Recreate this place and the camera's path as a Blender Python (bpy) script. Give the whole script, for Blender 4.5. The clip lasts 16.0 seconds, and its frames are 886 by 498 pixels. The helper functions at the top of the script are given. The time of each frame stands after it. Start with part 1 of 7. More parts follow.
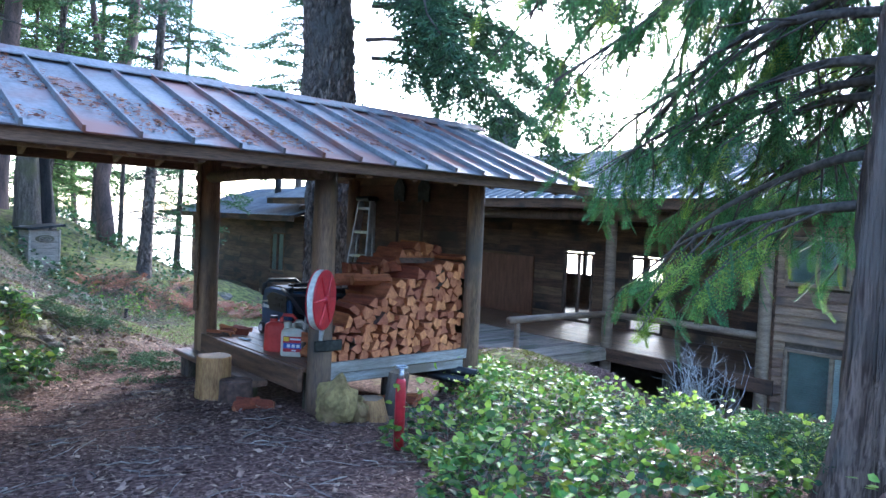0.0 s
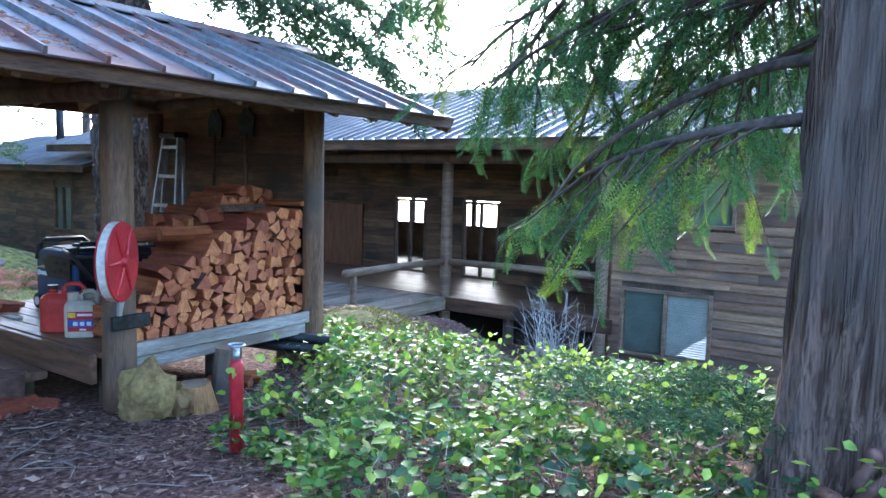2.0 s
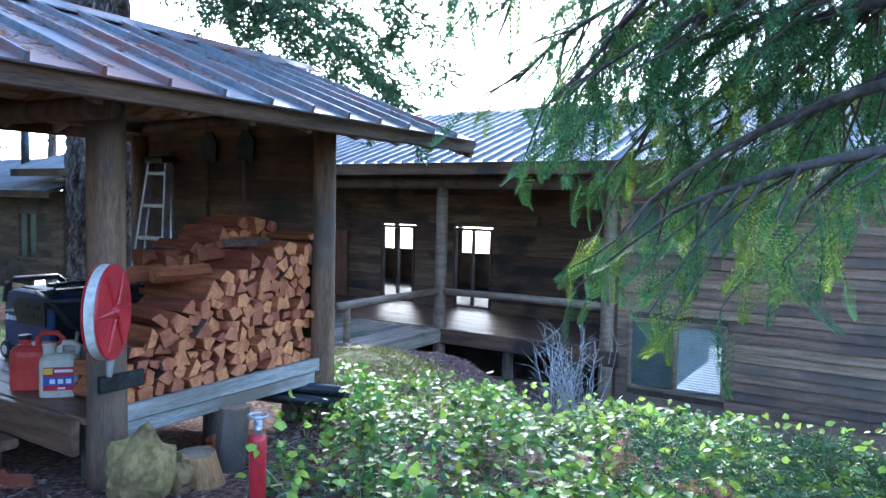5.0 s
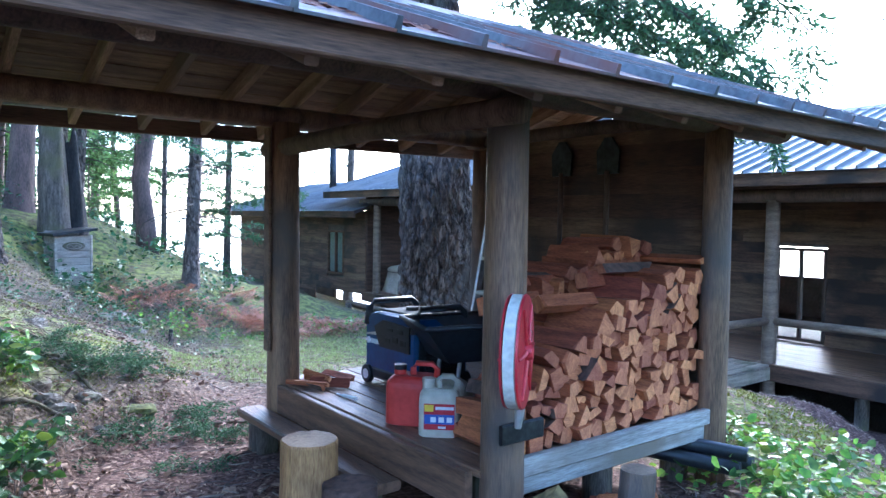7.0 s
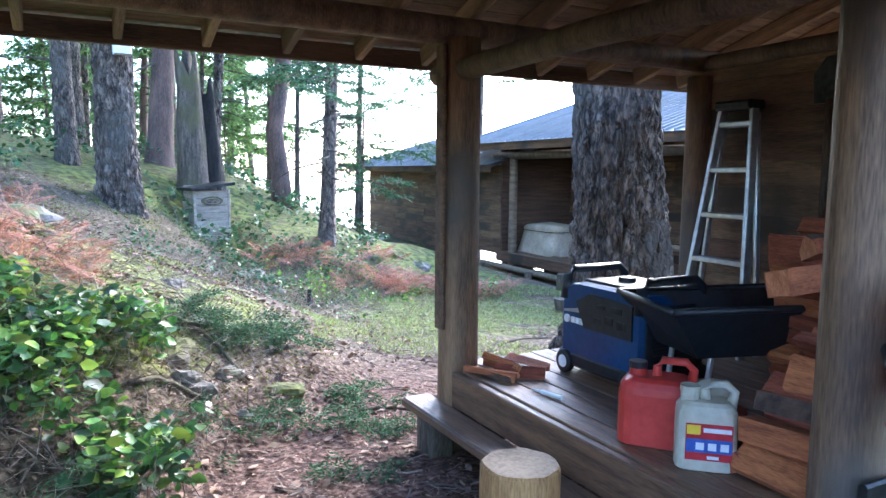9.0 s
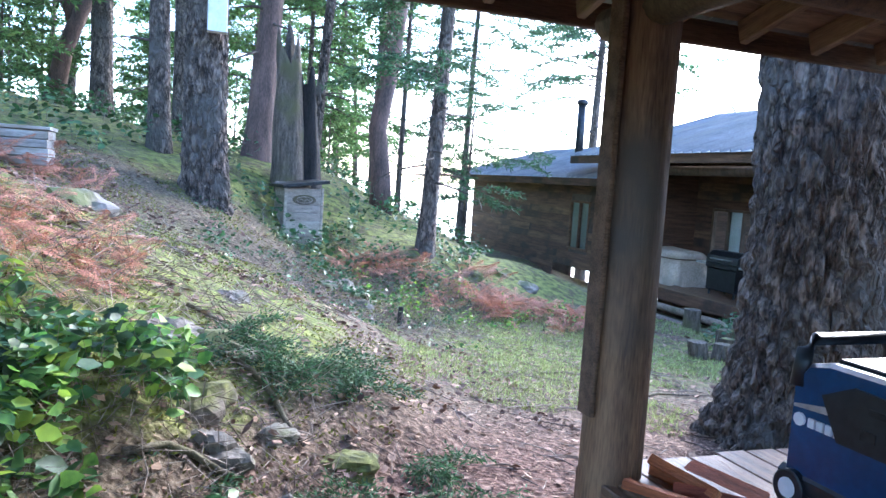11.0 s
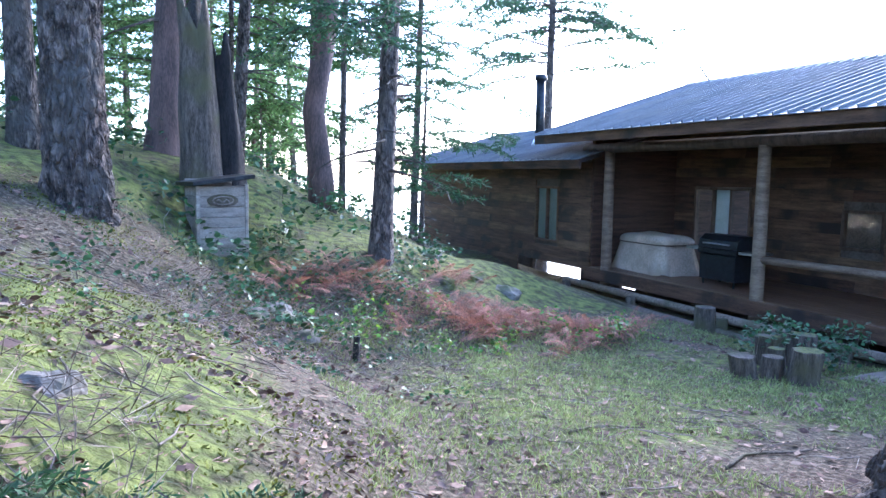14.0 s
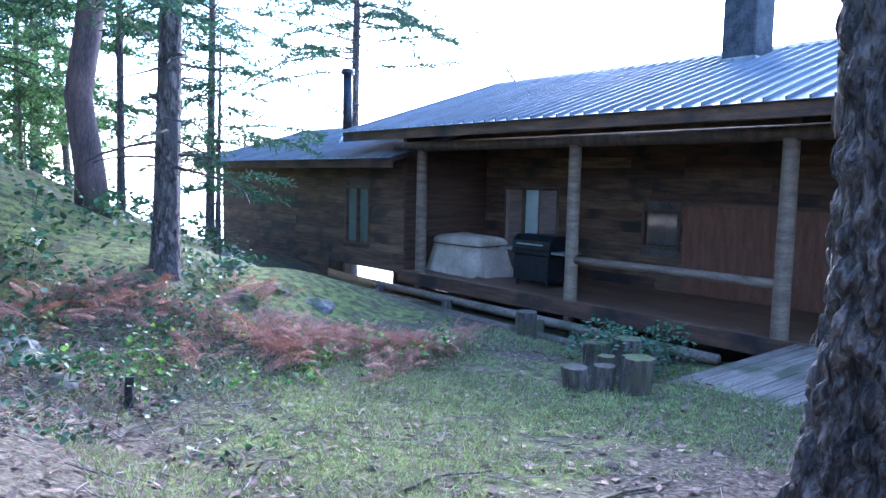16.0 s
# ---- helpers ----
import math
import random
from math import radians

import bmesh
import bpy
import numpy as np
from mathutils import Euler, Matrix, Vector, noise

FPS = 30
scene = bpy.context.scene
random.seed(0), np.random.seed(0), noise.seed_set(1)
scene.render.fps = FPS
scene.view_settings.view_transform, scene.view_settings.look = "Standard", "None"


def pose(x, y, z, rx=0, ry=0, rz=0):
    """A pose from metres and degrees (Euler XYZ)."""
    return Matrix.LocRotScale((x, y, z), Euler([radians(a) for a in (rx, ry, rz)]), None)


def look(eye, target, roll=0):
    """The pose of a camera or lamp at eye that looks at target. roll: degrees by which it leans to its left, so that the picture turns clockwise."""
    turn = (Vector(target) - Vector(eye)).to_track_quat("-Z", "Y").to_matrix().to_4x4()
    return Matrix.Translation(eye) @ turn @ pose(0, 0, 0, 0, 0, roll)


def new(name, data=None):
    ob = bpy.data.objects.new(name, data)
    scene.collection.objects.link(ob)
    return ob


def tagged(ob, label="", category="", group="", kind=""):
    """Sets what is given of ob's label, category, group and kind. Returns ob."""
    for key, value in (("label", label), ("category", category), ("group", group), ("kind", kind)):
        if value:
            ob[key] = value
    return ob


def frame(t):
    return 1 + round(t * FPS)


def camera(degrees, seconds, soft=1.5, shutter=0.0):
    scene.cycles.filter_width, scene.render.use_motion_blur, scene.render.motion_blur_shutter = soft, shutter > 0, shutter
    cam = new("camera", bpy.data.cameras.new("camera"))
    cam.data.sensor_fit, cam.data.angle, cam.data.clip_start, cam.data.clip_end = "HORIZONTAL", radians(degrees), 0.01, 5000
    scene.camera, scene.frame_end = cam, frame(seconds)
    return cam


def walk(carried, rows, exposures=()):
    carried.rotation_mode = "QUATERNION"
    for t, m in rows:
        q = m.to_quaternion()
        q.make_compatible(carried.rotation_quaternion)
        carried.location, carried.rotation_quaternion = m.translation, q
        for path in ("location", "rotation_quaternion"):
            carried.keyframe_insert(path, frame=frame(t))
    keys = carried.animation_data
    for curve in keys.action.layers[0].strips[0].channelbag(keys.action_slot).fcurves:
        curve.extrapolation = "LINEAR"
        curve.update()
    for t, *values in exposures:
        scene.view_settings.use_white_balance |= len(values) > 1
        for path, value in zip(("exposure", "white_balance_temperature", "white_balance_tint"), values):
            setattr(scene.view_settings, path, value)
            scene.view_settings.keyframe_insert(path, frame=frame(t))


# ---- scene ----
cam = camera(63.9, 16.0)
PATH = [
    (0, (0.426, -0.34, 1.427), (1.727, 1.178, 1.358), 2.6),
    (0.5, (0.608, -0.111, 1.392), (2.016, 1.306, 1.297), 2.7),
    (1, (0.799, 0.107, 1.332), (2.297, 1.426, 1.203), 2.4),
    (1.5, (0.935, 0.32, 1.31), (2.506, 1.547, 1.142), 2.1),
    (2, (0.998, 0.551, 1.315), (2.636, 1.681, 1.126), 1.5),
    (2.5, (1.095, 0.718, 1.296), (2.802, 1.741, 1.098), 1.5),
    (3, (1.218, 0.926, 1.283), (2.975, 1.861, 1.09), 1.9),
    (3.2, (1.232, 0.996, 1.278), (3.003, 1.906, 1.09), 2.1),
    (5.3, (1.267, 1.337, 1.361), (2.91, 2.472, 1.256), 1.3),
    (5.5, (1.25, 1.438, 1.346), (2.852, 2.631, 1.246), 1.4),
    (6, (1.329, 1.749, 1.324), (2.801, 3.099, 1.232), 1.0),
    (6.5, (1.324, 2.038, 1.315), (2.661, 3.523, 1.223), 0.9),
    (7, (1.299, 2.328, 1.343), (2.51, 3.917, 1.255), 0.8),
    (7.5, (1.351, 2.652, 1.322), (2.449, 4.32, 1.204), 0.6),
    (8, (1.36, 2.961, 1.301), (2.374, 4.677, 1.143), 0.4),
    (8.5, (1.4, 3.229, 1.308), (2.375, 4.966, 1.123), 0.2),
    (9, (1.508, 3.502, 1.26), (2.436, 5.261, 1.049), 0.5),
    (9.5, (1.603, 3.782, 1.217), (2.471, 5.567, 0.966), 0.8),
    (10, (1.687, 4.077, 1.224), (2.49, 5.894, 0.993), 2.0),
    (10.2, (1.731, 4.204, 1.191), (2.509, 6.034, 0.973), 2.7),
    (12.5, (2.275, 5.93, 1.205), (2.849, 7.836, 1.025), 2.4),
    (13, (2.331, 6.266, 1.126), (2.948, 8.16, 0.944), 1.5),
    (13.5, (2.422, 6.565, 1.11), (3.118, 8.429, 0.914), 1.1),
    (14, (2.494, 6.795, 1.103), (3.311, 8.609, 0.901), 0.9),
    (14.5, (2.593, 7.015, 1.124), (3.546, 8.764, 0.94), 0.6),
    (15, (2.701, 7.171, 1.117), (3.766, 8.855, 0.944), 0.5),
    (15.5, (2.824, 7.369, 1.093), (3.995, 8.981, 0.915), 0.6),
    (16, (2.915, 7.623, 1.092), (4.188, 9.153, 0.899), 1.1),
]
walk(cam, [(t, look(eye, target, roll)) for t, eye, target, roll in PATH], [(0.0, 2.9, 5150.0, 13.0), (3.0, 3.25, 5350.0, 14.0), (5.4, 3.1, 4950.0, 13.0), (6.5, 3.2, 4750.0, 13.0), (9.0, 3.65, 5250.0, 13.0), (10.2, 3.6, 5150.0, 13.0), (12.5, 3.0, 5150.0, 18.0), (16.0, 3.05, 4600.0, 19.0)])

# ---------------------------------------------------------------- light
world = bpy.data.worlds.new("world")
scene.world = world
world.use_nodes = True
SUN_TO = Vector((0.74, 0.55, 0.44)).normalized()
wn = world.node_tree.nodes
sky = wn.new("ShaderNodeTexSky")
sky.sky_type, sky.sun_disc = "NISHITA", False
sky.sun_elevation = math.asin(SUN_TO.z)
sky.sun_rotation = math.atan2(SUN_TO.x, SUN_TO.y)
sky.dust_density, sky.air_density, sky.ozone_density = 1.5, 1.0, 1.5
world.node_tree.links.new(sky.outputs[0], wn["Background"].inputs[0])
wn["Background"].inputs[1].default_value = 0.15
sun = new("sun", bpy.data.lights.new("sun", "SUN"))
sun.data.energy, sun.data.angle, sun.data.color = 0.95, radians(10.0), (1.0, 0.90, 0.74)
sun.matrix_world = look(SUN_TO * 60, (0, 0, 0))

# ---------------------------------------------------------------- materials


def mat(name, dark, light, scale=4.0, rough=0.8, bump=0.3, metal=0.0, stretch=(1, 1, 1), vary=0.0, island=False,
        fine=30.0, third=None, trans=0.0, spec=0.5, contrast=0.25, dist=0.02, crack=None):
    """A procedural surface: two scales of noise between two colours, a third for stains, relief, and variation piece by piece."""
    m = bpy.data.materials.new(name)
    m.use_nodes = True
    nt = m.node_tree
    n, li = nt.nodes, nt.links.new
    b = n["Principled BSDF"]
    b.inputs["Roughness"].default_value = rough
    b.inputs["Metallic"].default_value = metal
    b.inputs["Specular IOR Level"].default_value = spec
    co = n.new("ShaderNodeTexCoord")
    info = n.new("ShaderNodeObjectInfo")
    geo = n.new("ShaderNodeNewGeometry")
    rnd = geo.outputs["Random Per Island"] if island else info.outputs["Random"]
    mp = n.new("ShaderNodeMapping")
    mp.inputs["Scale"].default_value = stretch
    add = n.new("ShaderNodeVectorMath")
    add.operation = "MULTIPLY_ADD"
    cmb = n.new("ShaderNodeCombineXYZ")
    for k in range(3):
        li(rnd, cmb.inputs[k])
    add.inputs[1].default_value = (37.0, 23.0, 51.0)
    li(cmb.outputs[0], add.inputs[0])
    li(co.outputs["Object"], add.inputs[2])
    li(add.outputs[0], mp.inputs["Vector"])
    big = n.new("ShaderNodeTexNoise")
    big.inputs["Scale"].default_value, big.inputs["Detail"].default_value = scale, 6.0
    small = n.new("ShaderNodeTexNoise")
    small.inputs["Scale"].default_value, small.inputs["Detail"].default_value = fine, 5.0
    li(mp.outputs[0], big.inputs["Vector"])
    li(mp.outputs[0], small.inputs["Vector"])
    mixf = n.new("ShaderNodeMix")
    mixf.inputs[0].default_value = 0.45
    li(big.outputs["Fac"], mixf.inputs[2])
    li(small.outputs["Fac"], mixf.inputs[3])
    ramp = n.new("ShaderNodeValToRGB")
    ramp.color_ramp.elements[0].position, ramp.color_ramp.elements[1].position = 0.5 - contrast / 2, 0.5 + contrast / 2
    ramp.color_ramp.elements[0].color, ramp.color_ramp.elements[1].color = (*dark, 1), (*light, 1)
    li(mixf.outputs[0], ramp.inputs[0])
    col = ramp.outputs[0]
    relief = mixf.outputs[0]
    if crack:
        # plates of bark parted by ragged furrows, the furrows' shade multiplied into the colour
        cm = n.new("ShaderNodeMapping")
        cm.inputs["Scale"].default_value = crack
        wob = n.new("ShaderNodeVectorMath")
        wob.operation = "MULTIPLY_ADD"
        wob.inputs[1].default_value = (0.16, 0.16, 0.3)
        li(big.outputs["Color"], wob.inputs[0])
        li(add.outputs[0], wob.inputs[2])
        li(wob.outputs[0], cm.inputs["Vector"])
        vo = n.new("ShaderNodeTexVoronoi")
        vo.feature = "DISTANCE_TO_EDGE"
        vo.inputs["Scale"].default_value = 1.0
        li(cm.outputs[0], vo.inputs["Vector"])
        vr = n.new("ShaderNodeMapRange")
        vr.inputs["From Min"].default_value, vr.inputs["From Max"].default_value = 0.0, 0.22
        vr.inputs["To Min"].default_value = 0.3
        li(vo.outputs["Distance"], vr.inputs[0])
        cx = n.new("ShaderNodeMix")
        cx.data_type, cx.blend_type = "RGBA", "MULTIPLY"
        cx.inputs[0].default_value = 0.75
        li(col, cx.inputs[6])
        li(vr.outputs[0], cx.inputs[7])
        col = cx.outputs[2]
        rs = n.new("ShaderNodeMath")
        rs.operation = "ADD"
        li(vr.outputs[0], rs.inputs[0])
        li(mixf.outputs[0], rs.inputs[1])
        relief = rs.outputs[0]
    if third:
        st = n.new("ShaderNodeTexNoise")
        st.inputs["Scale"].default_value, st.inputs["Detail"].default_value = scale * 0.37, 7.0
        li(add.outputs[0], st.inputs["Vector"])
        sr = n.new("ShaderNodeValToRGB")
        sr.color_ramp.elements[0].position, sr.color_ramp.elements[1].position = 0.5, 0.64
        li(st.outputs["Fac"], sr.inputs[0])
        mx = n.new("ShaderNodeMix")
        mx.data_type = "RGBA"
        li(sr.outputs[0], mx.inputs[0])
        li(col, mx.inputs[6])
        mx.inputs[7].default_value = (*third, 1)
        col = mx.outputs[2]
    if vary:
        hs = n.new("ShaderNodeHueSaturation")
        mr = n.new("ShaderNodeMapRange")
        mr.inputs["To Min"].default_value, mr.inputs["To Max"].default_value = 1 - vary, 1 + vary
        li(rnd, mr.inputs[0])
        li(mr.outputs[0], hs.inputs["Value"])
        mh = n.new("ShaderNodeMath")
        mh.operation = "MULTIPLY_ADD"
        mh.inputs[1].default_value, mh.inputs[2].default_value = 0.06 * vary, 0.5 - 0.03 * vary
        li(rnd, mh.inputs[0])
        li(mh.outputs[0], hs.inputs["Hue"])
        li(col, hs.inputs["Color"])
        col = hs.outputs[0]
    li(col, b.inputs["Base Color"])
    if bump:
        bp = n.new("ShaderNodeBump")
        bp.inputs["Strength"].default_value, bp.inputs["Distance"].default_value = bump, dist
        li(relief, bp.inputs["Height"])
        li(bp.outputs[0], b.inputs["Normal"])
    if trans:
        tr = n.new("ShaderNodeBsdfTranslucent")
        li(col, tr.inputs[0])
        ms = n.new("ShaderNodeMixShader")
        ms.inputs[0].default_value = trans
        li(b.outputs[0], ms.inputs[1])
        li(tr.outputs[0], ms.inputs[2])
        li(ms.outputs[0], n["Material Output"].inputs[0])
    return m


SHED_BOARD = mat("shed_roof_boards", (0.10, 0.060, 0.040), (0.28, 0.175, 0.115), 3, 0.75, 0.3, stretch=(0.5, 6, 6), vary=0.3)
DARK_WOOD = mat("dark_weathered_wood", (0.045, 0.028, 0.019), (0.16, 0.098, 0.062), 3, 0.75, 0.35, stretch=(3, 3, 0.5), vary=0.25)
BROWN_X = mat("brown_boards_x", (0.055, 0.030, 0.018), (0.19, 0.105, 0.06), 3, 0.75, 0.3, stretch=(0.5, 6, 6), vary=0.3)
BROWN_Y = mat("brown_boards_y", (0.06, 0.032, 0.019), (0.21, 0.112, 0.06), 3, 0.75, 0.3, stretch=(6, 0.5, 6), vary=0.35, third=(0.045, 0.03, 0.022))
CEDAR_Y = mat("cedar_siding", (0.15, 0.088, 0.052), (0.40, 0.25, 0.155), 3, 0.75, 0.3, stretch=(6, 0.5, 7), vary=0.3, third=(0.16, 0.11, 0.08))
GREY_X = mat("grey_weathered_board", (0.19, 0.172, 0.15), (0.53, 0.495, 0.445), 3, 0.85, 0.4, stretch=(0.5, 7, 7), vary=0.12, third=(0.2, 0.16, 0.115))
GREY_DECK = mat("weathered_deck_board", (0.15, 0.108, 0.078), (0.38, 0.295, 0.22), 3, 0.85, 0.4, stretch=(0.6, 8, 8), vary=0.3, third=(0.11, 0.10, 0.05))
DECK_Y = mat("worn_platform_board", (0.085, 0.046, 0.027), (0.28, 0.155, 0.085), 3, 0.45, 0.35, stretch=(8, 0.6, 8), vary=0.25)
POST = mat("peeled_log", (0.085, 0.044, 0.024), (0.29, 0.165, 0.085), 3, 0.6, 0.35, stretch=(5, 5, 0.5), third=(0.09, 0.07, 0.055), vary=0.1)
RAIL = mat("peeled_rail_log", (0.13, 0.083, 0.054), (0.33, 0.235, 0.155), 3, 0.6, 0.3, stretch=(1, 1, 5), vary=0.12)
SPLIT = mat("split_firewood", (0.18, 0.045, 0.017), (0.44, 0.125, 0.046), 5, 0.8, 0.5, stretch=(7, 0.8, 7), vary=0.35, fine=40)
SPLIT_END = mat("firewood_end", (0.33, 0.10, 0.042), (0.64, 0.25, 0.105), 9, 0.85, 0.4, stretch=(3, 1, 1), vary=0.35, fine=60)
BARK_WOOD = mat("firewood_bark", (0.05, 0.03, 0.022), (0.16, 0.09, 0.06), 12, 0.9, 0.8)
STUMP_SIDE = mat("stump_side", (0.24, 0.105, 0.035), (0.60, 0.335, 0.125), 4, 0.75, 0.6, stretch=(5, 5, 0.7), third=(0.12, 0.07, 0.04))
STUMP_TOP = mat("stump_top", (0.16, 0.11, 0.07), (0.36, 0.26, 0.17), 5, 0.7, 0.4, fine=60)
OLD_WOOD = mat("rotten_grey_wood", (0.04, 0.030, 0.022), (0.185, 0.145, 0.108), 5, 0.9, 0.8, stretch=(4, 4, 0.7), third=(0.10, 0.09, 0.04))
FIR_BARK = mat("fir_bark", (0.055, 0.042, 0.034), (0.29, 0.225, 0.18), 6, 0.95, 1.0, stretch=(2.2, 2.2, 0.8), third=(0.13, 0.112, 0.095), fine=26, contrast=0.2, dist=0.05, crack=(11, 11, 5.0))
CEDAR_BARK = mat("cedar_bark", (0.10, 0.060, 0.043), (0.32, 0.212, 0.155), 4, 0.95, 1.0, stretch=(6, 6, 0.22), third=(0.20, 0.155, 0.125), fine=16, contrast=0.18, dist=0.06)
RED_BARK = mat("madrona_bark", (0.06, 0.04, 0.034), (0.20, 0.12, 0.095), 4, 0.8, 0.5, stretch=(2, 2, 0.5))
CHAR = mat("charred_wood", (0.006, 0.005, 0.005), (0.03, 0.025, 0.022), 6, 0.9, 0.8, stretch=(3, 3, 0.6))
BRANCH = mat("branch_bark", (0.035, 0.027, 0.021), (0.12, 0.095, 0.075), 8, 0.9, 0.5)
SHED_ROOF = mat("stained_grey_metal_roof", (0.09, 0.095, 0.10), (0.20, 0.205, 0.21), 3, 0.55, 0.06, metal=0.25, third=(0.20, 0.075, 0.05), vary=0.12)
HOUSE_ROOF = mat("blue_grey_metal_roof", (0.13, 0.135, 0.14), (0.21, 0.218, 0.228), 2, 0.66, 0.04, metal=0.15, vary=0.1, third=(0.2, 0.2, 0.19))
DARK_METAL = mat("dark_metal", (0.02, 0.021, 0.022), (0.06, 0.062, 0.065), 8, 0.45, 0.08, metal=0.7)
ALU = mat("aluminium", (0.42, 0.42, 0.42), (0.66, 0.66, 0.66), 9, 0.38, 0.05, metal=0.8)
RED = mat("red_paint", (0.36, 0.012, 0.02), (0.58, 0.03, 0.04), 6, 0.4, 0.05)
RED_PLASTIC = mat("red_plastic", (0.42, 0.03, 0.022), (0.56, 0.055, 0.04), 5, 0.42, 0.05)
WHITE_PLASTIC = mat("cloudy_white_plastic", (0.52, 0.46, 0.34), (0.66, 0.60, 0.47), 4, 0.4, 0.03, trans=0.15)
WHITE_CLOTH = mat("white_hose_canvas", (0.5, 0.45, 0.37), (0.75, 0.69, 0.58), 25, 0.9, 0.3)
COVER = mat("canvas_cover", (0.44, 0.345, 0.25), (0.72, 0.58, 0.44), 3, 0.9, 0.4, third=(0.40, 0.32, 0.23))
BLACK = mat("black_plastic", (0.008, 0.009, 0.011), (0.02, 0.022, 0.026), 8, 0.42, 0.08)
BLUE = mat("blue_plastic", (0.004, 0.034, 0.10), (0.008, 0.058, 0.16), 5, 0.34, 0.04)
WHITE_PAINT = mat("white_paint", (0.66, 0.66, 0.66), (0.82, 0.82, 0.82), 6, 0.5, 0.04)
YELLOW = mat("yellow_print", (0.7, 0.45, 0.02), (0.85, 0.6, 0.05), 6, 0.5, 0.0)
BLUE_PRINT = mat("blue_print", (0.03, 0.07, 0.3), (0.06, 0.13, 0.42), 6, 0.5, 0.0)
CURTAIN = mat("pale_blind", (0.42, 0.45, 0.43), (0.6, 0.63, 0.6), 3, 0.8, 0.1)
BLIND_GREEN = mat("grey_green_blind", (0.15, 0.19, 0.17), (0.24, 0.29, 0.26), 3, 0.7, 0.1)
INNER = mat("dark_interior_wood", (0.06, 0.045, 0.035), (0.16, 0.12, 0.09), 3, 0.8, 0.2)
BRICK = mat("chimney_masonry", (0.03, 0.03, 0.032), (0.10, 0.097, 0.095), 5, 0.9, 0.6)
STONE = mat("grey_rock", (0.085, 0.074, 0.062), (0.24, 0.212, 0.18), 4, 0.9, 0.9, third=(0.13, 0.14, 0.045))
MOSSY = mat("mossy_rock", (0.045, 0.048, 0.014), (0.17, 0.175, 0.042), 14, 0.95, 0.9, third=(0.13, 0.105, 0.08))
# mossy rock whose colour holds the warm light that falls on it
LIT_MOSSY = mat("warm_lit_mossy_rock", (0.15, 0.10, 0.035), (0.40, 0.28, 0.10), 8, 0.95, 0.9, third=(0.30, 0.17, 0.08))
ROPE = mat("tool_handle_wood", (0.3, 0.2, 0.11), (0.5, 0.36, 0.2), 4, 0.6, 0.2, stretch=(4, 4, 0.6))
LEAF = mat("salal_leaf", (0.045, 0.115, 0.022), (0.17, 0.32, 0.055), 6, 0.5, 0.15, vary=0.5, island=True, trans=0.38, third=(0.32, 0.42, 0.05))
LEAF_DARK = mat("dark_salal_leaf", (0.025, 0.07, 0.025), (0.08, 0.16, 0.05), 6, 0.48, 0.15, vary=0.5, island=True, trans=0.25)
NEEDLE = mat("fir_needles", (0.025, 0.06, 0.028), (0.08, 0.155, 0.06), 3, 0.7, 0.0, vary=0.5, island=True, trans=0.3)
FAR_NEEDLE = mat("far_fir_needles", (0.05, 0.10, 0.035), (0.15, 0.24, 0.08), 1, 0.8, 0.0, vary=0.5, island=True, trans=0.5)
CEDAR_LEAF = mat("cedar_sprays", (0.03, 0.085, 0.03), (0.10, 0.21, 0.055), 2, 0.6, 0.0, vary=0.5, island=True, trans=0.42)
YELLOW_LEAF = mat("yellow_green_sprays", (0.12, 0.2, 0.02), (0.3, 0.38, 0.06), 2, 0.6, 0.0, vary=0.4, island=True, trans=0.45)
FERN_BROWN = mat("dead_bracken", (0.25, 0.10, 0.062), (0.53, 0.25, 0.165), 5, 0.9, 0.0, vary=0.4, island=True, trans=0.25)
FERN_GREEN = mat("sword_fern", (0.035, 0.09, 0.03), (0.09, 0.19, 0.06), 5, 0.7, 0.0, vary=0.4, island=True, trans=0.3)
GRASS = mat("grass_blades", (0.16, 0.21, 0.06), (0.42, 0.46, 0.17), 3, 0.8, 0.0, vary=0.5, island=True, trans=0.3)
LITTER = mat("dry_litter", (0.11, 0.06, 0.042), (0.36, 0.23, 0.165), 5, 0.9, 0.0, vary=0.6, island=True)
TWIG = mat("grey_twigs", (0.10, 0.072, 0.055), (0.32, 0.26, 0.215), 5, 0.9, 0.0, vary=0.5, island=True)
WATER = mat("sea_water", (0.10, 0.14, 0.17), (0.16, 0.2, 0.23), 0.4, 0.12, 0.2)


def glass_mat():
    m = bpy.data.materials.new("window_glass")
    m.use_nodes = True
    n, li = m.node_tree.nodes, m.node_tree.links.new
    b = n["Principled BSDF"]
    b.inputs["Base Color"].default_value = (0.9, 0.95, 0.95, 1)
    b.inputs["Transmission Weight"].default_value, b.inputs["Roughness"].default_value, b.inputs["IOR"].default_value = 1.0, 0.02, 1.1
    return m


GLASS = glass_mat()


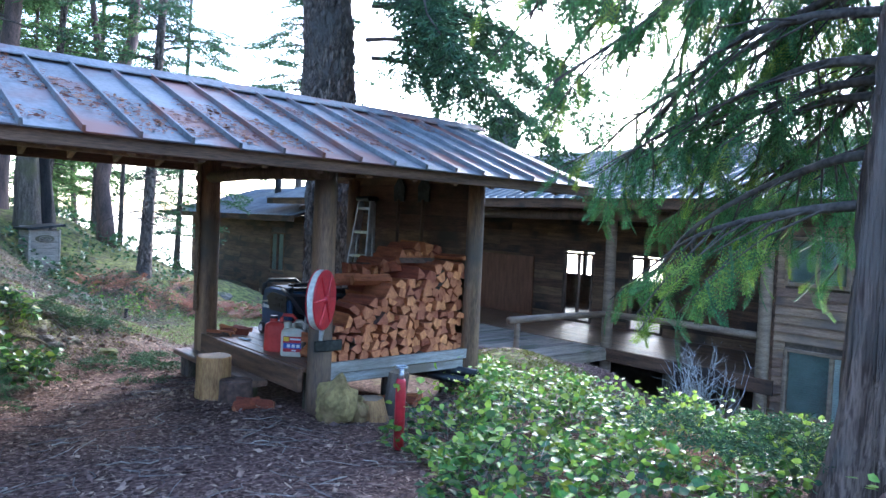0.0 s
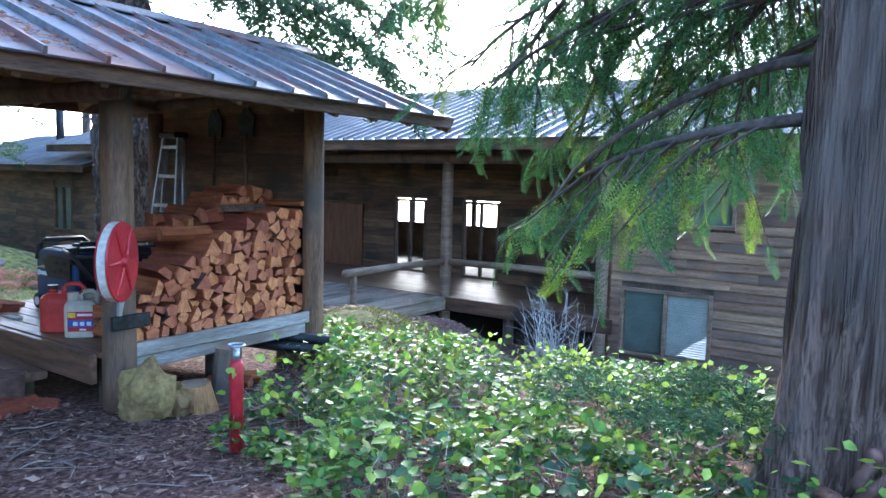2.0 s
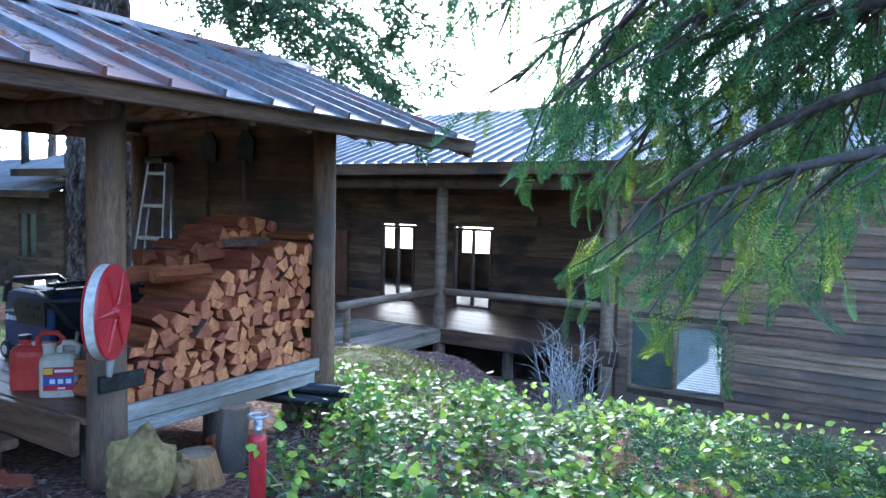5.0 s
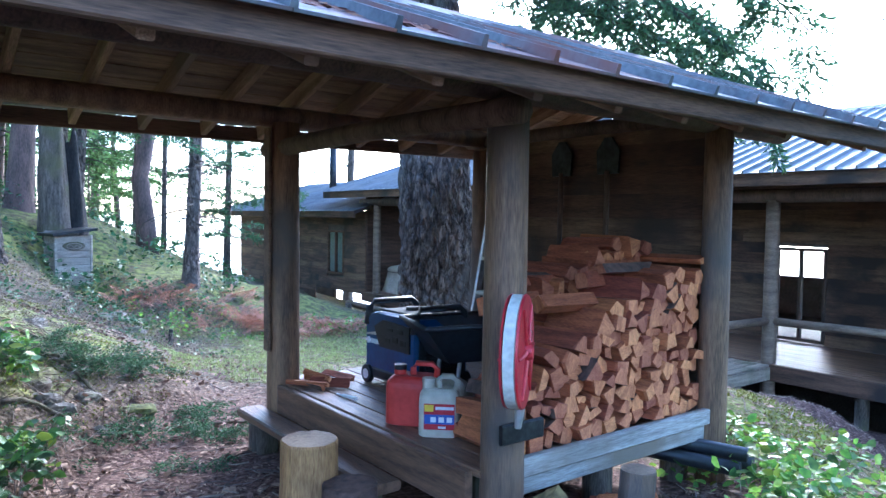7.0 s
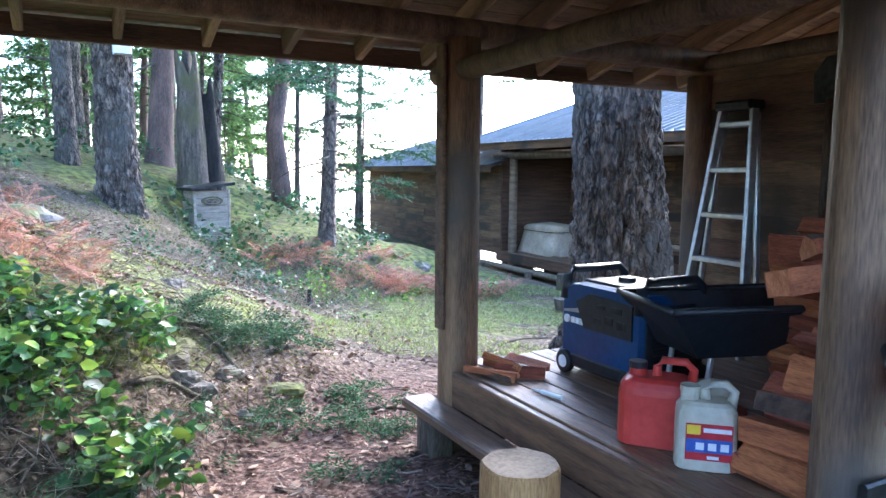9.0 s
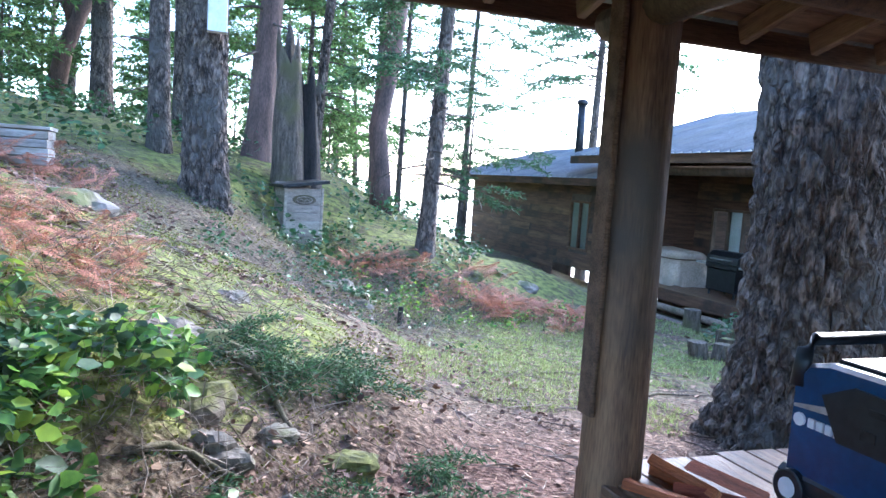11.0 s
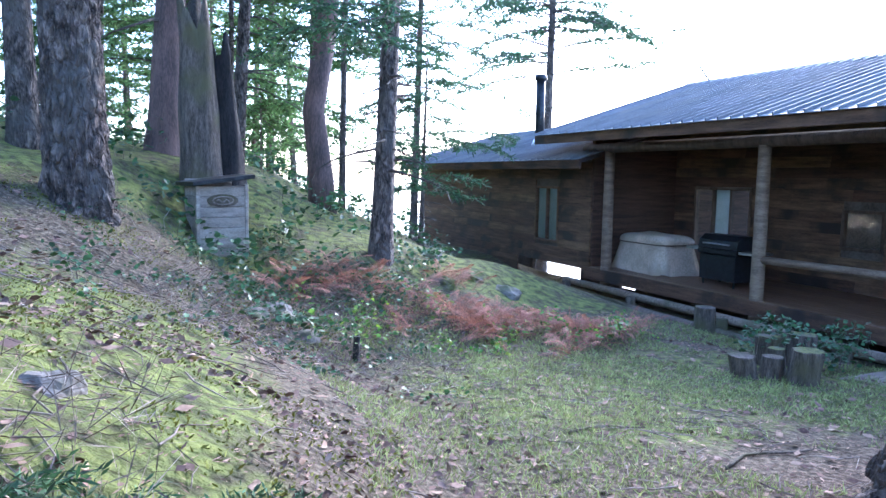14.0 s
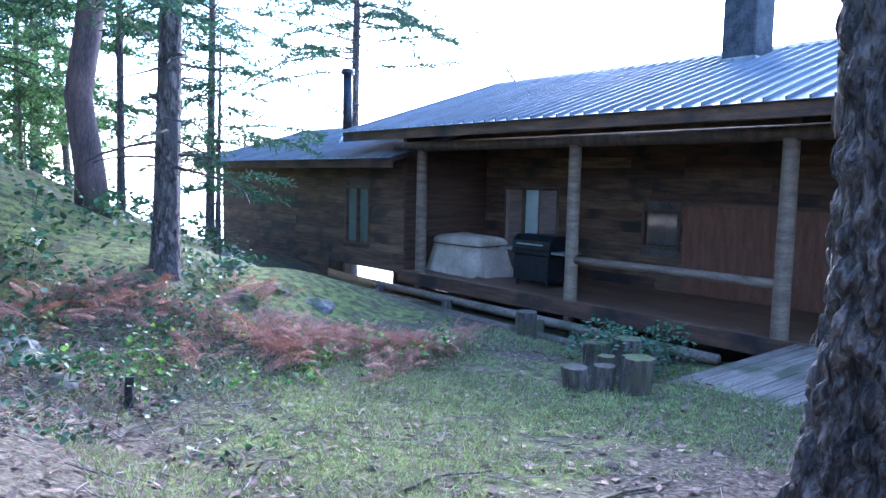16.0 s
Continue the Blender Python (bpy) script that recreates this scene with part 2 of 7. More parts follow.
def ground_mat():
    """Forest soil, litter, moss and short grass; the cover of each spot comes from the attribute 'cover' (r: green, g: soil)."""
    m = bpy.data.materials.new("forest_floor")
    m.use_nodes = True
    n, li = m.node_tree.nodes, m.node_tree.links.new
    b = n["Principled BSDF"]
    b.inputs["Roughness"].default_value = 0.95
    b.inputs["Specular IOR Level"].default_value = 0.2
    co = n.new("ShaderNodeTexCoord")
    at = n.new("ShaderNodeAttribute")
    at.attribute_name = "cover"
    sep = n.new("ShaderNodeSeparateColor")
    li(at.outputs["Color"], sep.inputs[0])

    def noi(s, d=8.0):
        x = n.new("ShaderNodeTexNoise")
        x.inputs["Scale"].default_value, x.inputs["Detail"].default_value = s, d
        li(co.outputs["Object"], x.inputs["Vector"])
        return x.outputs["Fac"]

    def ramp(f, stops):
        r = n.new("ShaderNodeValToRGB")
        e = r.color_ramp.elements
        while len(e) < len(stops):
            e.new(0.5)
        for q, (p, c) in zip(e, stops):
            q.position, q.color = p, (*c, 1)
        li(f, r.inputs[0])
        return r.outputs[0]

    def mix(f, a, c):
        x = n.new("ShaderNodeMix")
        x.data_type = "RGBA"
        li(f, x.inputs[0])
        li(a, x.inputs[6])
        li(c, x.inputs[7])
        return x.outputs[2]

    fine, mid, large = noi(28), noi(9), noi(1.6)
    soil = ramp(fine, [(0.36, (0.042, 0.021, 0.016)), (0.5, (0.11, 0.059, 0.044)), (0.6, (0.18, 0.105, 0.08)), (0.74, (0.28, 0.185, 0.14))])
    straw = ramp(fine, [(0.34, (0.045, 0.034, 0.023)), (0.5, (0.105, 0.082, 0.052)), (0.7, (0.21, 0.17, 0.115))])
    moss = ramp(mid, [(0.36, (0.05, 0.052, 0.018)), (0.5, (0.125, 0.14, 0.04)), (0.66, (0.20, 0.215, 0.055))])
    a = n.new("ShaderNodeMath")
    a.operation = "ADD"
    li(large, a.inputs[0])
    li(sep.outputs[0], a.inputs[1])
    a2 = n.new("ShaderNodeMath")
    a2.operation = "MULTIPLY_ADD"
    li(mid, a2.inputs[0])
    a2.inputs[1].default_value = 0.6
    li(a.outputs[0], a2.inputs[2])
    green = ramp(a2.outputs[0], [(0.98, (0, 0, 0)), (1.0, (1, 1, 1))])
    r2 = n.new("ShaderNodeMapRange")
    r2.inputs["From Min"].default_value, r2.inputs["From Max"].default_value = 1.05, 1.45
    li(a2.outputs[0], r2.inputs[0])
    s1 = mix(sep.outputs[1], straw, soil)
    li(mix(r2.outputs[0], s1, moss), b.inputs["Base Color"])
    bp = n.new("ShaderNodeBump")
    bp.inputs["Strength"].default_value, bp.inputs["Distance"].default_value = 0.9, 0.03
    hsum = n.new("ShaderNodeMath")
    li(fine, hsum.inputs[0])
    li(mid, hsum.inputs[1])
    li(hsum.outputs[0], bp.inputs["Height"])
    li(bp.outputs[0], b.inputs["Normal"])
    return m


GROUND = ground_mat()

# ---------------------------------------------------------------- mesh helpers
ORIGIN = {}


class MB:
    """Collects vertices and faces for one mesh."""

    def __init__(self):
        self.v, self.f, self.m = [], [], []

    def add(self, vs, fs, slot=0):
        o = len(self.v)
        self.v += [tuple(p) for p in vs]
        self.f += [tuple(i + o for i in q) for q in fs]
        self.m += [slot] * len(fs)
        return self

    def box(self, lo, hi, m=None, bev=0.006, slot=0):
        """A box with chamfered edges along its longest side."""
        d = [hi[i] - lo[i] for i in range(3)]
        ax = d.index(max(d))
        u, w = [(1, 2), (2, 0), (0, 1)][ax]
        b = min(bev, 0.3 * min(d[u], d[w]))
        ring = [(lo[u] + b, lo[w]), (hi[u] - b, lo[w]), (hi[u], lo[w] + b), (hi[u], hi[w] - b),
                (hi[u] - b, hi[w]), (lo[u] + b, hi[w]), (lo[u], hi[w] - b), (lo[u], lo[w] + b)]
        vs = []
        for a in (lo[ax], hi[ax]):
            for p, q in ring:
                c = [0, 0, 0]
                c[ax], c[u], c[w] = a, p, q
                vs.append(Vector(c))
        if m is not None:
            vs = [m @ p for p in vs]
        fs = [(i, (i + 1) % 8, 8 + (i + 1) % 8, 8 + i) for i in range(8)] + [tuple(range(7, -1, -1)), tuple(range(8, 16))]
        return self.add(vs, fs, slot)

    def tube(self, path, radii, n=12, rough=0.0, seed=0, cap=True, slot=0, cap_slot=None, freq=3.0):
        """A round bar along a path; rough gives uneven sides."""
        vs, fs = [], []
        path = [Vector(p) for p in path]
        for k, p in enumerate(path):
            t = (path[min(k + 1, len(path) - 1)] - path[max(k - 1, 0)]).normalized()
            side = t.cross(Vector((0, 0, 1)) if abs(t.z) < 0.9 else Vector((1, 0, 0))).normalized()
            up = side.cross(t)
            for j in range(n):
                a = 2 * math.pi * j / n
                q = side * math.cos(a) + up * math.sin(a)
                r = radii[k] if hasattr(radii, "__len__") else radii
                if rough:
                    r *= 1 + rough * noise.noise(Vector((q.x * freq + seed, q.y * freq, p.length * 0.8 + q.z * freq)))
                vs.append(p + q * r)
        for k in range(len(path) - 1):
            for j in range(n):
                fs.append((k * n + j, k * n + (j + 1) % n, (k + 1) * n + (j + 1) % n, (k + 1) * n + j))
        self.add(vs, fs, slot)
        if cap:
            o = len(self.v) - len(vs)
            cs = slot if cap_slot is None else cap_slot
            self.f += [tuple(o + j for j in range(n - 1, -1, -1)), tuple(o + (len(path) - 1) * n + j for j in range(n))]
            self.m += [cs, cs]
        return self

    def prism(self, poly, y0, y1, slot=0, end_slot=None, m=None):
        """A polygon in x, z pushed from y0 to y1."""
        n = len(poly)
        vs = [Vector((x, y0, z)) for x, z in poly] + [Vector((x, y1, z)) for x, z in poly]
        if m is not None:
            vs = [m @ p for p in vs]
        self.add(vs, [(i, (i + 1) % n, n + (i + 1) % n, n + i) for i in range(n)], slot)
        o = len(self.v) - 2 * n
        es = slot if end_slot is None else end_slot
        self.f += [tuple(o + i for i in range(n - 1, -1, -1)), tuple(o + n + i for i in range(n))]
        self.m += [es, es]
        return self

    def mesh(self, name, mats, off=(0, 0, 0), smooth=False):
        me = bpy.data.meshes.new(name)
        me.from_pydata([(p[0] - off[0], p[1] - off[1], p[2] - off[2]) for p in self.v], [], self.f)
        for q in mats if isinstance(mats, (list, tuple)) else [mats]:
            me.materials.append(q)
        if any(self.m):
            me.polygons.foreach_set("material_index", self.m)
        if smooth:
            me.polygons.foreach_set("use_smooth", [True] * len(me.polygons))
        me.update()
        bm = bmesh.new()
        bm.from_mesh(me)
        bmesh.ops.recalc_face_normals(bm, faces=bm.faces)
        bm.to_mesh(me)
        bm.free()
        return me


def thing(name, at, label, category, group="", kind=""):
    ob = new(name)
    ob.location = at
    ORIGIN[ob] = Vector(at)
    return tagged(ob, label, category, group, kind)


def part(name, mb, mats, parent=None, label="", smooth=False):
    """One mesh object in world places, under a thing or part."""
    off = ORIGIN.get(parent, Vector((0, 0, 0)))
    ob = new(name, mb.mesh(name, mats, off, smooth))
    if parent is not None:
        ob.parent = parent
    ORIGIN[ob] = off
    if label:
        ob["label"] = label
    return ob


def solo(name, at, mb, mats, label, category, group="", kind="", smooth=False):
    """A thing that is one mesh."""
    ob = new(name, mb.mesh(name, mats, at, smooth))
    ob.location = at
    ORIGIN[ob] = Vector(at)
    return tagged(ob, label, category, group, kind)


def piece(name, me, parent, m):
    """A part on shared mesh data, at the world pose m."""
    ob = new(name, me)
    ob.parent = parent
    ob.matrix_basis = Matrix.Translation(-ORIGIN[parent]) @ m
    return ob


def quads_mesh(name, v, mats, off=(0, 0, 0), per=4, faces=None):
    """A mesh of many like little faces, from an array of corners."""
    v = np.asarray(v, float).reshape(-1, 3) - np.array(off)
    k = len(v) // per
    fs = np.array(faces if faces is not None else [list(range(per))])
    idx = (np.arange(k)[:, None, None] * per + fs[None]).reshape(-1)
    me = bpy.data.meshes.new(name)
    me.vertices.add(len(v))
    me.vertices.foreach_set("co", v.ravel())
    nf = k * len(fs)
    me.loops.add(len(idx))
    me.loops.foreach_set("vertex_index", idx.astype(np.int32))
    me.polygons.add(nf)
    me.polygons.foreach_set("loop_start", (np.arange(nf) * fs.shape[1]).astype(np.int32))
    for q in mats if isinstance(mats, (list, tuple)) else [mats]:
        me.materials.append(q)
    me.update(calc_edges=True)
    me.validate()
    return me


RNG = np.random.default_rng(7)


def unit(a):
    return a / np.maximum(np.linalg.norm(a, axis=-1, keepdims=True), 1e-9)


def blades(p, d, length, width, lift=None):
    """Diamond leaves at p along d; returns corners (n, 4, 3)."""
    n = len(p)
    d = unit(d)
    r = RNG.normal(size=(n, 3)) if lift is None else lift + 0.35 * RNG.normal(size=(n, 3))
    s = unit(np.cross(d, r))
    L, W = np.broadcast_to(length, n)[:, None], np.broadcast_to(width, n)[:, None]
    return np.stack([p, p + d * L * 0.45 + s * W, p + d * L, p + d * L * 0.45 - s * W], 1)


def ovals(p, d, length, width, up):
    """Folded ovate leaves: base, two sides, two upper sides, tip and two places on the midrib; returns (n, 7, 3)."""
    n = len(p)
    d = unit(d)
    s = unit(np.cross(d, up + 0.5 * RNG.normal(size=(n, 3))))
    nn = np.cross(s, d)
    L, W = length[:, None], width[:, None]
    mid1, mid2 = p + d * L * 0.32 - nn * W * 0.22, p + d * L * 0.68 - nn * W * 0.22
    return np.stack([p, p + d * L * 0.3 + s * W, p + d * L * 0.7 + s * W * 0.72, p + d * L - nn * W * 0.35,
                     p + d * L * 0.7 - s * W * 0.72, p + d * L * 0.3 - s * W, mid1, mid2], 1)


OVAL_TRIS = [[0, 6, 1], [1, 6, 7], [1, 7, 2], [2, 7, 3], [3, 7, 4], [4, 7, 6], [4, 6, 5], [5, 6, 0]]

# ---------------------------------------------------------------- ground, water


def smooth(a, b, x):
    t = np.clip((x - a) / (b - a), 0, 1)
    return t * t * (3 - 2 * t)


def wavy(x, y):
    return (np.sin(1.7 * x + 0.6 * y) * np.cos(1.3 * y - 0.4 * x) * 0.5 + np.sin(4.1 * x - 1.2 * y + 1) * np.cos(3.7 * y + 0.8 * x) * 0.22
            + np.sin(9.3 * x + 2.2 * y) * np.sin(8.7 * y - 1.9 * x) * 0.10)


def bank_foot(y):
    w = smooth(8, 12, y)
    return -0.022 * (y - 6.5) * w + np.interp(y - 0.5 * w, [3.5, 5.0, 6.0, 7.0, 8.4, 10, 12, 14, 15, 17, 20, 30, 60], [-1.6, 0.2, 1.1, 2.1, 3.6, 4.3, 4.4, 5.8, 6.6, 8.4, 9.6, 11, 13])


def height(x, y):
    """The ground's height: a path that falls gently, a mossy bank beside it, and a shore that drops to the sea."""
    x, y = np.asarray(x, float), np.asarray(y, float)
    z = 0.06 - 0.043 * np.clip(y, -3, 12) - 0.055 * np.clip(x - 3, 0, 8)
    z = z - 1.5 * smooth(4.8, 11, x) * (1 - smooth(3.8, 6.0, y))
    z = z - 0.75 * smooth(8.6, 10.6, x) * smooth(4, 6, y) * (1 - smooth(9.5, 11.5, y))
    d = np.maximum(bank_foot(y) - x, 0)
    z = z + 0.40 * np.minimum(d, 4.2) - 0.18 * np.exp(-d / 0.5) * d + 0.17 * np.clip(d - 4.2, 0, 30)
    z = z + 0.42 * np.exp(-((x - 6.6) ** 2 + (y - 5.2) ** 2) / 1.2) + 0.55 * np.exp(-((x - 7.25) ** 2 / 2.4 + (y - 16.1) ** 2 / 1.4))
    z = z + 0.18 * np.exp(-((x - 1.6) ** 2 + (y - 7.7) ** 2) / 0.25)
    z = z - 0.46 * np.exp(-((x - 3.5) ** 2 / 0.5 + (y - 14.9) ** 2 / 1.1)) + 0.45 * np.exp(-((x - 5.6) ** 2 / 1.6 + (y - 15.0) ** 2 / 1.2))
    z = z - 0.36 * smooth(8.8, 11.0, x) * smooth(10.8, 13, y) * (1 - smooth(21, 24, y))
    z = z - 0.30 * np.clip(x - 11.6, 0, 60) - 0.10 * smooth(10.8, 12.5, x)
    return z + wavy(x, y) * (0.03 + 0.05 * smooth(0, 1.2, d))


def yard(x, y):
    """Lays the clearing and the wood out a little farther from the shed."""
    w = float(smooth(8, 12, y))
    return x - 0.022 * (y - 6.5) * w, y + 0.5 * w


def gz(x, y):
    return float(height(x, y))


def ground():
    xs = np.unique(np.concatenate([np.arange(-2, 12.01, 0.085), np.arange(-14, -2, 0.5), np.arange(12, 22, 0.4), [-400, -200, -100, -60, -40, -25, 30, 50, 90, 200, 400]]))
    ys = np.unique(np.concatenate([np.arange(-1.5, 17.01, 0.085), np.arange(-8, -1.5, 0.5), np.arange(17, 34, 0.35), [-400, -200, -100, -50, -25, -14, 40, 50, 70, 100, 200, 400]]))
    gx, gy = np.meshgrid(xs, ys)
    v = np.stack([gx, gy, np.clip(height(gx, gy), -14, 9)], -1).reshape(-1, 3)
    nx, ny = len(xs), len(ys)
    i = (np.arange(ny - 1)[:, None] * nx + np.arange(nx - 1)[None]).reshape(-1)
    f = np.stack([i, i + 1, i + 1 + nx, i + nx], 1)
    me = bpy.data.meshes.new("ground")
    me.vertices.add(len(v))
    me.vertices.foreach_set("co", v.ravel())
    me.loops.add(f.size)
    me.loops.foreach_set("vertex_index", f.ravel().astype(np.int32))
    me.polygons.add(len(f))
    me.polygons.foreach_set("loop_start", (np.arange(len(f)) * 4).astype(np.int32))
    me.polygons.foreach_set("use_smooth", [True] * len(f))
    me.update(calc_edges=True)
    me.materials.append(GROUND)
    x, y = v[:, 0], v[:, 1]
    d = bank_foot(y) - x
    green = 0.20 * smooth(0.4, 2.0, d) + 0.62 * smooth(0.6, 1.4, d) * smooth(6.5, 7.6, y) * (1 - smooth(11, 13, y))
    green = green + 0.50 * smooth(3.6, 4.6, x) * smooth(9.2, 10.4, y) * (1 - smooth(12.0, 14, y)) + 0.75 * np.exp(-((x - 6.6) ** 2 + (y - 5.2) ** 2) / 2.6)
    green = green + 0.35 * smooth(13.5, 15, y) + 0.35 * np.exp(-((x - 7.0) ** 2 + (y - 15.3) ** 2) / 2.5)
    soil = (1 - smooth(4.4, 7.0, y)) * 0.9 + 0.75 * (1 - smooth(8.4, 10.0, y)) * smooth(-1.0, 0.3, -d) + 0.5 * np.exp(-((x - 3.3) ** 2 + (y - 7.2) ** 2) / 1.5)
    col = np.stack([green, np.clip(soil, 0, 1), 0 * x, 0 * x + 1], 1).astype(np.float32)
    at = me.color_attributes.new("cover", "FLOAT_COLOR", "POINT")
    at.data.foreach_set("color", col.ravel())
    return tagged(new("ground", me), "forest floor of brown needles, soil, moss and short grass", "ground", kind="structure")


ground()
w = MB().add([(14, -4000, -6.5), (4000, -4000, -6.5), (4000, 4000, -6.5), (14, 4000, -6.5)], [(0, 1, 2, 3)])
part("water", w, WATER)
tagged(bpy.data.objects["water"], "bright open sea beyond the shore", "water", kind="structure")

# ---------------------------------------------------------------- woodshed


def log_post(name, x, y, z0, z1, r, parent, mats=POST, lean=(0, 0), flat=0, seed=0):
    k = 9
    pts = [(x + lean[0] * i / (k - 1), y + lean[1] * i / (k - 1), z0 + (z1 - z0) * i / (k - 1)) for i in range(k)]
    return part(name, MB().tube(pts, [r * (1.06 - 0.1 * i / (k - 1)) for i in range(k)], 16, 0.10, seed), mats, parent, smooth=True)


EAVE_Z, RIDGE_Z, EAVE_N, EAVE_S, RIDGE_Y = 1.87, 2.56, 7.62, 3.98, 5.80
RX0, RX1 = -2.2, 6.15
shed = thing("woodshed", (3.3, 5.8, -0.1), "open log-post woodshed with a metal gable roof over the path", "shed")
for x, y, z1, r, s in ((3.465, 4.70, 1.90, 0.098, 1), (5.145, 4.70, 1.90, 0.085, 2), (3.39, 6.88, 1.97, 0.107, 3), (5.2, 6.9, 1.9, 0.09, 4),
                       (0.93, 4.66, 1.85, 0.10, 5), (-1.9, 4.66, 1.85, 0.1, 6), (-1.9, 6.9, 1.98, 0.1, 7)):
    log_post("post", x, y, gz(x, y) - 0.1, z1, r, shed, seed=s)
# beams, fascias, ridge
part("eave_beam", MB().tube([(RX0, 4.72, 1.93), (2, 4.71, 1.945), (RX1 - 0.25, 4.72, 1.93)], 0.075, 14, 0.08, 11), DARK_WOOD, shed, smooth=True)
part("eave_beam", MB().tube([(RX0, 6.9, 2.04), (2, 6.89, 2.02), (5.35, 6.9, 2.00)], [0.07, 0.075, 0.07], 14, 0.08, 12), POST, shed, smooth=True)
part("tie_beam", MB().tube([(3.36, 4.5, 1.80), (3.37, 5.8, 1.82), (3.37, 7.1, 1.80)], 0.06, 12, 0.08, 13), DARK_WOOD, shed, smooth=True)
part("tie_beam", MB().tube([(5.2, 4.4, 1.98), (5.2, 5.8, 1.99), (5.2, 7.1, 1.98)], 0.05, 12, 0.08, 14), DARK_WOOD, shed, smooth=True)
part("ridge_beam", MB().box((RX0, 5.74, 2.34), (RX1 - 0.2, 5.86, 2.48)), DARK_WOOD, shed)
part("fascia", MB().box((RX0, EAVE_S + 0.03, 1.765), (RX1 - 0.06, EAVE_S + 0.075, 1.87)), BROWN_X, shed)
part("fascia", MB().box((RX0, EAVE_N - 0.075, 1.90), (RX1 - 0.06, EAVE_N - 0.03, 2.01)), BROWN_X, shed)
SL = math.atan2(RIDGE_Z - EAVE_Z, RIDGE_Y - EAVE_S)
EAVE_ZN = 2.04
SLN = math.atan2(RIDGE_Z - EAVE_ZN, EAVE_N - RIDGE_Y)
RUN = math.hypot(RIDGE_Z - EAVE_Z, RIDGE_Y - EAVE_S)
S_POSE = Matrix.Translation((0, EAVE_S, EAVE_Z)) @ Matrix.Rotation(SL, 4, "X")
N_POSE = Matrix.Translation((0, EAVE_N, EAVE_ZN)) @ Matrix.Rotation(math.pi, 4, "Z") @ Matrix.Rotation(SLN, 4, "X") @ Matrix.Translation((0, 0.02, 0)) @ Matrix.Diagonal((1, math.hypot(RIDGE_Z - EAVE_ZN, EAVE_N - RIDGE_Y) / RUN - 0.012, 1, 1))
raft = MB().box((-0.022, 0.07, -0.155), (0.022, RUN - 0.03, -0.045)).mesh("rafter", CEDAR_Y)
n_raft = 20
for i in range(n_raft):
    x = RX0 + 0.1 + (RX1 - RX0 - 0.2) * i / (n_raft - 1)
    piece("rafter", raft, shed, Matrix.Translation((x, 0, 0)) @ S_POSE)
    piece("rafter", raft, shed, Matrix.Translation((x, 0, 0)) @ N_POSE)
brd = MB().box((RX0, 0, -0.040), (RX1 - 0.04, 0.178, -0.020), bev=0.003).mesh("roof_board", SHED_BOARD)
for i in range(int(RUN / 0.185)):
    piece("roof_board", brd, shed, S_POSE @ Matrix.Translation((0, 0.06 + 0.185 * i, 0)))
    mm = N_POSE @ Matrix.Translation((-(RX0 + RX1), 0.06 + 0.185 * i, 0))
    piece("roof_board", brd, shed, mm)


def metal_panel(width, run, rib=0.028, ribs=1):
    """A roofing sheet with an upstanding seam at one side."""
    mb = MB()
    mb.box((0, -0.03, -0.018), (width - 0.002, run + 0.01, -0.008), bev=0.002)
    for k in range(ribs):
        x = width * k / ribs
        mb.prism([(x - 0.012, -0.008), (x + 0.012, -0.008), (x + 0.008, rib), (x - 0.008, rib)], -0.032, run + 0.01)
    return mb


PAN = 0.305
sheet = metal_panel(PAN, RUN).mesh("roof_sheet", SHED_ROOF)
for i in range(int((RX1 - RX0) / PAN)):
    piece("roof_sheet", sheet, shed, Matrix.Translation((RX0 + i * PAN, 0, 0)) @ S_POSE)
    piece("roof_sheet", sheet, shed, Matrix.Translation((RX0 + (i + 1) * PAN, 0, 0)) @ N_POSE)
part("ridge_cap", MB().prism([(-0.14, -0.055), (0, 0.02), (0.14, -0.055), (0.14, -0.045), (0, 0.032), (-0.14, -0.045)], 0, RX1 - RX0,
                             m=Matrix.Translation((RX1, RIDGE_Y, RIDGE_Z + 0.015)) @ Matrix.Rotation(math.pi / 2, 4, "Z")), SHED_ROOF, shed)
# rake boards at the east gable
part("rake_board", MB().box((RX1 - 0.06, 0.02, -0.16), (RX1 - 0.02, RUN, -0.03), S_POSE), BROWN_Y, shed)
part("rake_board", MB().box((-RX1 + 0.02, 0.02, -0.16), (-RX1 + 0.06, RUN, -0.03), N_POSE), BROWN_Y, shed)
part("slab", MB().box((3.262, 6.835, 0.42), (3.284, 6.925, 1.93), bev=0.008), BROWN_X, shed, "dark slab fixed along the post")
# platform
for i in range(13):
    x0 = 3.36 + i * 0.143
    part("platform_board", MB().box((x0, 4.74 + 0.01 * (i % 3), 0.165), (x0 + 0.137, 6.96 - 0.008 * (i % 4), 0.20), bev=0.004), DECK_Y, shed)
part("platform_beam", MB().box((3.31, 4.78, 0.0), (3.355, 6.97, 0.192)), DECK_Y, shed)
part("platform_beam", MB().box((3.36, 6.90, 0.0), (5.2, 6.95, 0.16)), BROWN_X, shed)
part("front_plank", MB().box((3.50, 4.655, 0.150), (5.065, 4.70, 0.24)), GREY_X, shed, "grey weathered plank along the firewood")
part("front_plank", MB().box((3.53, 4.675, 0.060), (5.04, 4.715, 0.145)), GREY_X, shed, "grey weathered plank along the firewood")
for x in (3.5, 4.3, 5.0):
    for y in (4.85, 6.7):
        part("pier", MB().tube([(x, y, gz(x, y) - 0.1), (x, y, 0.16)], 0.08, 10, 0.1, x + y), OLD_WOOD, shed, smooth=True)
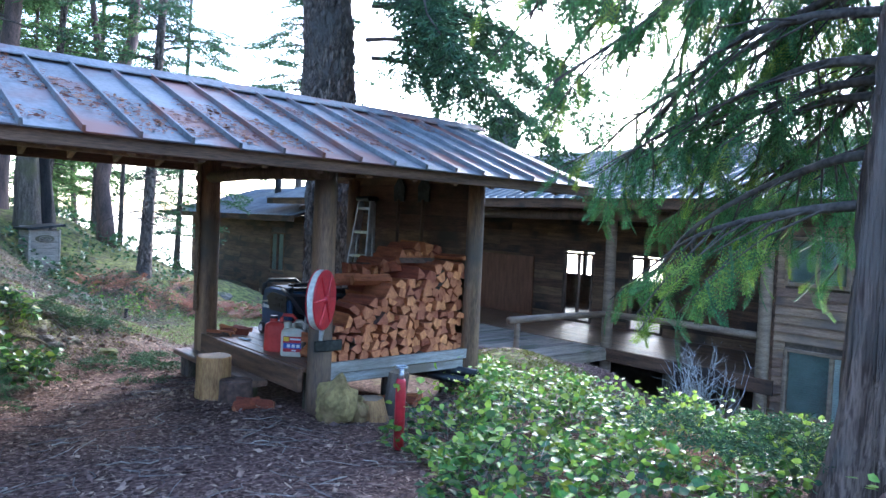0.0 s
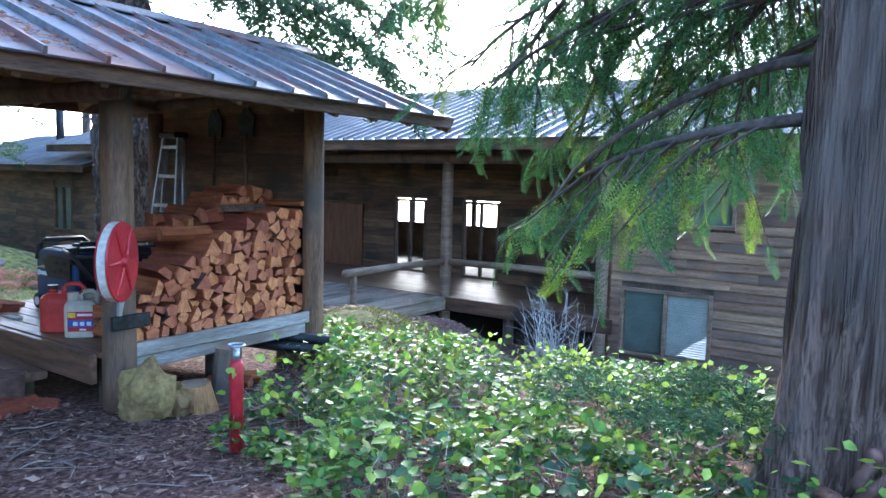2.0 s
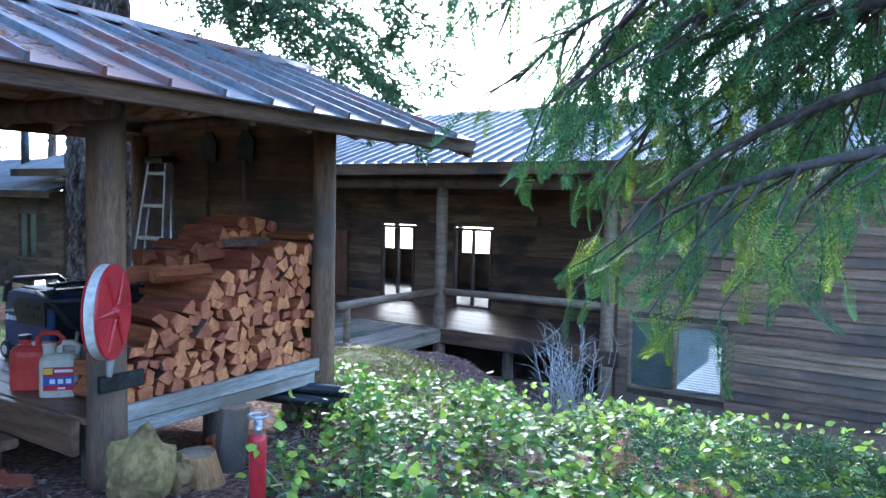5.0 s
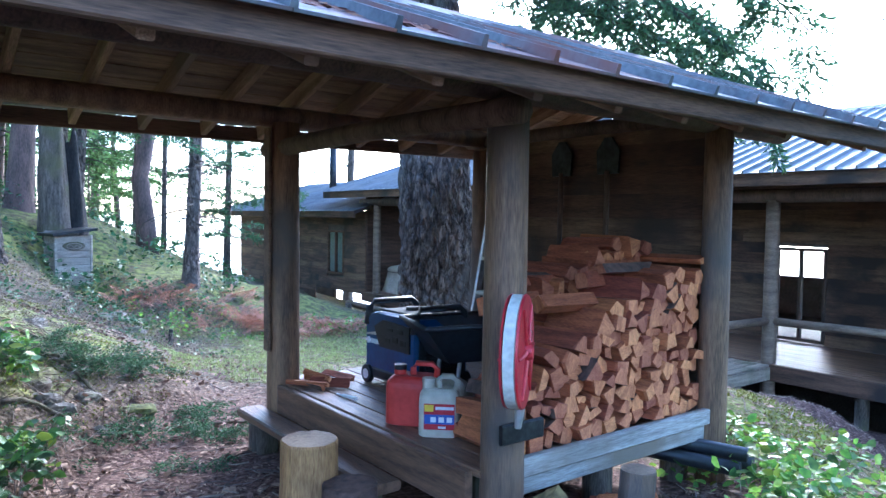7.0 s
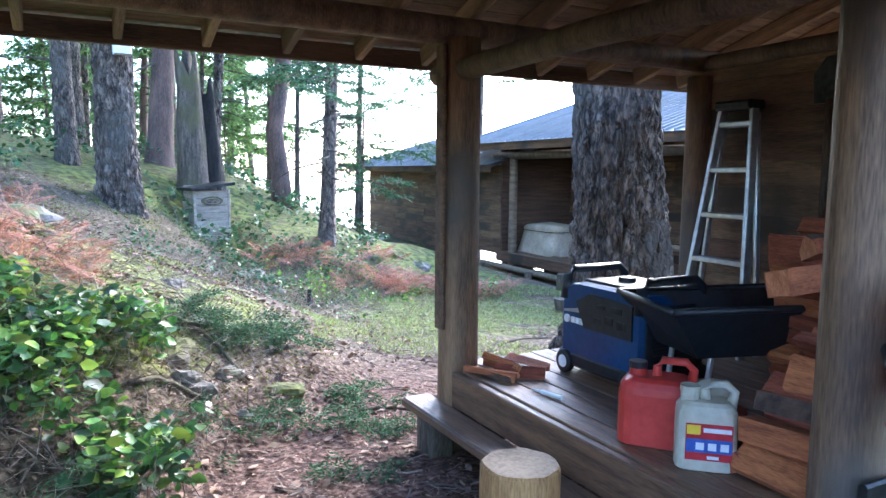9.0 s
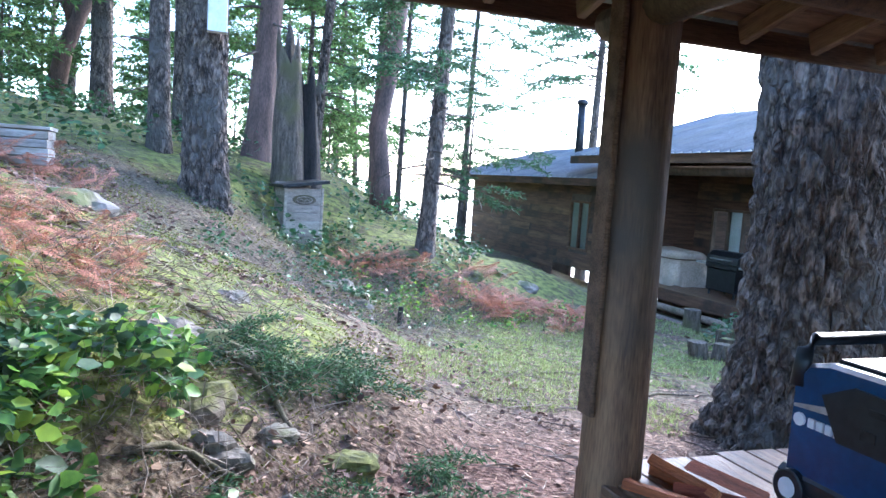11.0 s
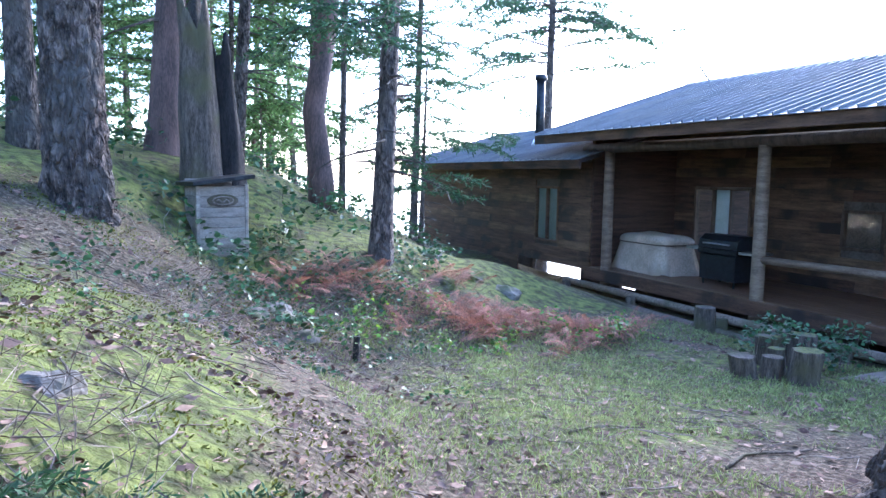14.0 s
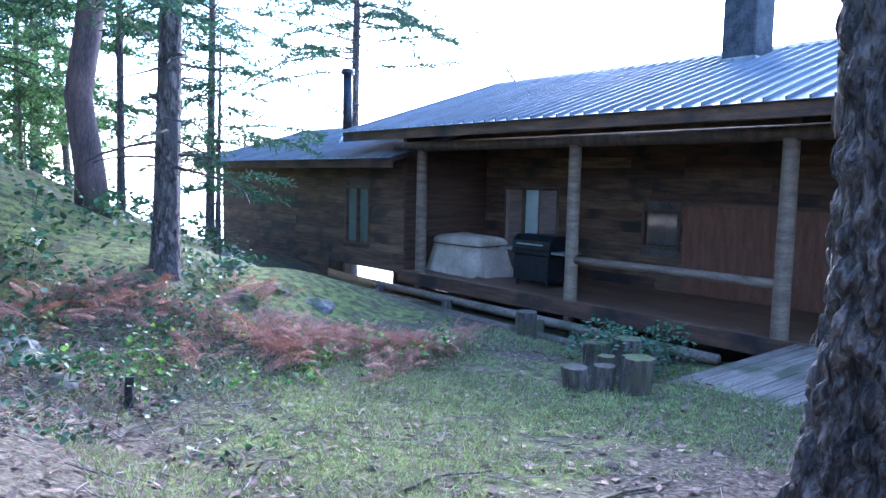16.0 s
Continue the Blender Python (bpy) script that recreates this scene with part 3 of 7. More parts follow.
# east wall of horizontal boards
for i in range(11):
    z0 = 0.20 + 0.165 * i
    part("wall_board", MB().box((5.205, 4.74, z0), (5.232, 6.96, z0 + 0.1655), bev=0.002), BROWN_Y, shed)
step = solo("step_plank", (3.1, 6.2, -0.03), MB().box((3.12, 5.28, -0.045), (3.30, 7.04, 0.01), bev=0.012), DECK_Y, "thick worn plank step along the platform", "step")
for y in (5.5, 6.8):
    solo("step_block", (3.16, y, gz(3.16, y)), MB().box((3.14, y - 0.09, gz(3.16, y) - 0.06), (3.28, y + 0.09, -0.046), bev=0.01), OLD_WOOD, "short wooden block under the plank step", "block", "blocks under the step")

# ---------------------------------------------------------------- house
HX, WX, FZ = 11.40, 13.60, -0.72


def boards_x(plane, y0, y1, z0, z1, holes, parent, mats, high=0.155, out=-1, thick=0.025, max_len=3.4, lap=0.012):
    """Clapboards on a wall that stands at x = plane, left open at the holes (y0, y1, z0, z1)."""
    row = 0
    z = z0
    while z < z1 - 0.02:
        zt = min(z + high, z1)
        spans = [(y0, y1)]
        for a, b, c, d in holes:
            if zt > c + 0.01 and z < d - 0.01:
                spans = [q for s, e in spans for q in ((s, min(e, a)), (max(s, b), e)) if q[1] - q[0] > 0.03]
        for s, e in spans:
            k = max(1, math.ceil((e - s) / max_len))
            cuts = [s] + [s + (e - s) * (j + 0.35 * math.sin(row * 2.4 + j)) / k for j in range(1, k)] + [e]
            for p, q in zip(cuts, cuts[1:]):
                mb = MB().prism([(0, 0), (out * (thick + lap), 0), (out * (thick + lap), 0.012), (out * thick * 0.5, zt - z), (0, zt - z)], p + 0.001, q - 0.001,
                                m=Matrix.Translation((plane, 0, z)))
                part("siding_board", mb, mats, parent)
        row += 1
        z = zt


def window_x(name, plane, y0, y1, z0, z1, parent, mats, panes=2, blinds=(None, None), out=-1, bars=0):
    """A window in a wall at x = plane: frame, panes, blinds or an added dark backing."""
    fr = MB()
    w = 0.055
    a, b = sorted((plane + out * 0.05, plane - out * 0.06))
    fr.box((a, y0, z0), (b, y0 + w, z1)).box((a, y1 - w, z0), (b, y1, z1)).box((a, y0 + w, z0), (b, y1 - w, z0 + w)).box((a, y0 + w, z1 - w), (b, y1 - w, z1))
    win = part(name, fr, mats, parent)
    step_y = (y1 - y0 - 2 * w) / panes
    for i in range(panes):
        s, e = y0 + w + i * step_y, y0 + w + (i + 1) * step_y
        if i:
            part("mullion", MB().box((a + 0.01, s - 0.025, z0 + w), (b - 0.01, s + 0.025, z1 - w)), mats, win)
        g = part("pane", MB().box((plane - 0.004, s, z0 + w), (plane + 0.004, e, z1 - w), bev=0.0005), GLASS, win)
        g.visible_shadow = False
        if blinds[i % len(blinds)] is not None:
            bl = MB()
            k = math.ceil((z1 - z0 - 2 * w) / 0.035)
            for j in range(k):
                zz = z0 + w + 0.035 * j
                bl.add([(plane - out * 0.05, s, zz), (plane - out * 0.05, e, zz), (plane - out * 0.028, e, zz + 0.036), (plane - out * 0.028, s, zz + 0.036)], [(0, 1, 2, 3)])
            part("blind", bl, blinds[i % len(blinds)], win)
    return win


house = thing("house", (13.6, 10, -1.5), "long dark-brown timber house with a covered porch and metal roof", "house")
doors = [(9.70, 10.58, FZ, 0.93), (7.85, 8.74, FZ, 0.93), (16.9, 18.4, FZ, 1.0), (14.22, 14.98, -0.02, 0.66)]
boards_x(WX, 4.6, 19.0, FZ, 2.3, doors, house, BROWN_Y, 0.19)
boards_x(HX, 1.15, 4.56, -2.0, 1.95, [(3.04, 4.39, -1.23, -0.2), (3.52, 4.44, 0.74, 1.48), (2.80, 3.45, 0.74, 1.48)], house, CEDAR_Y, 0.135)
# lower boards added to close the bright gap under the wing
boards_x(HX, 22.0, 28.0, -1.5, -0.80, [], house, BROWN_Y, 0.19)
boards_x(HX, 19.05, 28.0, -0.80, 1.45, [(20.24, 21.23, -0.34, 0.93)], house, BROWN_Y, 0.19)
# inner wall sheets behind the boards
back = MB()
for p, q, c, d in ((4.6, 7.85, FZ - 0.1, 2.3), (8.74, 9.70, FZ - 0.1, 2.3), (10.58, 14.22, FZ - 0.1, 2.3), (14.98, 16.9, FZ - 0.1, 2.3), (18.4, 19.05, FZ - 0.1, 2.3),
                   (7.85, 8.74, 0.93, 2.3), (9.70, 10.58, 0.93, 2.3), (16.9, 18.4, 1.0, 2.3), (14.22, 14.98, 0.66, 2.3), (14.22, 14.98, FZ - 0.1, -0.02)):
    back.box((WX + 0.002, p, c), (WX + 0.1, q, d), bev=0.001)
part("wall", back, INNER, house)
sh = MB()
for p, q, c, d in ((1.15, 2.80, -2, 2.0), (2.80, 3.45, 1.48, 2.0), (2.80, 3.45, -0.2, 0.74), (2.80, 3.04, -2, -0.2), (3.45, 3.52, -0.2, 2.0), (3.52, 4.44, 1.48, 2.0), (3.52, 4.39, -0.2, 0.74), (3.04, 4.39, -2, -1.23), (4.44, 4.56, -2, 2.0)):
    sh.box((HX + 0.002, p, c), (HX + 0.1, q, d), bev=0.001)
part("wall", sh, INNER, house)
nw = MB()
for p, q, c, d in ((19.05, 20.24, -0.8, 1.5), (21.23, 28.0, -0.8, 1.5), (20.24, 21.23, 0.93, 1.5), (20.24, 21.23, -0.8, -0.34)):
    nw.box((HX + 0.002, p, c), (HX + 0.1, q, d), bev=0.001)
part("wall", nw, INNER, house)
for lo, hi in (((HX, 1.05, -2.2), (18, 1.15, 1.98)), ((HX, 4.565, -2.0), (17.9, 4.64, 2.0)), ((HX, 28.0, -0.8), (17.6, 28.1, 1.45)), ((HX, 19.0, -0.8), (17.6, 19.1, 2.0))):
    part("end_wall", MB().box(lo, hi), BROWN_X, house)
for y in (1.06, 19.01):
    part("gable", MB().prism([(HX, 1.97), (18.6, 1.97), (15, 3.22)], y, y + 0.08), BROWN_X, house)
# dark sheets added under the house block the sea's light, save at slots
for p, q, c, d in ((4.5, 22.9, -5, -1.62), (4.5, 7.75, -1.62, FZ - 0.1), (8.9, 20.6, -1.62, FZ - 0.1), (20.6, 21.2, -1.45, FZ - 0.1), (21.2, 22.9, -1.62, FZ - 0.1), (22.9, 25.4, -5, -1.7), (25.4, 28, -5, FZ - 0.1), (7.75, 8.9, -1.36, FZ - 0.1), (7.75, 8.9, -1.62, -1.42)):
    part("foundation", MB().box((13.9, p, c), (14.0, q, d), bev=0.001), INNER, house)
# sea-side wall with wide windows
sea = MB().box((17.5, 1.1, -0.9), (17.6, 28.0, 0.12)).box((17.5, 1.1, 1.5), (17.6, 28, 2.3))
for y in (1.1, 4.4, 7.2, 9.0, 10.9, 13.0, 15.0, 17.0, 18.95, 23, 27.88):
    sea.box((17.5, y, 0.12), (17.6, y + 0.12, 1.5))
part("sea_wall", sea, INNER, house)
part("inner_floor", MB().box((13.7, 1.2, FZ - 0.2), (17.5, 27.9, FZ - 0.04)), INNER, house)
part("ceiling", MB().box((13.7, 1.2, 2.1), (17.5, 18.9, 2.15)), INNER, house)
for y0, y1 in ((9.70, 10.58), (7.85, 8.74)):
    window_x("glass_door", WX, y0, y1, FZ + 0.02, 0.91, house, DARK_WOOD, 2, (None,))
window_x("glass_door", WX, 16.9, 18.4, FZ + 0.02, 0.98, house, DARK_WOOD, 3, (None, CURTAIN, None))
# dark slats added behind this pane stand for the dim room inside
window_x("window", WX, 14.22, 14.98, -0.02, 0.66, house, DARK_WOOD, 1, (INNER,))
window_x("window", HX, 3.04, 4.39, -1.23, -0.2, house, RAIL, 2, (CURTAIN, BLIND_GREEN))
window_x("window", HX, 3.52, 4.44, 0.74, 1.48, house, RAIL, 2, (BLIND_GREEN,))
window_x("window", HX, 2.80, 3.45, 0.74, 1.48, house, RAIL, 1, (BLIND_GREEN,))
window_x("window", HX, 20.24, 21.23, -0.34, 0.93, house, BROWN_X, 2, (BLIND_GREEN, BLIND_GREEN))
part("plywood_hatch", MB().box((WX - 0.07, 11.5, FZ + 0.01), (WX - 0.036, 14.15, 0.74)), mat("reddish_plywood", (0.13, 0.05, 0.026), (0.25, 0.105, 0.055), 3, 0.6, 0.1, stretch=(4, 4, 0.6)), house, "reddish plywood panel on the porch wall")
# porch posts, beam, rails, deck
for y, s in ((18.5, 1), (14.72, 2), (11.48, 3), (7.66, 4), (4.72, 5)):
    log_post("porch_post", HX, y, min(gz(HX, y) - 0.2, FZ - 0.5) if y < 9 else FZ - 0.45, 1.66, 0.10, house, RAIL, seed=s + 20)
part("porch_beam", MB().tube([(HX, 1.2, 1.73), (HX, 9, 1.73), (HX, 19.3, 1.73)], 0.10, 12, 0.06, 3), DARK_WOOD, house, smooth=True)
for a, b in (((HX, 14.66, -0.09), (HX, 11.5, -0.08)), ((HX, 7.64, -0.10), (HX, 4.7, -0.09)), ((11.4, 7.67, -0.10), (8.78, 7.68, -0.09))):
    part("porch_rail", MB().tube([a, [(p + q) / 2 + 0.01 for p, q in zip(a, b)], b], [0.06, 0.058, 0.065], 12, 0.1, a[1]), RAIL, house, smooth=True)
log_post("rail_post", 8.98, 7.68, -1.0, -0.13, 0.05, house, RAIL, seed=40)
for i in range(15):
    x0 = HX - 0.06 + i * 0.152
    for y0, y1 in ((4.66, 9.1), (9.1, 14.0), (14.0, 19.0)):
        part("deck_board", MB().box((x0, y0 + 0.003, FZ - 0.038), (x0 + 0.146, y1 - 0.003, FZ), bev=0.004), DECK_Y, house)
part("rim_joist", MB().box((HX - 0.11, 4.5, FZ - 0.24), (HX - 0.07, 19.1, FZ - 0.005)), BROWN_Y, house)
part("skirt_log", MB().tube([(HX - 0.25, 12.1, FZ - 0.36), (HX - 0.25, 19.6, FZ - 0.33)], 0.07, 10, 0.08, 5), GREY_DECK, house, smooth=True)
part("skirt_log", MB().tube([(HX - 0.5, 12.7, FZ - 0.56), (HX - 0.5, 19.8, FZ - 0.5)], 0.08, 10, 0.08, 6), GREY_DECK, house, smooth=True)
for y in (12.9, 15.0, 17.2, 19.3):
    part("skirt_block", MB().tube([(HX - 0.4, y, gz(11, y) - 0.2), (HX - 0.4, y, FZ - 0.32)], 0.09, 10, 0.1, y), OLD_WOOD, house, smooth=True)
for y in (5.2, 6.4, 8.9, 10.2):
    part("support_post", MB().tube([(HX + 0.1, y, -2.6), (HX + 0.1, y, FZ - 0.05)], 0.09, 10, 0.08, y), OLD_WOOD, house, smooth=True)
bridge = thing("deck_bridge", (10, 9.2, FZ), "weathered plank bridge from the slope to the porch", "bridge")
bb = MB().box((8.55, 0, FZ - 0.042), (HX - 0.12, 0.143, FZ - 0.004), bev=0.004)
bme = bb.mesh("plank", GREY_DECK)
for i in range(24):
    piece("plank", bme, bridge, Matrix.Translation((0.03 * math.sin(i * 2.1), 7.58 + i * 0.1525, 0)))
for y in (7.56, 9.35, 11.15):
    part("joist", MB().box((8.6, y, FZ - 0.22), (HX - 0.12, y + 0.07, FZ - 0.044)), GREY_DECK, bridge)
for x in (8.8, 10.4):
    part("bridge_post", MB().tube([(x, 7.6, -2.2), (x, 7.6, FZ - 0.2)], 0.09, 10, 0.08, x), OLD_WOOD, bridge, smooth=True)


def slope_roof(y0, y1, ex, ez, rx, rz, pan, parent, mats, ribs=1):
    """Sheets from the eave at x = ex up to the ridge, on both sides."""
    run, ang = math.hypot(rx - ex, rz - ez), math.atan2(rz - ez, rx - ex)
    me = metal_panel(pan, run, 0.036, ribs).mesh("roof_sheet", mats)
    west = Matrix.Translation((ex, 0, ez)) @ Matrix.Rotation(-math.pi / 2, 4, "Z") @ Matrix.Rotation(ang, 4, "X")
    east = Matrix.Translation((2 * rx - ex, 0, ez)) @ Matrix.Rotation(math.pi / 2, 4, "Z") @ Matrix.Rotation(ang, 4, "X")
    for i in range(int((y1 - y0) / pan)):
        piece("roof_sheet", me, parent, Matrix.Translation((0, y0 + (i + 1) * pan, 0)) @ west)
    for y in (y0,):
        part("roof_deck", MB().box((0, 0.04, -0.10), (y1 - y0, run, -0.022), Matrix.Translation((0, y1, 0)) @ west), BROWN_Y, parent)
        part("roof_deck", MB().box((0, 0.04, -0.10), (y1 - y0, run, -0.012), Matrix.Translation((0, y0, 0)) @ east), mats, parent)
    part("fascia", MB().box((ex + 0.03, y0 + 0.02, ez - 0.2), (ex + 0.075, y1 - 0.02, ez - 0.03)), BROWN_Y, parent)
    part("ridge_cap", MB().prism([(-0.16, -0.05), (0, 0.035), (0.16, -0.05), (0.16, -0.04), (0, 0.05), (-0.16, -0.04)], y0, y1, m=Matrix.Translation((rx, 0, rz))), mats, parent)


slope_roof(0.75, 20.35, 10.72, 2.04, 15.0, 3.40, 0.5, house, HOUSE_ROOF, 2)
slope_roof(18.6, 28.6, 10.72, 1.51, 14.4, 2.57, 0.5, house, HOUSE_ROOF, 2)
ch = part("chimney", MB().box((14.16, 13.42, 2.8), (14.76, 14.00, 4.20), bev=0.02), BRICK, house, "square dark masonry chimney")
part("chimney_cap", MB().box((14.10, 13.36, 4.20), (14.82, 14.06, 4.29), bev=0.02), BRICK, ch)
part("flue", MB().box((14.24, 13.5, 4.29), (14.68, 13.92, 4.46), bev=0.02), BRICK, ch)
part("flashing", MB().box((14.12, 13.38, 2.85), (14.80, 14.04, 3.18), bev=0.02), ALU, ch)
sp0 = part("stove_pipe", MB().tube([(12.4, 22.8, 1.85), (12.4, 22.8, 3.60)], 0.12, 14), DARK_METAL, house, "dark metal stove pipe", smooth=True)
part("cowl", MB().tube([(12.4, 22.8, 3.601), (12.4, 22.8, 3.63), (12.4, 22.8, 3.75)], [0.12, 0.17, 0.15], 14), DARK_METAL, sp0, smooth=True)
part("pipe_flashing", MB().tube([(12.4, 22.8, 1.9), (12.4, 22.8, 2.12)], [0.24, 0.13], 14), ALU, sp0, smooth=True)
part("aerial", MB().tube([(15, 19.6, 3.40), (15.05, 20.0, 3.78)], 0.025, 6), DARK_METAL, house)
part("aerial_mast", MB().tube([(15, 20.1, 3.40), (15, 20.1, 3.86)], 0.012, 6), DARK_METAL, house)

# ---------------------------------------------------------------- firewood


def wedge(kind, r, rng):
    """The cross-section of a split log in x, z."""
    if kind == 0:
        pts = [(-0.95, -0.55), (0.95, -0.5), (0.25, 0.8), (-0.15, 0.85)]
    elif kind == 1:
        pts = [(-0.9, -0.6), (0.8, -0.7), (0.95, 0.1), (0.1, 0.9), (-0.7, 0.45)]
    elif kind == 2:
        pts = [(-0.75, -0.75), (0.85, -0.65), (0.75, 0.75), (-0.8, 0.65)]
    elif kind == 3:
        pts = [(-1.0, -0.35), (0.2, -0.75), (1.0, -0.2), (0.75, 0.6), (-0.35, 0.7)]
    else:
        pts = [(-1.05, -0.45), (1.05, -0.35), (0.6, 0.4), (-0.5, 0.45)]
    return [((x + rng.uniform(-0.12, 0.12)) * r, (z + rng.uniform(-0.12, 0.12)) * r) for x, z in pts]


stack = thing("firewood_stack", (4.2, 5.0, 0.2), "stack of split reddish firewood rising to one side", "firewood")
rw = random.Random(5)
LOGS = []
for k in range(12):
    poly = wedge(k % 5, 0.062, rw)
    mb = MB()
    n = len(poly)
    l = rw.uniform(0.36, 0.42)
    ring = []
    for j, yy in enumerate((0.0, 0.012, l - 0.012, l)):
        s = 0.93 if j in (0, 3) else 1.0
        ring += [Vector((x * s + 0.006 * math.sin(j * 2 + x * 90), yy, z * s)) for x, z in poly]
    fs = [(j * n + i, j * n + (i + 1) % n, (j + 1) * n + (i + 1) % n, (j + 1) * n + i) for j in range(3) for i in range(n)]
    mb.add(ring, fs)
    bark = rw.randrange(n)
    for q in range(3):
        mb.m[q * n + bark] = 2 if k % 3 == 0 else 0
    mb.f += [tuple(range(n - 1, -1, -1)), tuple(3 * n + i for i in range(n))]
    mb.m += [1, 1]
    LOGS.append(mb.mesh("split_log", [SPLIT, SPLIT_END, BARK_WOOD]))


def pile_top(x):
    return float(np.interp(x, [3.50, 3.66, 3.9, 4.2, 4.5, 4.8, 5.06], [0.36, 0.54, 0.72, 0.84, 0.96, 1.06, 1.13]))


for depth, y0, dz in ((0, 4.735, 0.0), (1, 5.13, 0.12)):
    z = 0.265
    row = 0
    while z < 1.22:
        x = 3.60 + (0.05 if row % 2 else 0.0)
        while x < 5.06:
            s = rw.uniform(0.80, 1.22)
            if z < pile_top(x) + dz and (depth == 0 or x > 4.2):
                m = pose(x, y0 + rw.uniform(-0.035, 0.035), z + rw.uniform(-0.015, 0.015), rw.uniform(-3, 3), rw.choice((0, 0, 90, 180, 180, 270, 45, 130)) + rw.uniform(-25, 25), rw.uniform(-4, 4))
                piece("split_log", rw.choice(LOGS), stack, m @ Matrix.Diagonal((s, 1, s, 1)))
            x += 0.094 * s + 0.006
        z += 0.076
        row += 1
for x, y, z, a in ((3.95, 4.9, 0.90, 84), (4.35, 5.05, 1.0, 95), (4.2, 5.25, 0.97, 78), (4.62, 5.2, 1.1, 92), (4.5, 4.95, 1.06, 86), (4.75, 5.4, 1.13, 80), (3.8, 5.2, 0.88, 96)):
    piece("split_log", LOGS[int(x * 10) % 12], stack, pose(x + 0.34, y, z, 0, 20, a) @ Matrix.Diagonal((1.0, 1.0, 1.0, 1)))
# loose wood lying on the platform beside the stack
for i, (x, y, z, a) in enumerate(((3.72, 5.50, 0.235, 75), (3.62, 5.2, 0.25, 98))):
    o = new("loose_log", LOGS[(i * 5) % 12])
    o.matrix_basis = pose(x + 0.3, y, z, 0, 30 * i, a) @ Matrix.Diagonal((0.9, 0.9, 0.9, 1))
    tagged(o, "loose split log lying beside the firewood stack", "firewood", "loose logs on the platform")

# ---------------------------------------------------------------- things on the platform


def wheel(parent, c, r, w, axis="y"):
    d = Vector((0, 1, 0)) if axis == "y" else Vector((1, 0, 0))
    c = Vector(c)
    ty = part("wheel", MB().tube([c - d * w / 2, c - d * w * 0.4, c + d * w * 0.4, c + d * w / 2], [r * 0.9, r, r, r * 0.9], 20), BLACK, parent, "black rubber tyre", smooth=False)
    part("rim", MB().tube([c - d * w * 0.56, c + d * w * 0.56], r * 0.55, 16), WHITE_PAINT, ty, "pale wheel hub")
    return ty


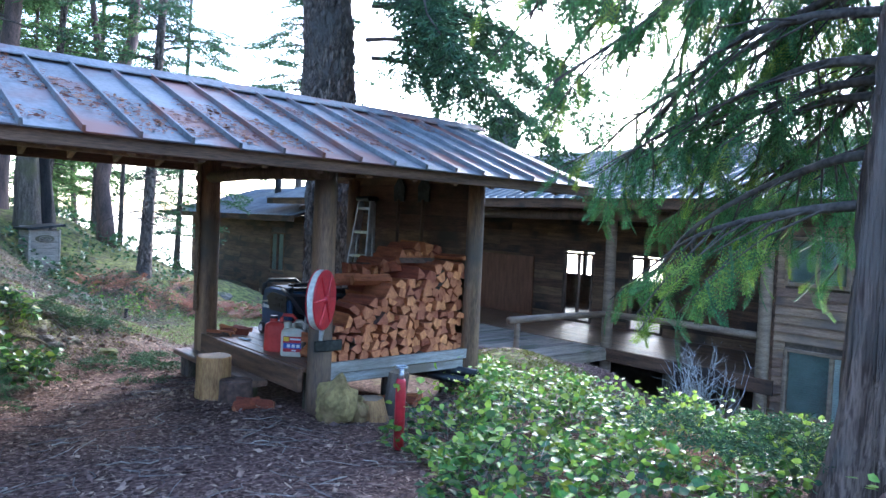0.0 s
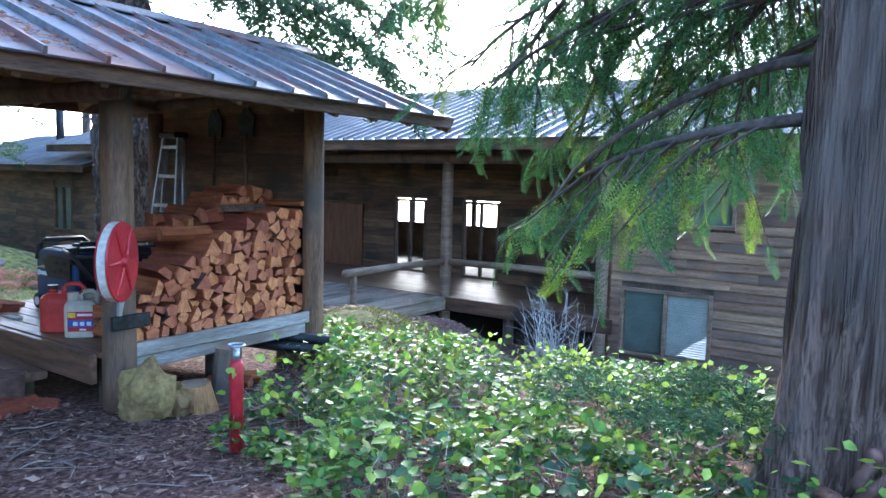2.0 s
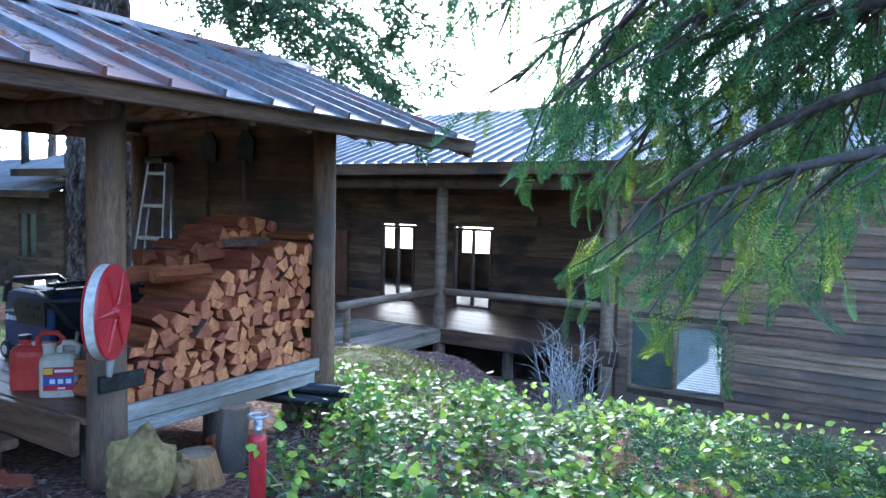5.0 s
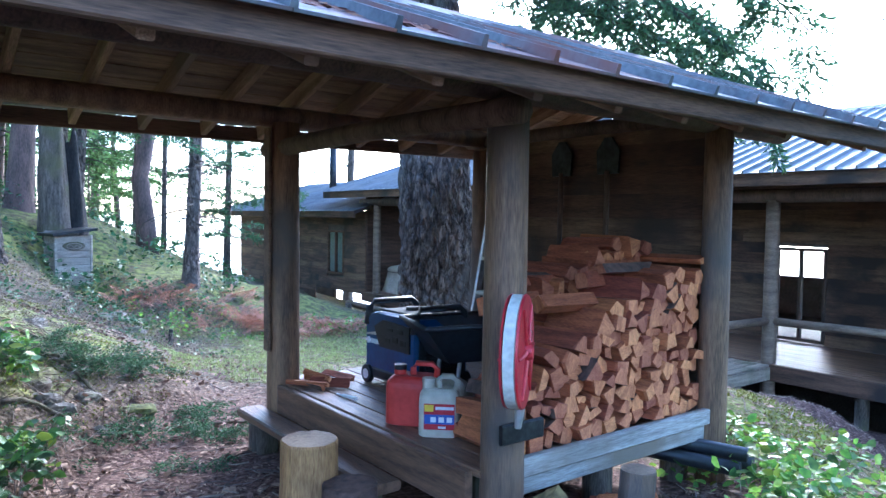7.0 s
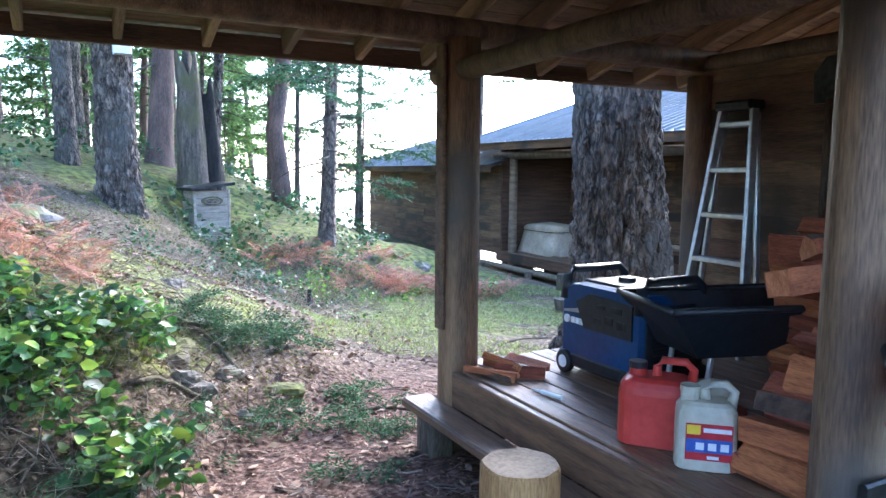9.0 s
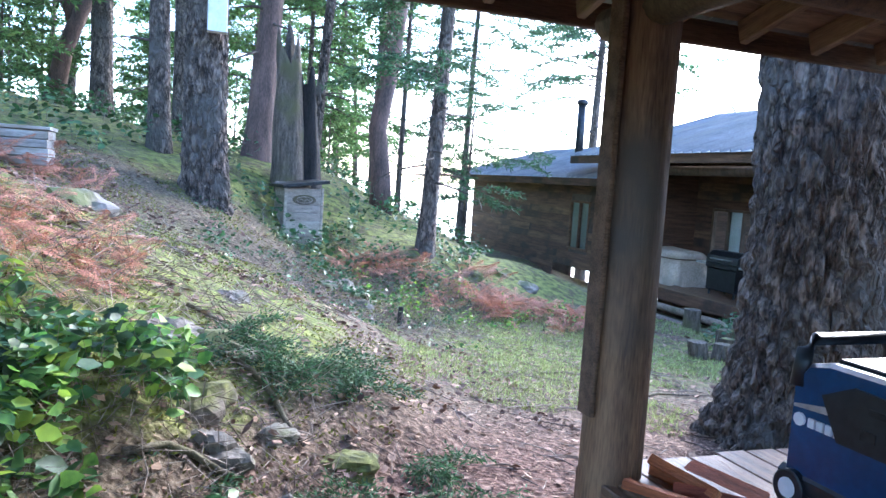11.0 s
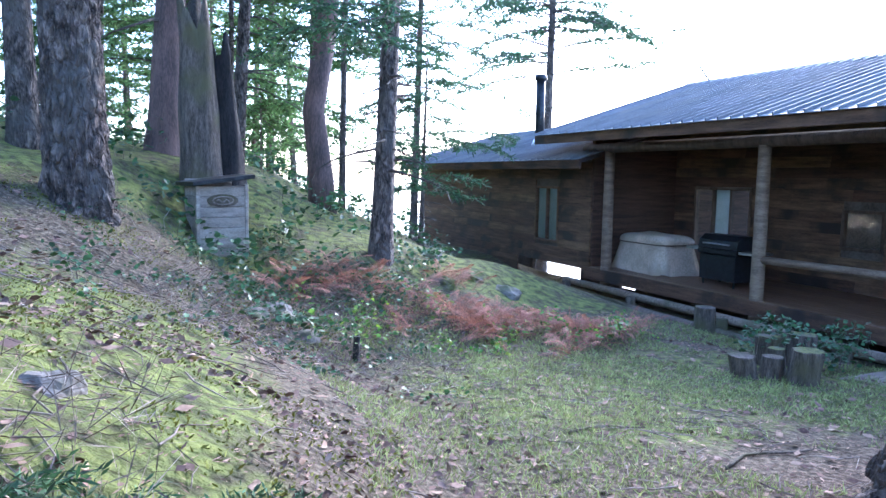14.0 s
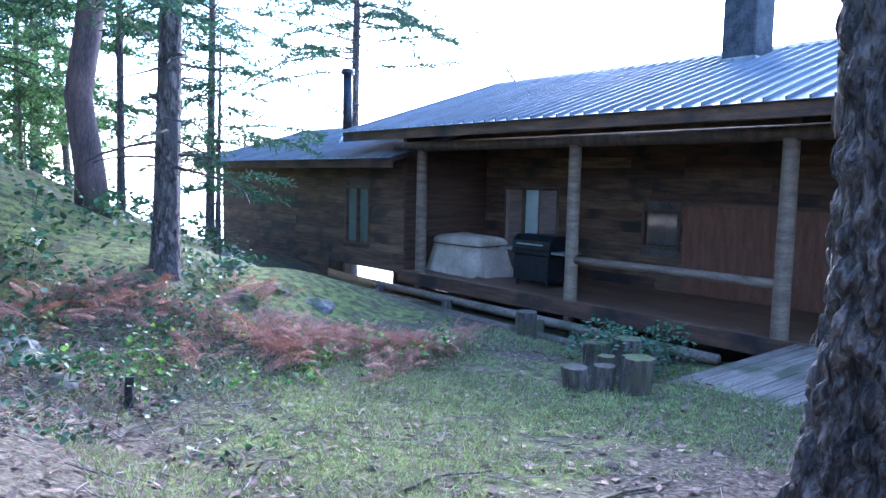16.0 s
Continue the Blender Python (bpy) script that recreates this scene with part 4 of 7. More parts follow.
def generator(x0, y0, z0):
    """A portable inverter generator: moulded shell, panels, handles, wheels. Its long face is at x = x0."""
    g = thing("generator", (x0 + 0.22, y0 + 0.31, z0), "dark blue portable generator with black handles on the platform", "generator")
    X, Y, Z = 0.43, 0.60, 0.43
    zb = z0 + 0.07
    sh = [(0.02, 0), (Y - 0.02, 0), (Y, 0.04), (Y, Z - 0.09), (Y - 0.05, Z - 0.02), (Y - 0.13, Z), (0.13, Z), (0.05, Z - 0.02), (0, Z - 0.09), (0, 0.04)]
    rot = Matrix.Translation((x0, y0, zb)) @ Matrix(((0, 1, 0, 0), (1, 0, 0, 0), (0, 0, 1, 0), (0, 0, 0, 1)))
    mb = MB()
    n = len(sh)
    vs, fs = [], []
    for k, (xx, s) in enumerate(((0, 0.95), (0.025, 1.0), (X - 0.025, 1.0), (X, 0.95))):
        vs += [rot @ Vector((Y / 2 + (a - Y / 2) * s, xx, Z / 2 + (b - Z / 2) * s)) for a, b in sh]
    for k in range(3):
        fs += [(k * n + i, k * n + (i + 1) % n, (k + 1) * n + (i + 1) % n, (k + 1) * n + i) for i in range(n)]
    fs += [tuple(range(n - 1, -1, -1)), tuple(3 * n + i for i in range(n))]
    mb.add(vs, fs)
    body = part("body", mb, BLUE, g)
    part("base", MB().box((x0 - 0.01, y0 - 0.01, zb - 0.03), (x0 + X + 0.01, y0 + Y + 0.01, zb + 0.055), bev=0.02), BLACK, g)
    part("end_panel", MB().box((x0 + 0.03, y0 - 0.012, zb + 0.04), (x0 + X - 0.03, y0 + 0.012, zb + Z - 0.06), bev=0.02), BLACK, g)
    lv = MB()
    for i in range(7):
        lv.box((x0 + 0.07, y0 - 0.020, zb + 0.10 + 0.035 * i), (x0 + X - 0.07, y0 - 0.012, zb + 0.118 + 0.035 * i), bev=0.003)
    part("louvre", lv, BLACK, g)
    pan = part("control_panel", MB().prism([(0.05, 0.20), (0.40, 0.20), (0.47, 0.33), (0.36, 0.385), (0.05, 0.37)], -0.012, 0.01, m=rot), BLACK, g, "black control panel")
    for i, (a, b, c, d) in enumerate(((0.09, 0.24, 0.15, 0.28), (0.18, 0.25, 0.24, 0.29), (0.27, 0.24, 0.32, 0.27), (0.12, 0.315, 0.2, 0.345), (0.24, 0.32, 0.3, 0.34))):
        part("gauge", MB().prism([(a, b), (c, b), (c, d), (a, d)], -0.016, -0.011, m=rot), DARK_METAL, pan)
    # maker's mark as plain bars
    lg = MB()
    lg.prism([(0.55 + 0.022 * math.cos(i * math.pi / 5), 0.225 + 0.022 * math.sin(i * math.pi / 5)) for i in range(10)], -0.009, 0.012, m=rot)
    for i in range(6):
        a = 0.49 - i * 0.033
        lg.prism([(a, 0.210), (a + 0.024, 0.210), (a + 0.024, 0.240), (a, 0.240)], -0.009, 0.012, m=rot)
    part("marking", lg, WHITE_PAINT, body, "white maker's mark")
    part("stripe", MB().prism([(0.40, 0.275), (0.575, 0.262), (0.575, 0.272), (0.42, 0.30)], -0.009, 0.012, m=rot), ALU, body, "pale stripe")
    for yy in (y0 + 0.02, y0 + Y - 0.02):
        s = 0.09 if yy > y0 + 0.3 else -0.0
        part("handle", MB().tube([(x0 + 0.01, yy, zb + Z - 0.10), (x0 + 0.02, yy, zb + Z + 0.02), (x0 + 0.06, yy, zb + Z + 0.055), (x0 + X - 0.06, yy, zb + Z + 0.055),
                                  (x0 + X - 0.02, yy, zb + Z + 0.02), (x0 + X - 0.01, yy, zb + Z - 0.10)], [0.03, 0.026, 0.022, 0.022, 0.026, 0.03], 10), BLACK, g, smooth=True)
    part("top_panel", MB().box((x0 + 0.06, y0 + 0.14, zb + Z - 0.006), (x0 + X - 0.06, y0 + Y - 0.12, zb + Z + 0.012), bev=0.008), BLACK, g)
    part("fuel_cap", MB().tube([(x0 + 0.2, y0 + 0.32, zb + Z), (x0 + 0.2, y0 + 0.32, zb + Z + 0.035)], 0.045, 16), DARK_METAL, g)
    for yy in (y0 + 0.05, y0 + Y - 0.05):
        for xx in (x0 - 0.01, x0 + X + 0.01):
            wheel(g, (xx, yy, z0 + 0.062), 0.062, 0.035, "x")
    return g


generator(3.86, 5.965, 0.2)


def jug(name, x, y, z, w, d, h, turn, mats, label, spout, hole=True):
    """A moulded can with a carrying handle and a screw cap."""
    j = thing(name, (x, y, z), label, "jug")
    M = pose(x, y, z, 0, 0, turn)
    mb = MB()
    prof = [(0.0, 0.90), (0.02, 1.0), (0.60, 1.0), (0.68, 0.97), (0.74, 0.86), (0.78, 0.70)]
    n = 20
    vs, fs = [], []
    for t, s in prof:
        for i in range(n):
            a = 2 * math.pi * i / n
            c, q = math.cos(a), math.sin(a)
            vs.append(M @ Vector((math.copysign(abs(c) ** 0.45, c) * w / 2 * s, math.copysign(abs(q) ** 0.45, q) * d / 2 * s, h * t)))
    for k in range(len(prof) - 1):
        fs += [(k * n + i, k * n + (i + 1) % n, (k + 1) * n + (i + 1) % n, (k + 1) * n + i) for i in range(n)]
    fs += [tuple(range(n - 1, -1, -1)), tuple((len(prof) - 1) * n + i for i in range(n))]
    body = part("body", mb.add(vs, fs), mats, j, smooth=False)
    hx0, hx1 = (-w * 0.02, w * 0.44)
    part("handle", MB().tube([M @ Vector((hx1 - 0.01, 0, h * 0.70)), M @ Vector((hx1, 0, h * 0.88)), M @ Vector((hx1 - 0.03, 0, h * 0.965)), M @ Vector((hx0 + 0.02, 0, h * 0.965)), M @ Vector((hx0, 0, h * 0.88)), M @ Vector((hx0, 0, h * 0.74))],
                             [0.02, 0.017, 0.016, 0.016, 0.017, 0.02], 10), mats, j, smooth=True)
    cx = -w * 0.27
    part("neck", MB().tube([M @ Vector((cx, 0, h * 0.74)), M @ Vector((cx, 0, h * 0.86))], 0.034, 14), mats, j)
    part("cap", MB().tube([M @ Vector((cx, 0, h * 0.855)), M @ Vector((cx, 0, h * 0.93))], 0.036, 16), spout, j)
    return j, M


jug("fuel_can", 3.56, 5.54, 0.2, 0.30, 0.20, 0.345, -50, RED_PLASTIC, "red plastic fuel can with a black cap", BLACK)
j, M = jug("bleach_jug", 3.545, 5.285, 0.2, 0.215, 0.155, 0.32, -42, WHITE_PLASTIC, "white plastic jug with a red, blue and yellow label", WHITE_PLASTIC)
lab = part("label", MB().box((-0.075, -0.0815, 0.045), (0.085, -0.0785, 0.18), M, bev=0.001), RED, j, "printed red label")
part("print", MB().box((-0.073, -0.0835, 0.075), (0.083, -0.0815, 0.125), M, bev=0.001), BLUE_PRINT, lab)
part("print", MB().box((-0.072, -0.0837, 0.14), (-0.025, -0.0815, 0.175), M, bev=0.001), YELLOW, lab)
for i in range(3):
    part("print", MB().box((-0.04 + i * 0.042, -0.0850, 0.085), (-0.012 + i * 0.042, -0.0836, 0.112), M, bev=0.001), WHITE_PAINT, lab)
part("print", MB().box((-0.015, -0.0837, 0.15), (0.08, -0.0815, 0.166), M, bev=0.001), WHITE_PAINT, lab)
part("print", MB().box((0.0, -0.0837, 0.052), (0.04, -0.0815, 0.064), M, bev=0.001), WHITE_PAINT, lab)

# garden cart with a black tray
cart = thing("garden_cart", (4.3, 5.7, 0.2), "black plastic dump cart standing on the platform", "cart")
tr = MB()
CM = pose(4.22, 5.72, 0, 0, 0, -14)
top = [(-0.5, -0.27), (0.46, -0.30), (0.5, 0.27), (-0.46, 0.28)]
bot = [(-0.32, -0.18), (0.34, -0.2), (0.34, 0.2), (-0.32, 0.18)]
vs = [CM @ Vector((a, b, 0.70)) for a, b in top] + [CM @ Vector((a, b, 0.48)) for a, b in bot]
vi = [CM @ Vector((a * 0.94, b * 0.92, 0.70)) for a, b in top] + [CM @ Vector((a * 0.95, b * 0.93, 0.50)) for a, b in bot]
tr.add(vs, [(i, (i + 1) % 4, 4 + (i + 1) % 4, 4 + i) for i in range(4)] + [(4, 5, 6, 7)])
tr.add(vi, [(i, (i + 1) % 4, 4 + (i + 1) % 4, 4 + i) for i in range(4)] + [(4, 5, 6, 7)])
part("tray", tr, BLACK, cart)
rimp = [CM @ Vector((a, b, 0.705)) for a, b in top]
part("tray_rim", MB().tube(rimp + [rimp[0]], 0.016, 8), BLACK, cart, smooth=True)
for a, b in ((-0.25, -0.15), (-0.25, 0.15), (0.25, 0.0)):
    p = CM @ Vector((a, b, 0))
    part("leg", MB().tube([(p.x - 0.02, p.y, 0.2), (p.x + 0.02, p.y, 0.49)], 0.013, 8), ALU, cart)
bucket = thing("white_bucket", (3.75, 5.42, 0.2), "white plastic bucket lying on its side", "bucket")
part("body", MB().tube([(3.62, 5.32, 0.42), (3.72, 5.42, 0.36), (3.86, 5.56, 0.30)], [0.085, 0.095, 0.11], 20), WHITE_PLASTIC, bucket, smooth=True)

# step ladder
lad = thing("step_ladder", (5.02, 6.5, 0.2), "aluminium step ladder leaning on the shed wall", "ladder")
for ya, yb in ((6.27, 6.42), (6.76, 6.62)):
    part("side_rail", MB().box((-0.032, -0.014, 0), (0.032, 0.014, 1.46), Matrix.Translation((4.93, ya, 0.2)) @ Matrix(((1, 0, 0.12, 0), (0, 1, (yb - ya) / 1.62, 0), (0, 0, 1, 0), (0, 0, 0, 1)))), ALU, lad)
    part("back_rail", MB().box((-0.02, -0.012, 0), (0.02, 0.012, 1.44), Matrix.Translation((5.06, ya, 0.2)) @ Matrix(((1, 0, 0.05, 0), (0, 1, (yb - ya) / 1.62, 0), (0, 0, 1, 0), (0, 0, 0, 1)))), ALU, lad)
for i in range(5):
    z = 0.275 * (i + 1)
    ins = 0.15 * z / 1.62
    part("step", MB().box((4.90 + 0.12 * z, 6.28 + ins, 0.2 + z - 0.02), (4.99 + 0.12 * z, 6.75 - ins, 0.2 + z + 0.012)), ALU, lad)
part("top_cap", MB().box((5.04, 6.40, 1.655), (5.19, 6.64, 1.71), bev=0.015), DARK_METAL, lad, "dark plastic top cap")

# tools on the wall
for y, h0 in ((5.98, 0.75), (5.55, 0.9)):
    sp = thing("shovel", (5.17, y, 1.3), "dark long-handled shovel hanging on the shed wall", "shovel", "shovels on the wall")
    part("handle", MB().tube([(5.16, y, h0 - 0.1), (5.165, y, 1.68)], 0.018, 10), DARK_WOOD, sp, smooth=True)
    part("blade", MB().prism([(-0.09, 0), (0.09, 0), (0.10, 0.16), (0.03, 0.25), (-0.03, 0.25), (-0.10, 0.16)], -0.012, 0.004, m=Matrix.Translation((5.17, y, 1.66)) @ Matrix.Rotation(math.pi / 2, 4, "Z")), DARK_METAL, sp)
solo("leaning_board", (3.59, 4.83, 0.25), MB().box((3.57, 4.80, 0.205), (3.605, 4.86, 1.82), bev=0.006), POST, "narrow board standing against the shed post", "board")
kind = random.Random(3)
for i in range(6):
    a = 30 + kind.uniform(-25, 25)
    o = new("kindling", LOGS[i])
    o.matrix_basis = pose(3.47 + 0.08 * i * 0.6, 6.42 + kind.uniform(-0.1, 0.14), 0.215 + 0.015 * (i % 3), 0, kind.uniform(0, 180), a) @ Matrix.Diagonal((0.5, 0.75, 0.35, 1))
    tagged(o, "thin split stick of kindling on the platform", "kindling", "kindling on the platform")
solo("chisel", (3.52, 6.2, 0.205), MB().tube([(3.5, 6.24, 0.213), (3.53, 6.12, 0.213)], 0.011, 8).tube([(3.49, 6.30, 0.211), (3.5, 6.24, 0.213)], 0.006, 6), WHITE_PAINT, "white-handled tool lying on the platform", "tool")

# ---------------------------------------------------------------- hose reel, standpipe
reel = thing("hose_reel", (3.30, 4.44, 0.80), "red hose reel with a white flat hose on the shed post", "hose reel")
ax = Vector((0.61, -0.79, 0)).normalized()
c = Vector((3.305, 4.445, 0.80))
part("hose", MB().tube([c - ax * 0.026, c - ax * 0.022, c + ax * 0.022, c + ax * 0.026], [0.22, 0.235, 0.235, 0.22], 40, 0.02), WHITE_CLOTH, reel, "white canvas hose wound on the reel", smooth=False)
for s in (-1, 1):
    d = part("disc", MB().tube([c + ax * (0.027 * s), c + ax * (0.036 * s)], [0.236, 0.232], 40), RED, reel, "red metal disc")
    part("hub", MB().tube([c + ax * (0.037 * s), c + ax * (0.065 * s)], [0.045, 0.03], 14), RED, d)
    sp = MB()
    for k in range(6):
        a = k * math.pi / 3
        e = Vector((ax.y * math.cos(a), -ax.x * math.cos(a), math.sin(a)))
        sp.tube([c + ax * (0.039 * s) + e * 0.04, c + ax * (0.039 * s) + e * 0.21], [0.014, 0.006], 6)
    part("spoke", sp, RED, d)
part("bracket", MB().tube([c, c - ax * 0.05, Vector((3.45, 4.6, 0.80))], 0.022, 8), DARK_METAL, reel)
part("nozzle", MB().tube([c + Vector((0.01, -0.01, -0.235)), c + Vector((0.0, -0.01, -0.32))], [0.022, 0.014], 10), ALU, reel)
solo("strap_bracket", (3.46, 4.57, 0.42), MB().box((3.34, 4.565, 0.36), (3.59, 4.59, 0.45), bev=0.01), DARK_METAL, "dark metal strap round the foot of the post", "bracket")

hyd = thing("standpipe", (3.37, 3.47, gz(3.37, 3.47)), "red painted standpipe with a brass valve on top", "standpipe")
z0 = gz(3.37, 3.47)
part("pipe", MB().tube([(3.37, 3.47, z0 - 0.1), (3.37, 3.47, 0.34), (3.37, 3.47, 0.365)], [0.036, 0.036, 0.028], 16), RED, hyd, smooth=True)
v = part("valve", MB().tube([(3.37, 3.47, 0.365), (3.37, 3.47, 0.44)], [0.02, 0.017], 12).tube([(3.37, 3.47, 0.41), (3.33, 3.42, 0.40)], 0.014, 10), ALU, hyd, "metal valve", smooth=True)
part("hand_wheel", MB().tube([(3.37 + 0.04 * math.cos(i * 0.524), 3.47 + 0.04 * math.sin(i * 0.524), 0.445) for i in range(13)], 0.007, 6), ALU, v)

# ---------------------------------------------------------------- stumps, rocks and wood about the shed


def stump(name, x, y, z1, r, label, mats=None, seed=0, lean=(0, 0), group="", rough=0.10):
    zg = gz(x, y) - 0.06
    mats = mats or [STUMP_SIDE, STUMP_TOP]
    mb = MB().tube([(x, y, zg), (x + lean[0] * 0.5, y + lean[1] * 0.5, (zg + z1) / 2), (x + lean[0], y + lean[1], z1 - 0.012), (x + lean[0], y + lean[1], z1)],
                   [r * 1.06, r, r * 0.99, r * 0.94], 28, rough, seed, slot=0, cap_slot=1, freq=2.5)
    return solo(name, (x, y, zg), mb, mats, label, "stump", group)


stump("stump_seat", 2.955, 5.61, 0.195, 0.15, "upright sawn log used as a step by the platform", seed=1)
stump("sawn_stump", 3.05, 5.36, 0.02, 0.14, "low dark bark-covered log beside the step", [BARK_WOOD, BARK_WOOD], seed=2)
stump("sawn_stump", 3.99, 4.38, 0.165, 0.085, "brown sawn log standing at the platform's foot", [POST, STUMP_TOP], seed=3, lean=(0.07, 0.02))
stump("sawn_stump", 3.78, 4.30, 0.0, 0.11, "pale split stump lying at the platform's foot", seed=4, lean=(-0.05, 0.03))


def rock(name, x, y, z, sx, sy, sz, mats, label, seed=0, group=""):
    bm = bmesh.new()
    x, y = yard(x, y)
    bmesh.ops.create_icosphere(bm, subdivisions=3, radius=1)
    for q in bm.verts:
        k = 1 + 0.45 * noise.noise(q.co * 1.3 + Vector((seed, seed * 2, 0))) + 0.22 * abs(noise.noise(q.co * 2.6 + Vector((seed, 0, 3)))) + 0.14 * noise.noise(q.co * 5 + Vector((seed, 0, 0)))
        q.co = Vector((q.co.x * sx * k, q.co.y * sy * k, q.co.z * sz * k))
    me = bpy.data.meshes.new(name)
    bm.to_mesh(me)
    bm.free()
    me.materials.append(mats)
    ob = new(name, me)
    ob.location = (x, y, z)
    ob.rotation_euler = (0, 0, seed)
    return tagged(ob, label, "rock", group)


# two mossy rocks in a warm patch, its light painted into their colour
rock("mossy_rock", 3.42, 4.38, -0.02, 0.16, 0.13, 0.19, LIT_MOSSY, "mossy rock with warm light put into its colour at the post's foot", 2)
rock("mossy_rock", 3.62, 4.33, -0.10, 0.11, 0.10, 0.12, LIT_MOSSY, "mossy rock with warm light put into its colour at the post's foot", 4)
for i, (x, y, s, mt, lb) in enumerate(((2.0, 8.0, 0.14, MOSSY, "grey rock showing through the bank"), (2.62, 7.98, 0.15, MOSSY, "flat moss-covered rock at the edge of the path"), (1.75, 8.1, 0.15, STONE, "grey rock showing through the bank"),
                                       (2.05, 7.75, 0.10, STONE, "small grey rock in the bank"), (3.9, 12.9, 0.18, STONE, "grey rock among the bracken"), (4.05, 12.4, 0.13, STONE, "grey rock among the bracken"),
                                       (2.25, 9.5, 0.12, STONE, "pale rock in the moss"), (1.2, 10.2, 0.22, STONE, "grey rock on the mossy bank"), (6.2, 14.3, 0.2, MOSSY, "low rock outcrop with moss"),
                                       (6.8, 14.6, 0.2, MOSSY, "low rock outcrop with moss"), (2.1, 7.72, 0.09, STONE, "grey stone beside the path"), (2.34, 7.96, 0.09, STONE, "grey rock at the foot of the bank"), (2.11, 8.56, 0.15, STONE, "grey rock face in the mossy bank"), (1.85, 8.5, 0.16, STONE, "grey rock face in the mossy bank"), (2.35, 7.6, 0.05, STONE, "pale stone on the path"), (6.45, 15.3, 0.22, STONE, "grey rock showing on the knoll"), (3.6, 12.55, 0.12, STONE, "pale rock in the litter"), (7.2, 14.4, 0.18, STONE, "grey rock showing on the knoll"))):
    rock("rock", x, y, gz(*yard(x, y)) - s * 0.45, s * 1.3, s, s * (0.5 if "flat" in lb else 0.75), mt, lb, i * 1.7 + 1)
for i, (x, y, a) in enumerate(((3.75, 4.62, 80), (4.2, 4.66, 95), (4.5, 4.6, 60), (3.2, 4.95, 40), (3.15, 5.1, 110), (4.35, 4.52, 20))):
    o = new("scrap_log", LOGS[(i * 7) % 12])
    o.matrix_basis = pose(x, y, gz(x, y) + 0.03, 0, 30 * i, a) @ Matrix.Diagonal((0.9, 0.8, 0.8, 1))
    tagged(o, "scrap of split wood on the ground by the shed", "firewood", "scraps under the platform")
for i in range(3):
    solo("drain_pipe", (5.1, 4.6, -0.05), MB().tube([(4.55 + 0.05 * i, 5.9, -0.02 + 0.06 * (i % 2)), (5.0 + 0.07 * i, 4.42, -0.04 + 0.07 * (i % 2))], 0.042, 14), BLACK, "black plastic pipe stored under the platform", "pipe", "pipes under the platform", smooth=True)
# gate post side: stacked timbers and a red-handled tool
for i, (x, y, z) in enumerate(((1.0, 5.0, 0.0), (1.05, 5.15, 0.1), (0.92, 5.05, 0.2))):
    zg = gz(1.0, 5.0)
    solo("timber_offcut", (x, y, zg + z), MB().box((x - 0.35, y - 0.08, zg + z), (x + 0.16, y + 0.08, zg + z + 0.095), bev=0.01), OLD_WOOD, "rough timber offcut stacked by the post", "timber", "offcuts by the post")
tool = thing("pick_tool", (1.0, 4.54, 1.0), "long tool with a red head hanging on the post", "tool")
part("handle", MB().tube([(0.98, 4.53, 0.35), (0.99, 4.54, 1.10)], 0.02, 10), ROPE, tool, smooth=True)
part("head", MB().box((0.93, 4.505, 1.08), (1.05, 4.545, 1.22), bev=0.015), RED, tool, "red painted head")

# ---------------------------------------------------------------- yard
hut = thing("well_house", (3.46, 15.35, gz(3.46, 15.35)), "small weathered plank hut with a sloping roof and oval plaque", "hut")
HM = Matrix.Translation((3.46, 15.35, 0.14)) @ Matrix.Rotation(radians(12), 4, "Z") @ Matrix.Diagonal((0.92, 0.92, 1.0, 1))
HUTW = mat("silver_grey_boards", (0.20, 0.165, 0.13), (0.46, 0.385, 0.305), 3, 0.85, 0.4, stretch=(0.7, 6, 6), vary=0.2)
for i in range(7):
    z = 0.0 + 0.118 * i
    part("board", MB().box((-0.31, -0.27, z), (0.31, -0.245, z + 0.113), HM, bev=0.004), HUTW, hut)
    for s in (-1, 1):
        part("board", MB().box((0.285 * s - 0.012, -0.244, z), (0.285 * s + 0.012, 0.26, z + 0.113), HM, bev=0.004), HUTW, hut)
for s in (-1, 1):
    part("corner_post", MB().box((0.30 * s - 0.022, -0.282, 0), (0.30 * s + 0.022, -0.24, 0.84), HM), HUTW, hut)
part("back", MB().box((-0.3, 0.24, 0), (0.3, 0.265, 0.9), HM), HUTW, hut)
part("roof", MB().box((-0.38, -0.37, -0.015), (0.38, 0.36, 0.03), HM @ Matrix.Translation((0, 0, 0.88)) @ Matrix.Rotation(radians(-7), 4, "Y")), DARK_METAL, hut, "dark sloping roof")
pl = part("plaque", MB().tube([HM @ Vector((0.0, -0.271, 0.66)), HM @ Vector((0.0, -0.290, 0.66))], 0.1, 24), OLD_WOOD, hut, "oval carved wooden plaque")
pl.data.transform(Matrix.Translation(HM @ Vector((0, 0, 0.66)) - ORIGIN[hut]) @ HM.to_3x3().to_4x4() @ Matrix.Diagonal((1.75, 1, 0.72, 1)) @ HM.to_3x3().to_4x4().inverted() @ Matrix.Translation(ORIGIN[hut] - HM @ Vector((0, 0, 0.66))))
part("carving", MB().tube([HM @ Vector((0.13 * math.cos(i * 0.5236), -0.293, 0.66 + 0.045 * math.sin(i * 0.5236))) for i in range(13)], 0.007, 6)
     .tube([HM @ Vector((-0.08 + 0.02 * i, -0.293, 0.655 + 0.018 * math.sin(i * 1.3))) for i in range(9)], 0.008, 6), HUTW, pl)

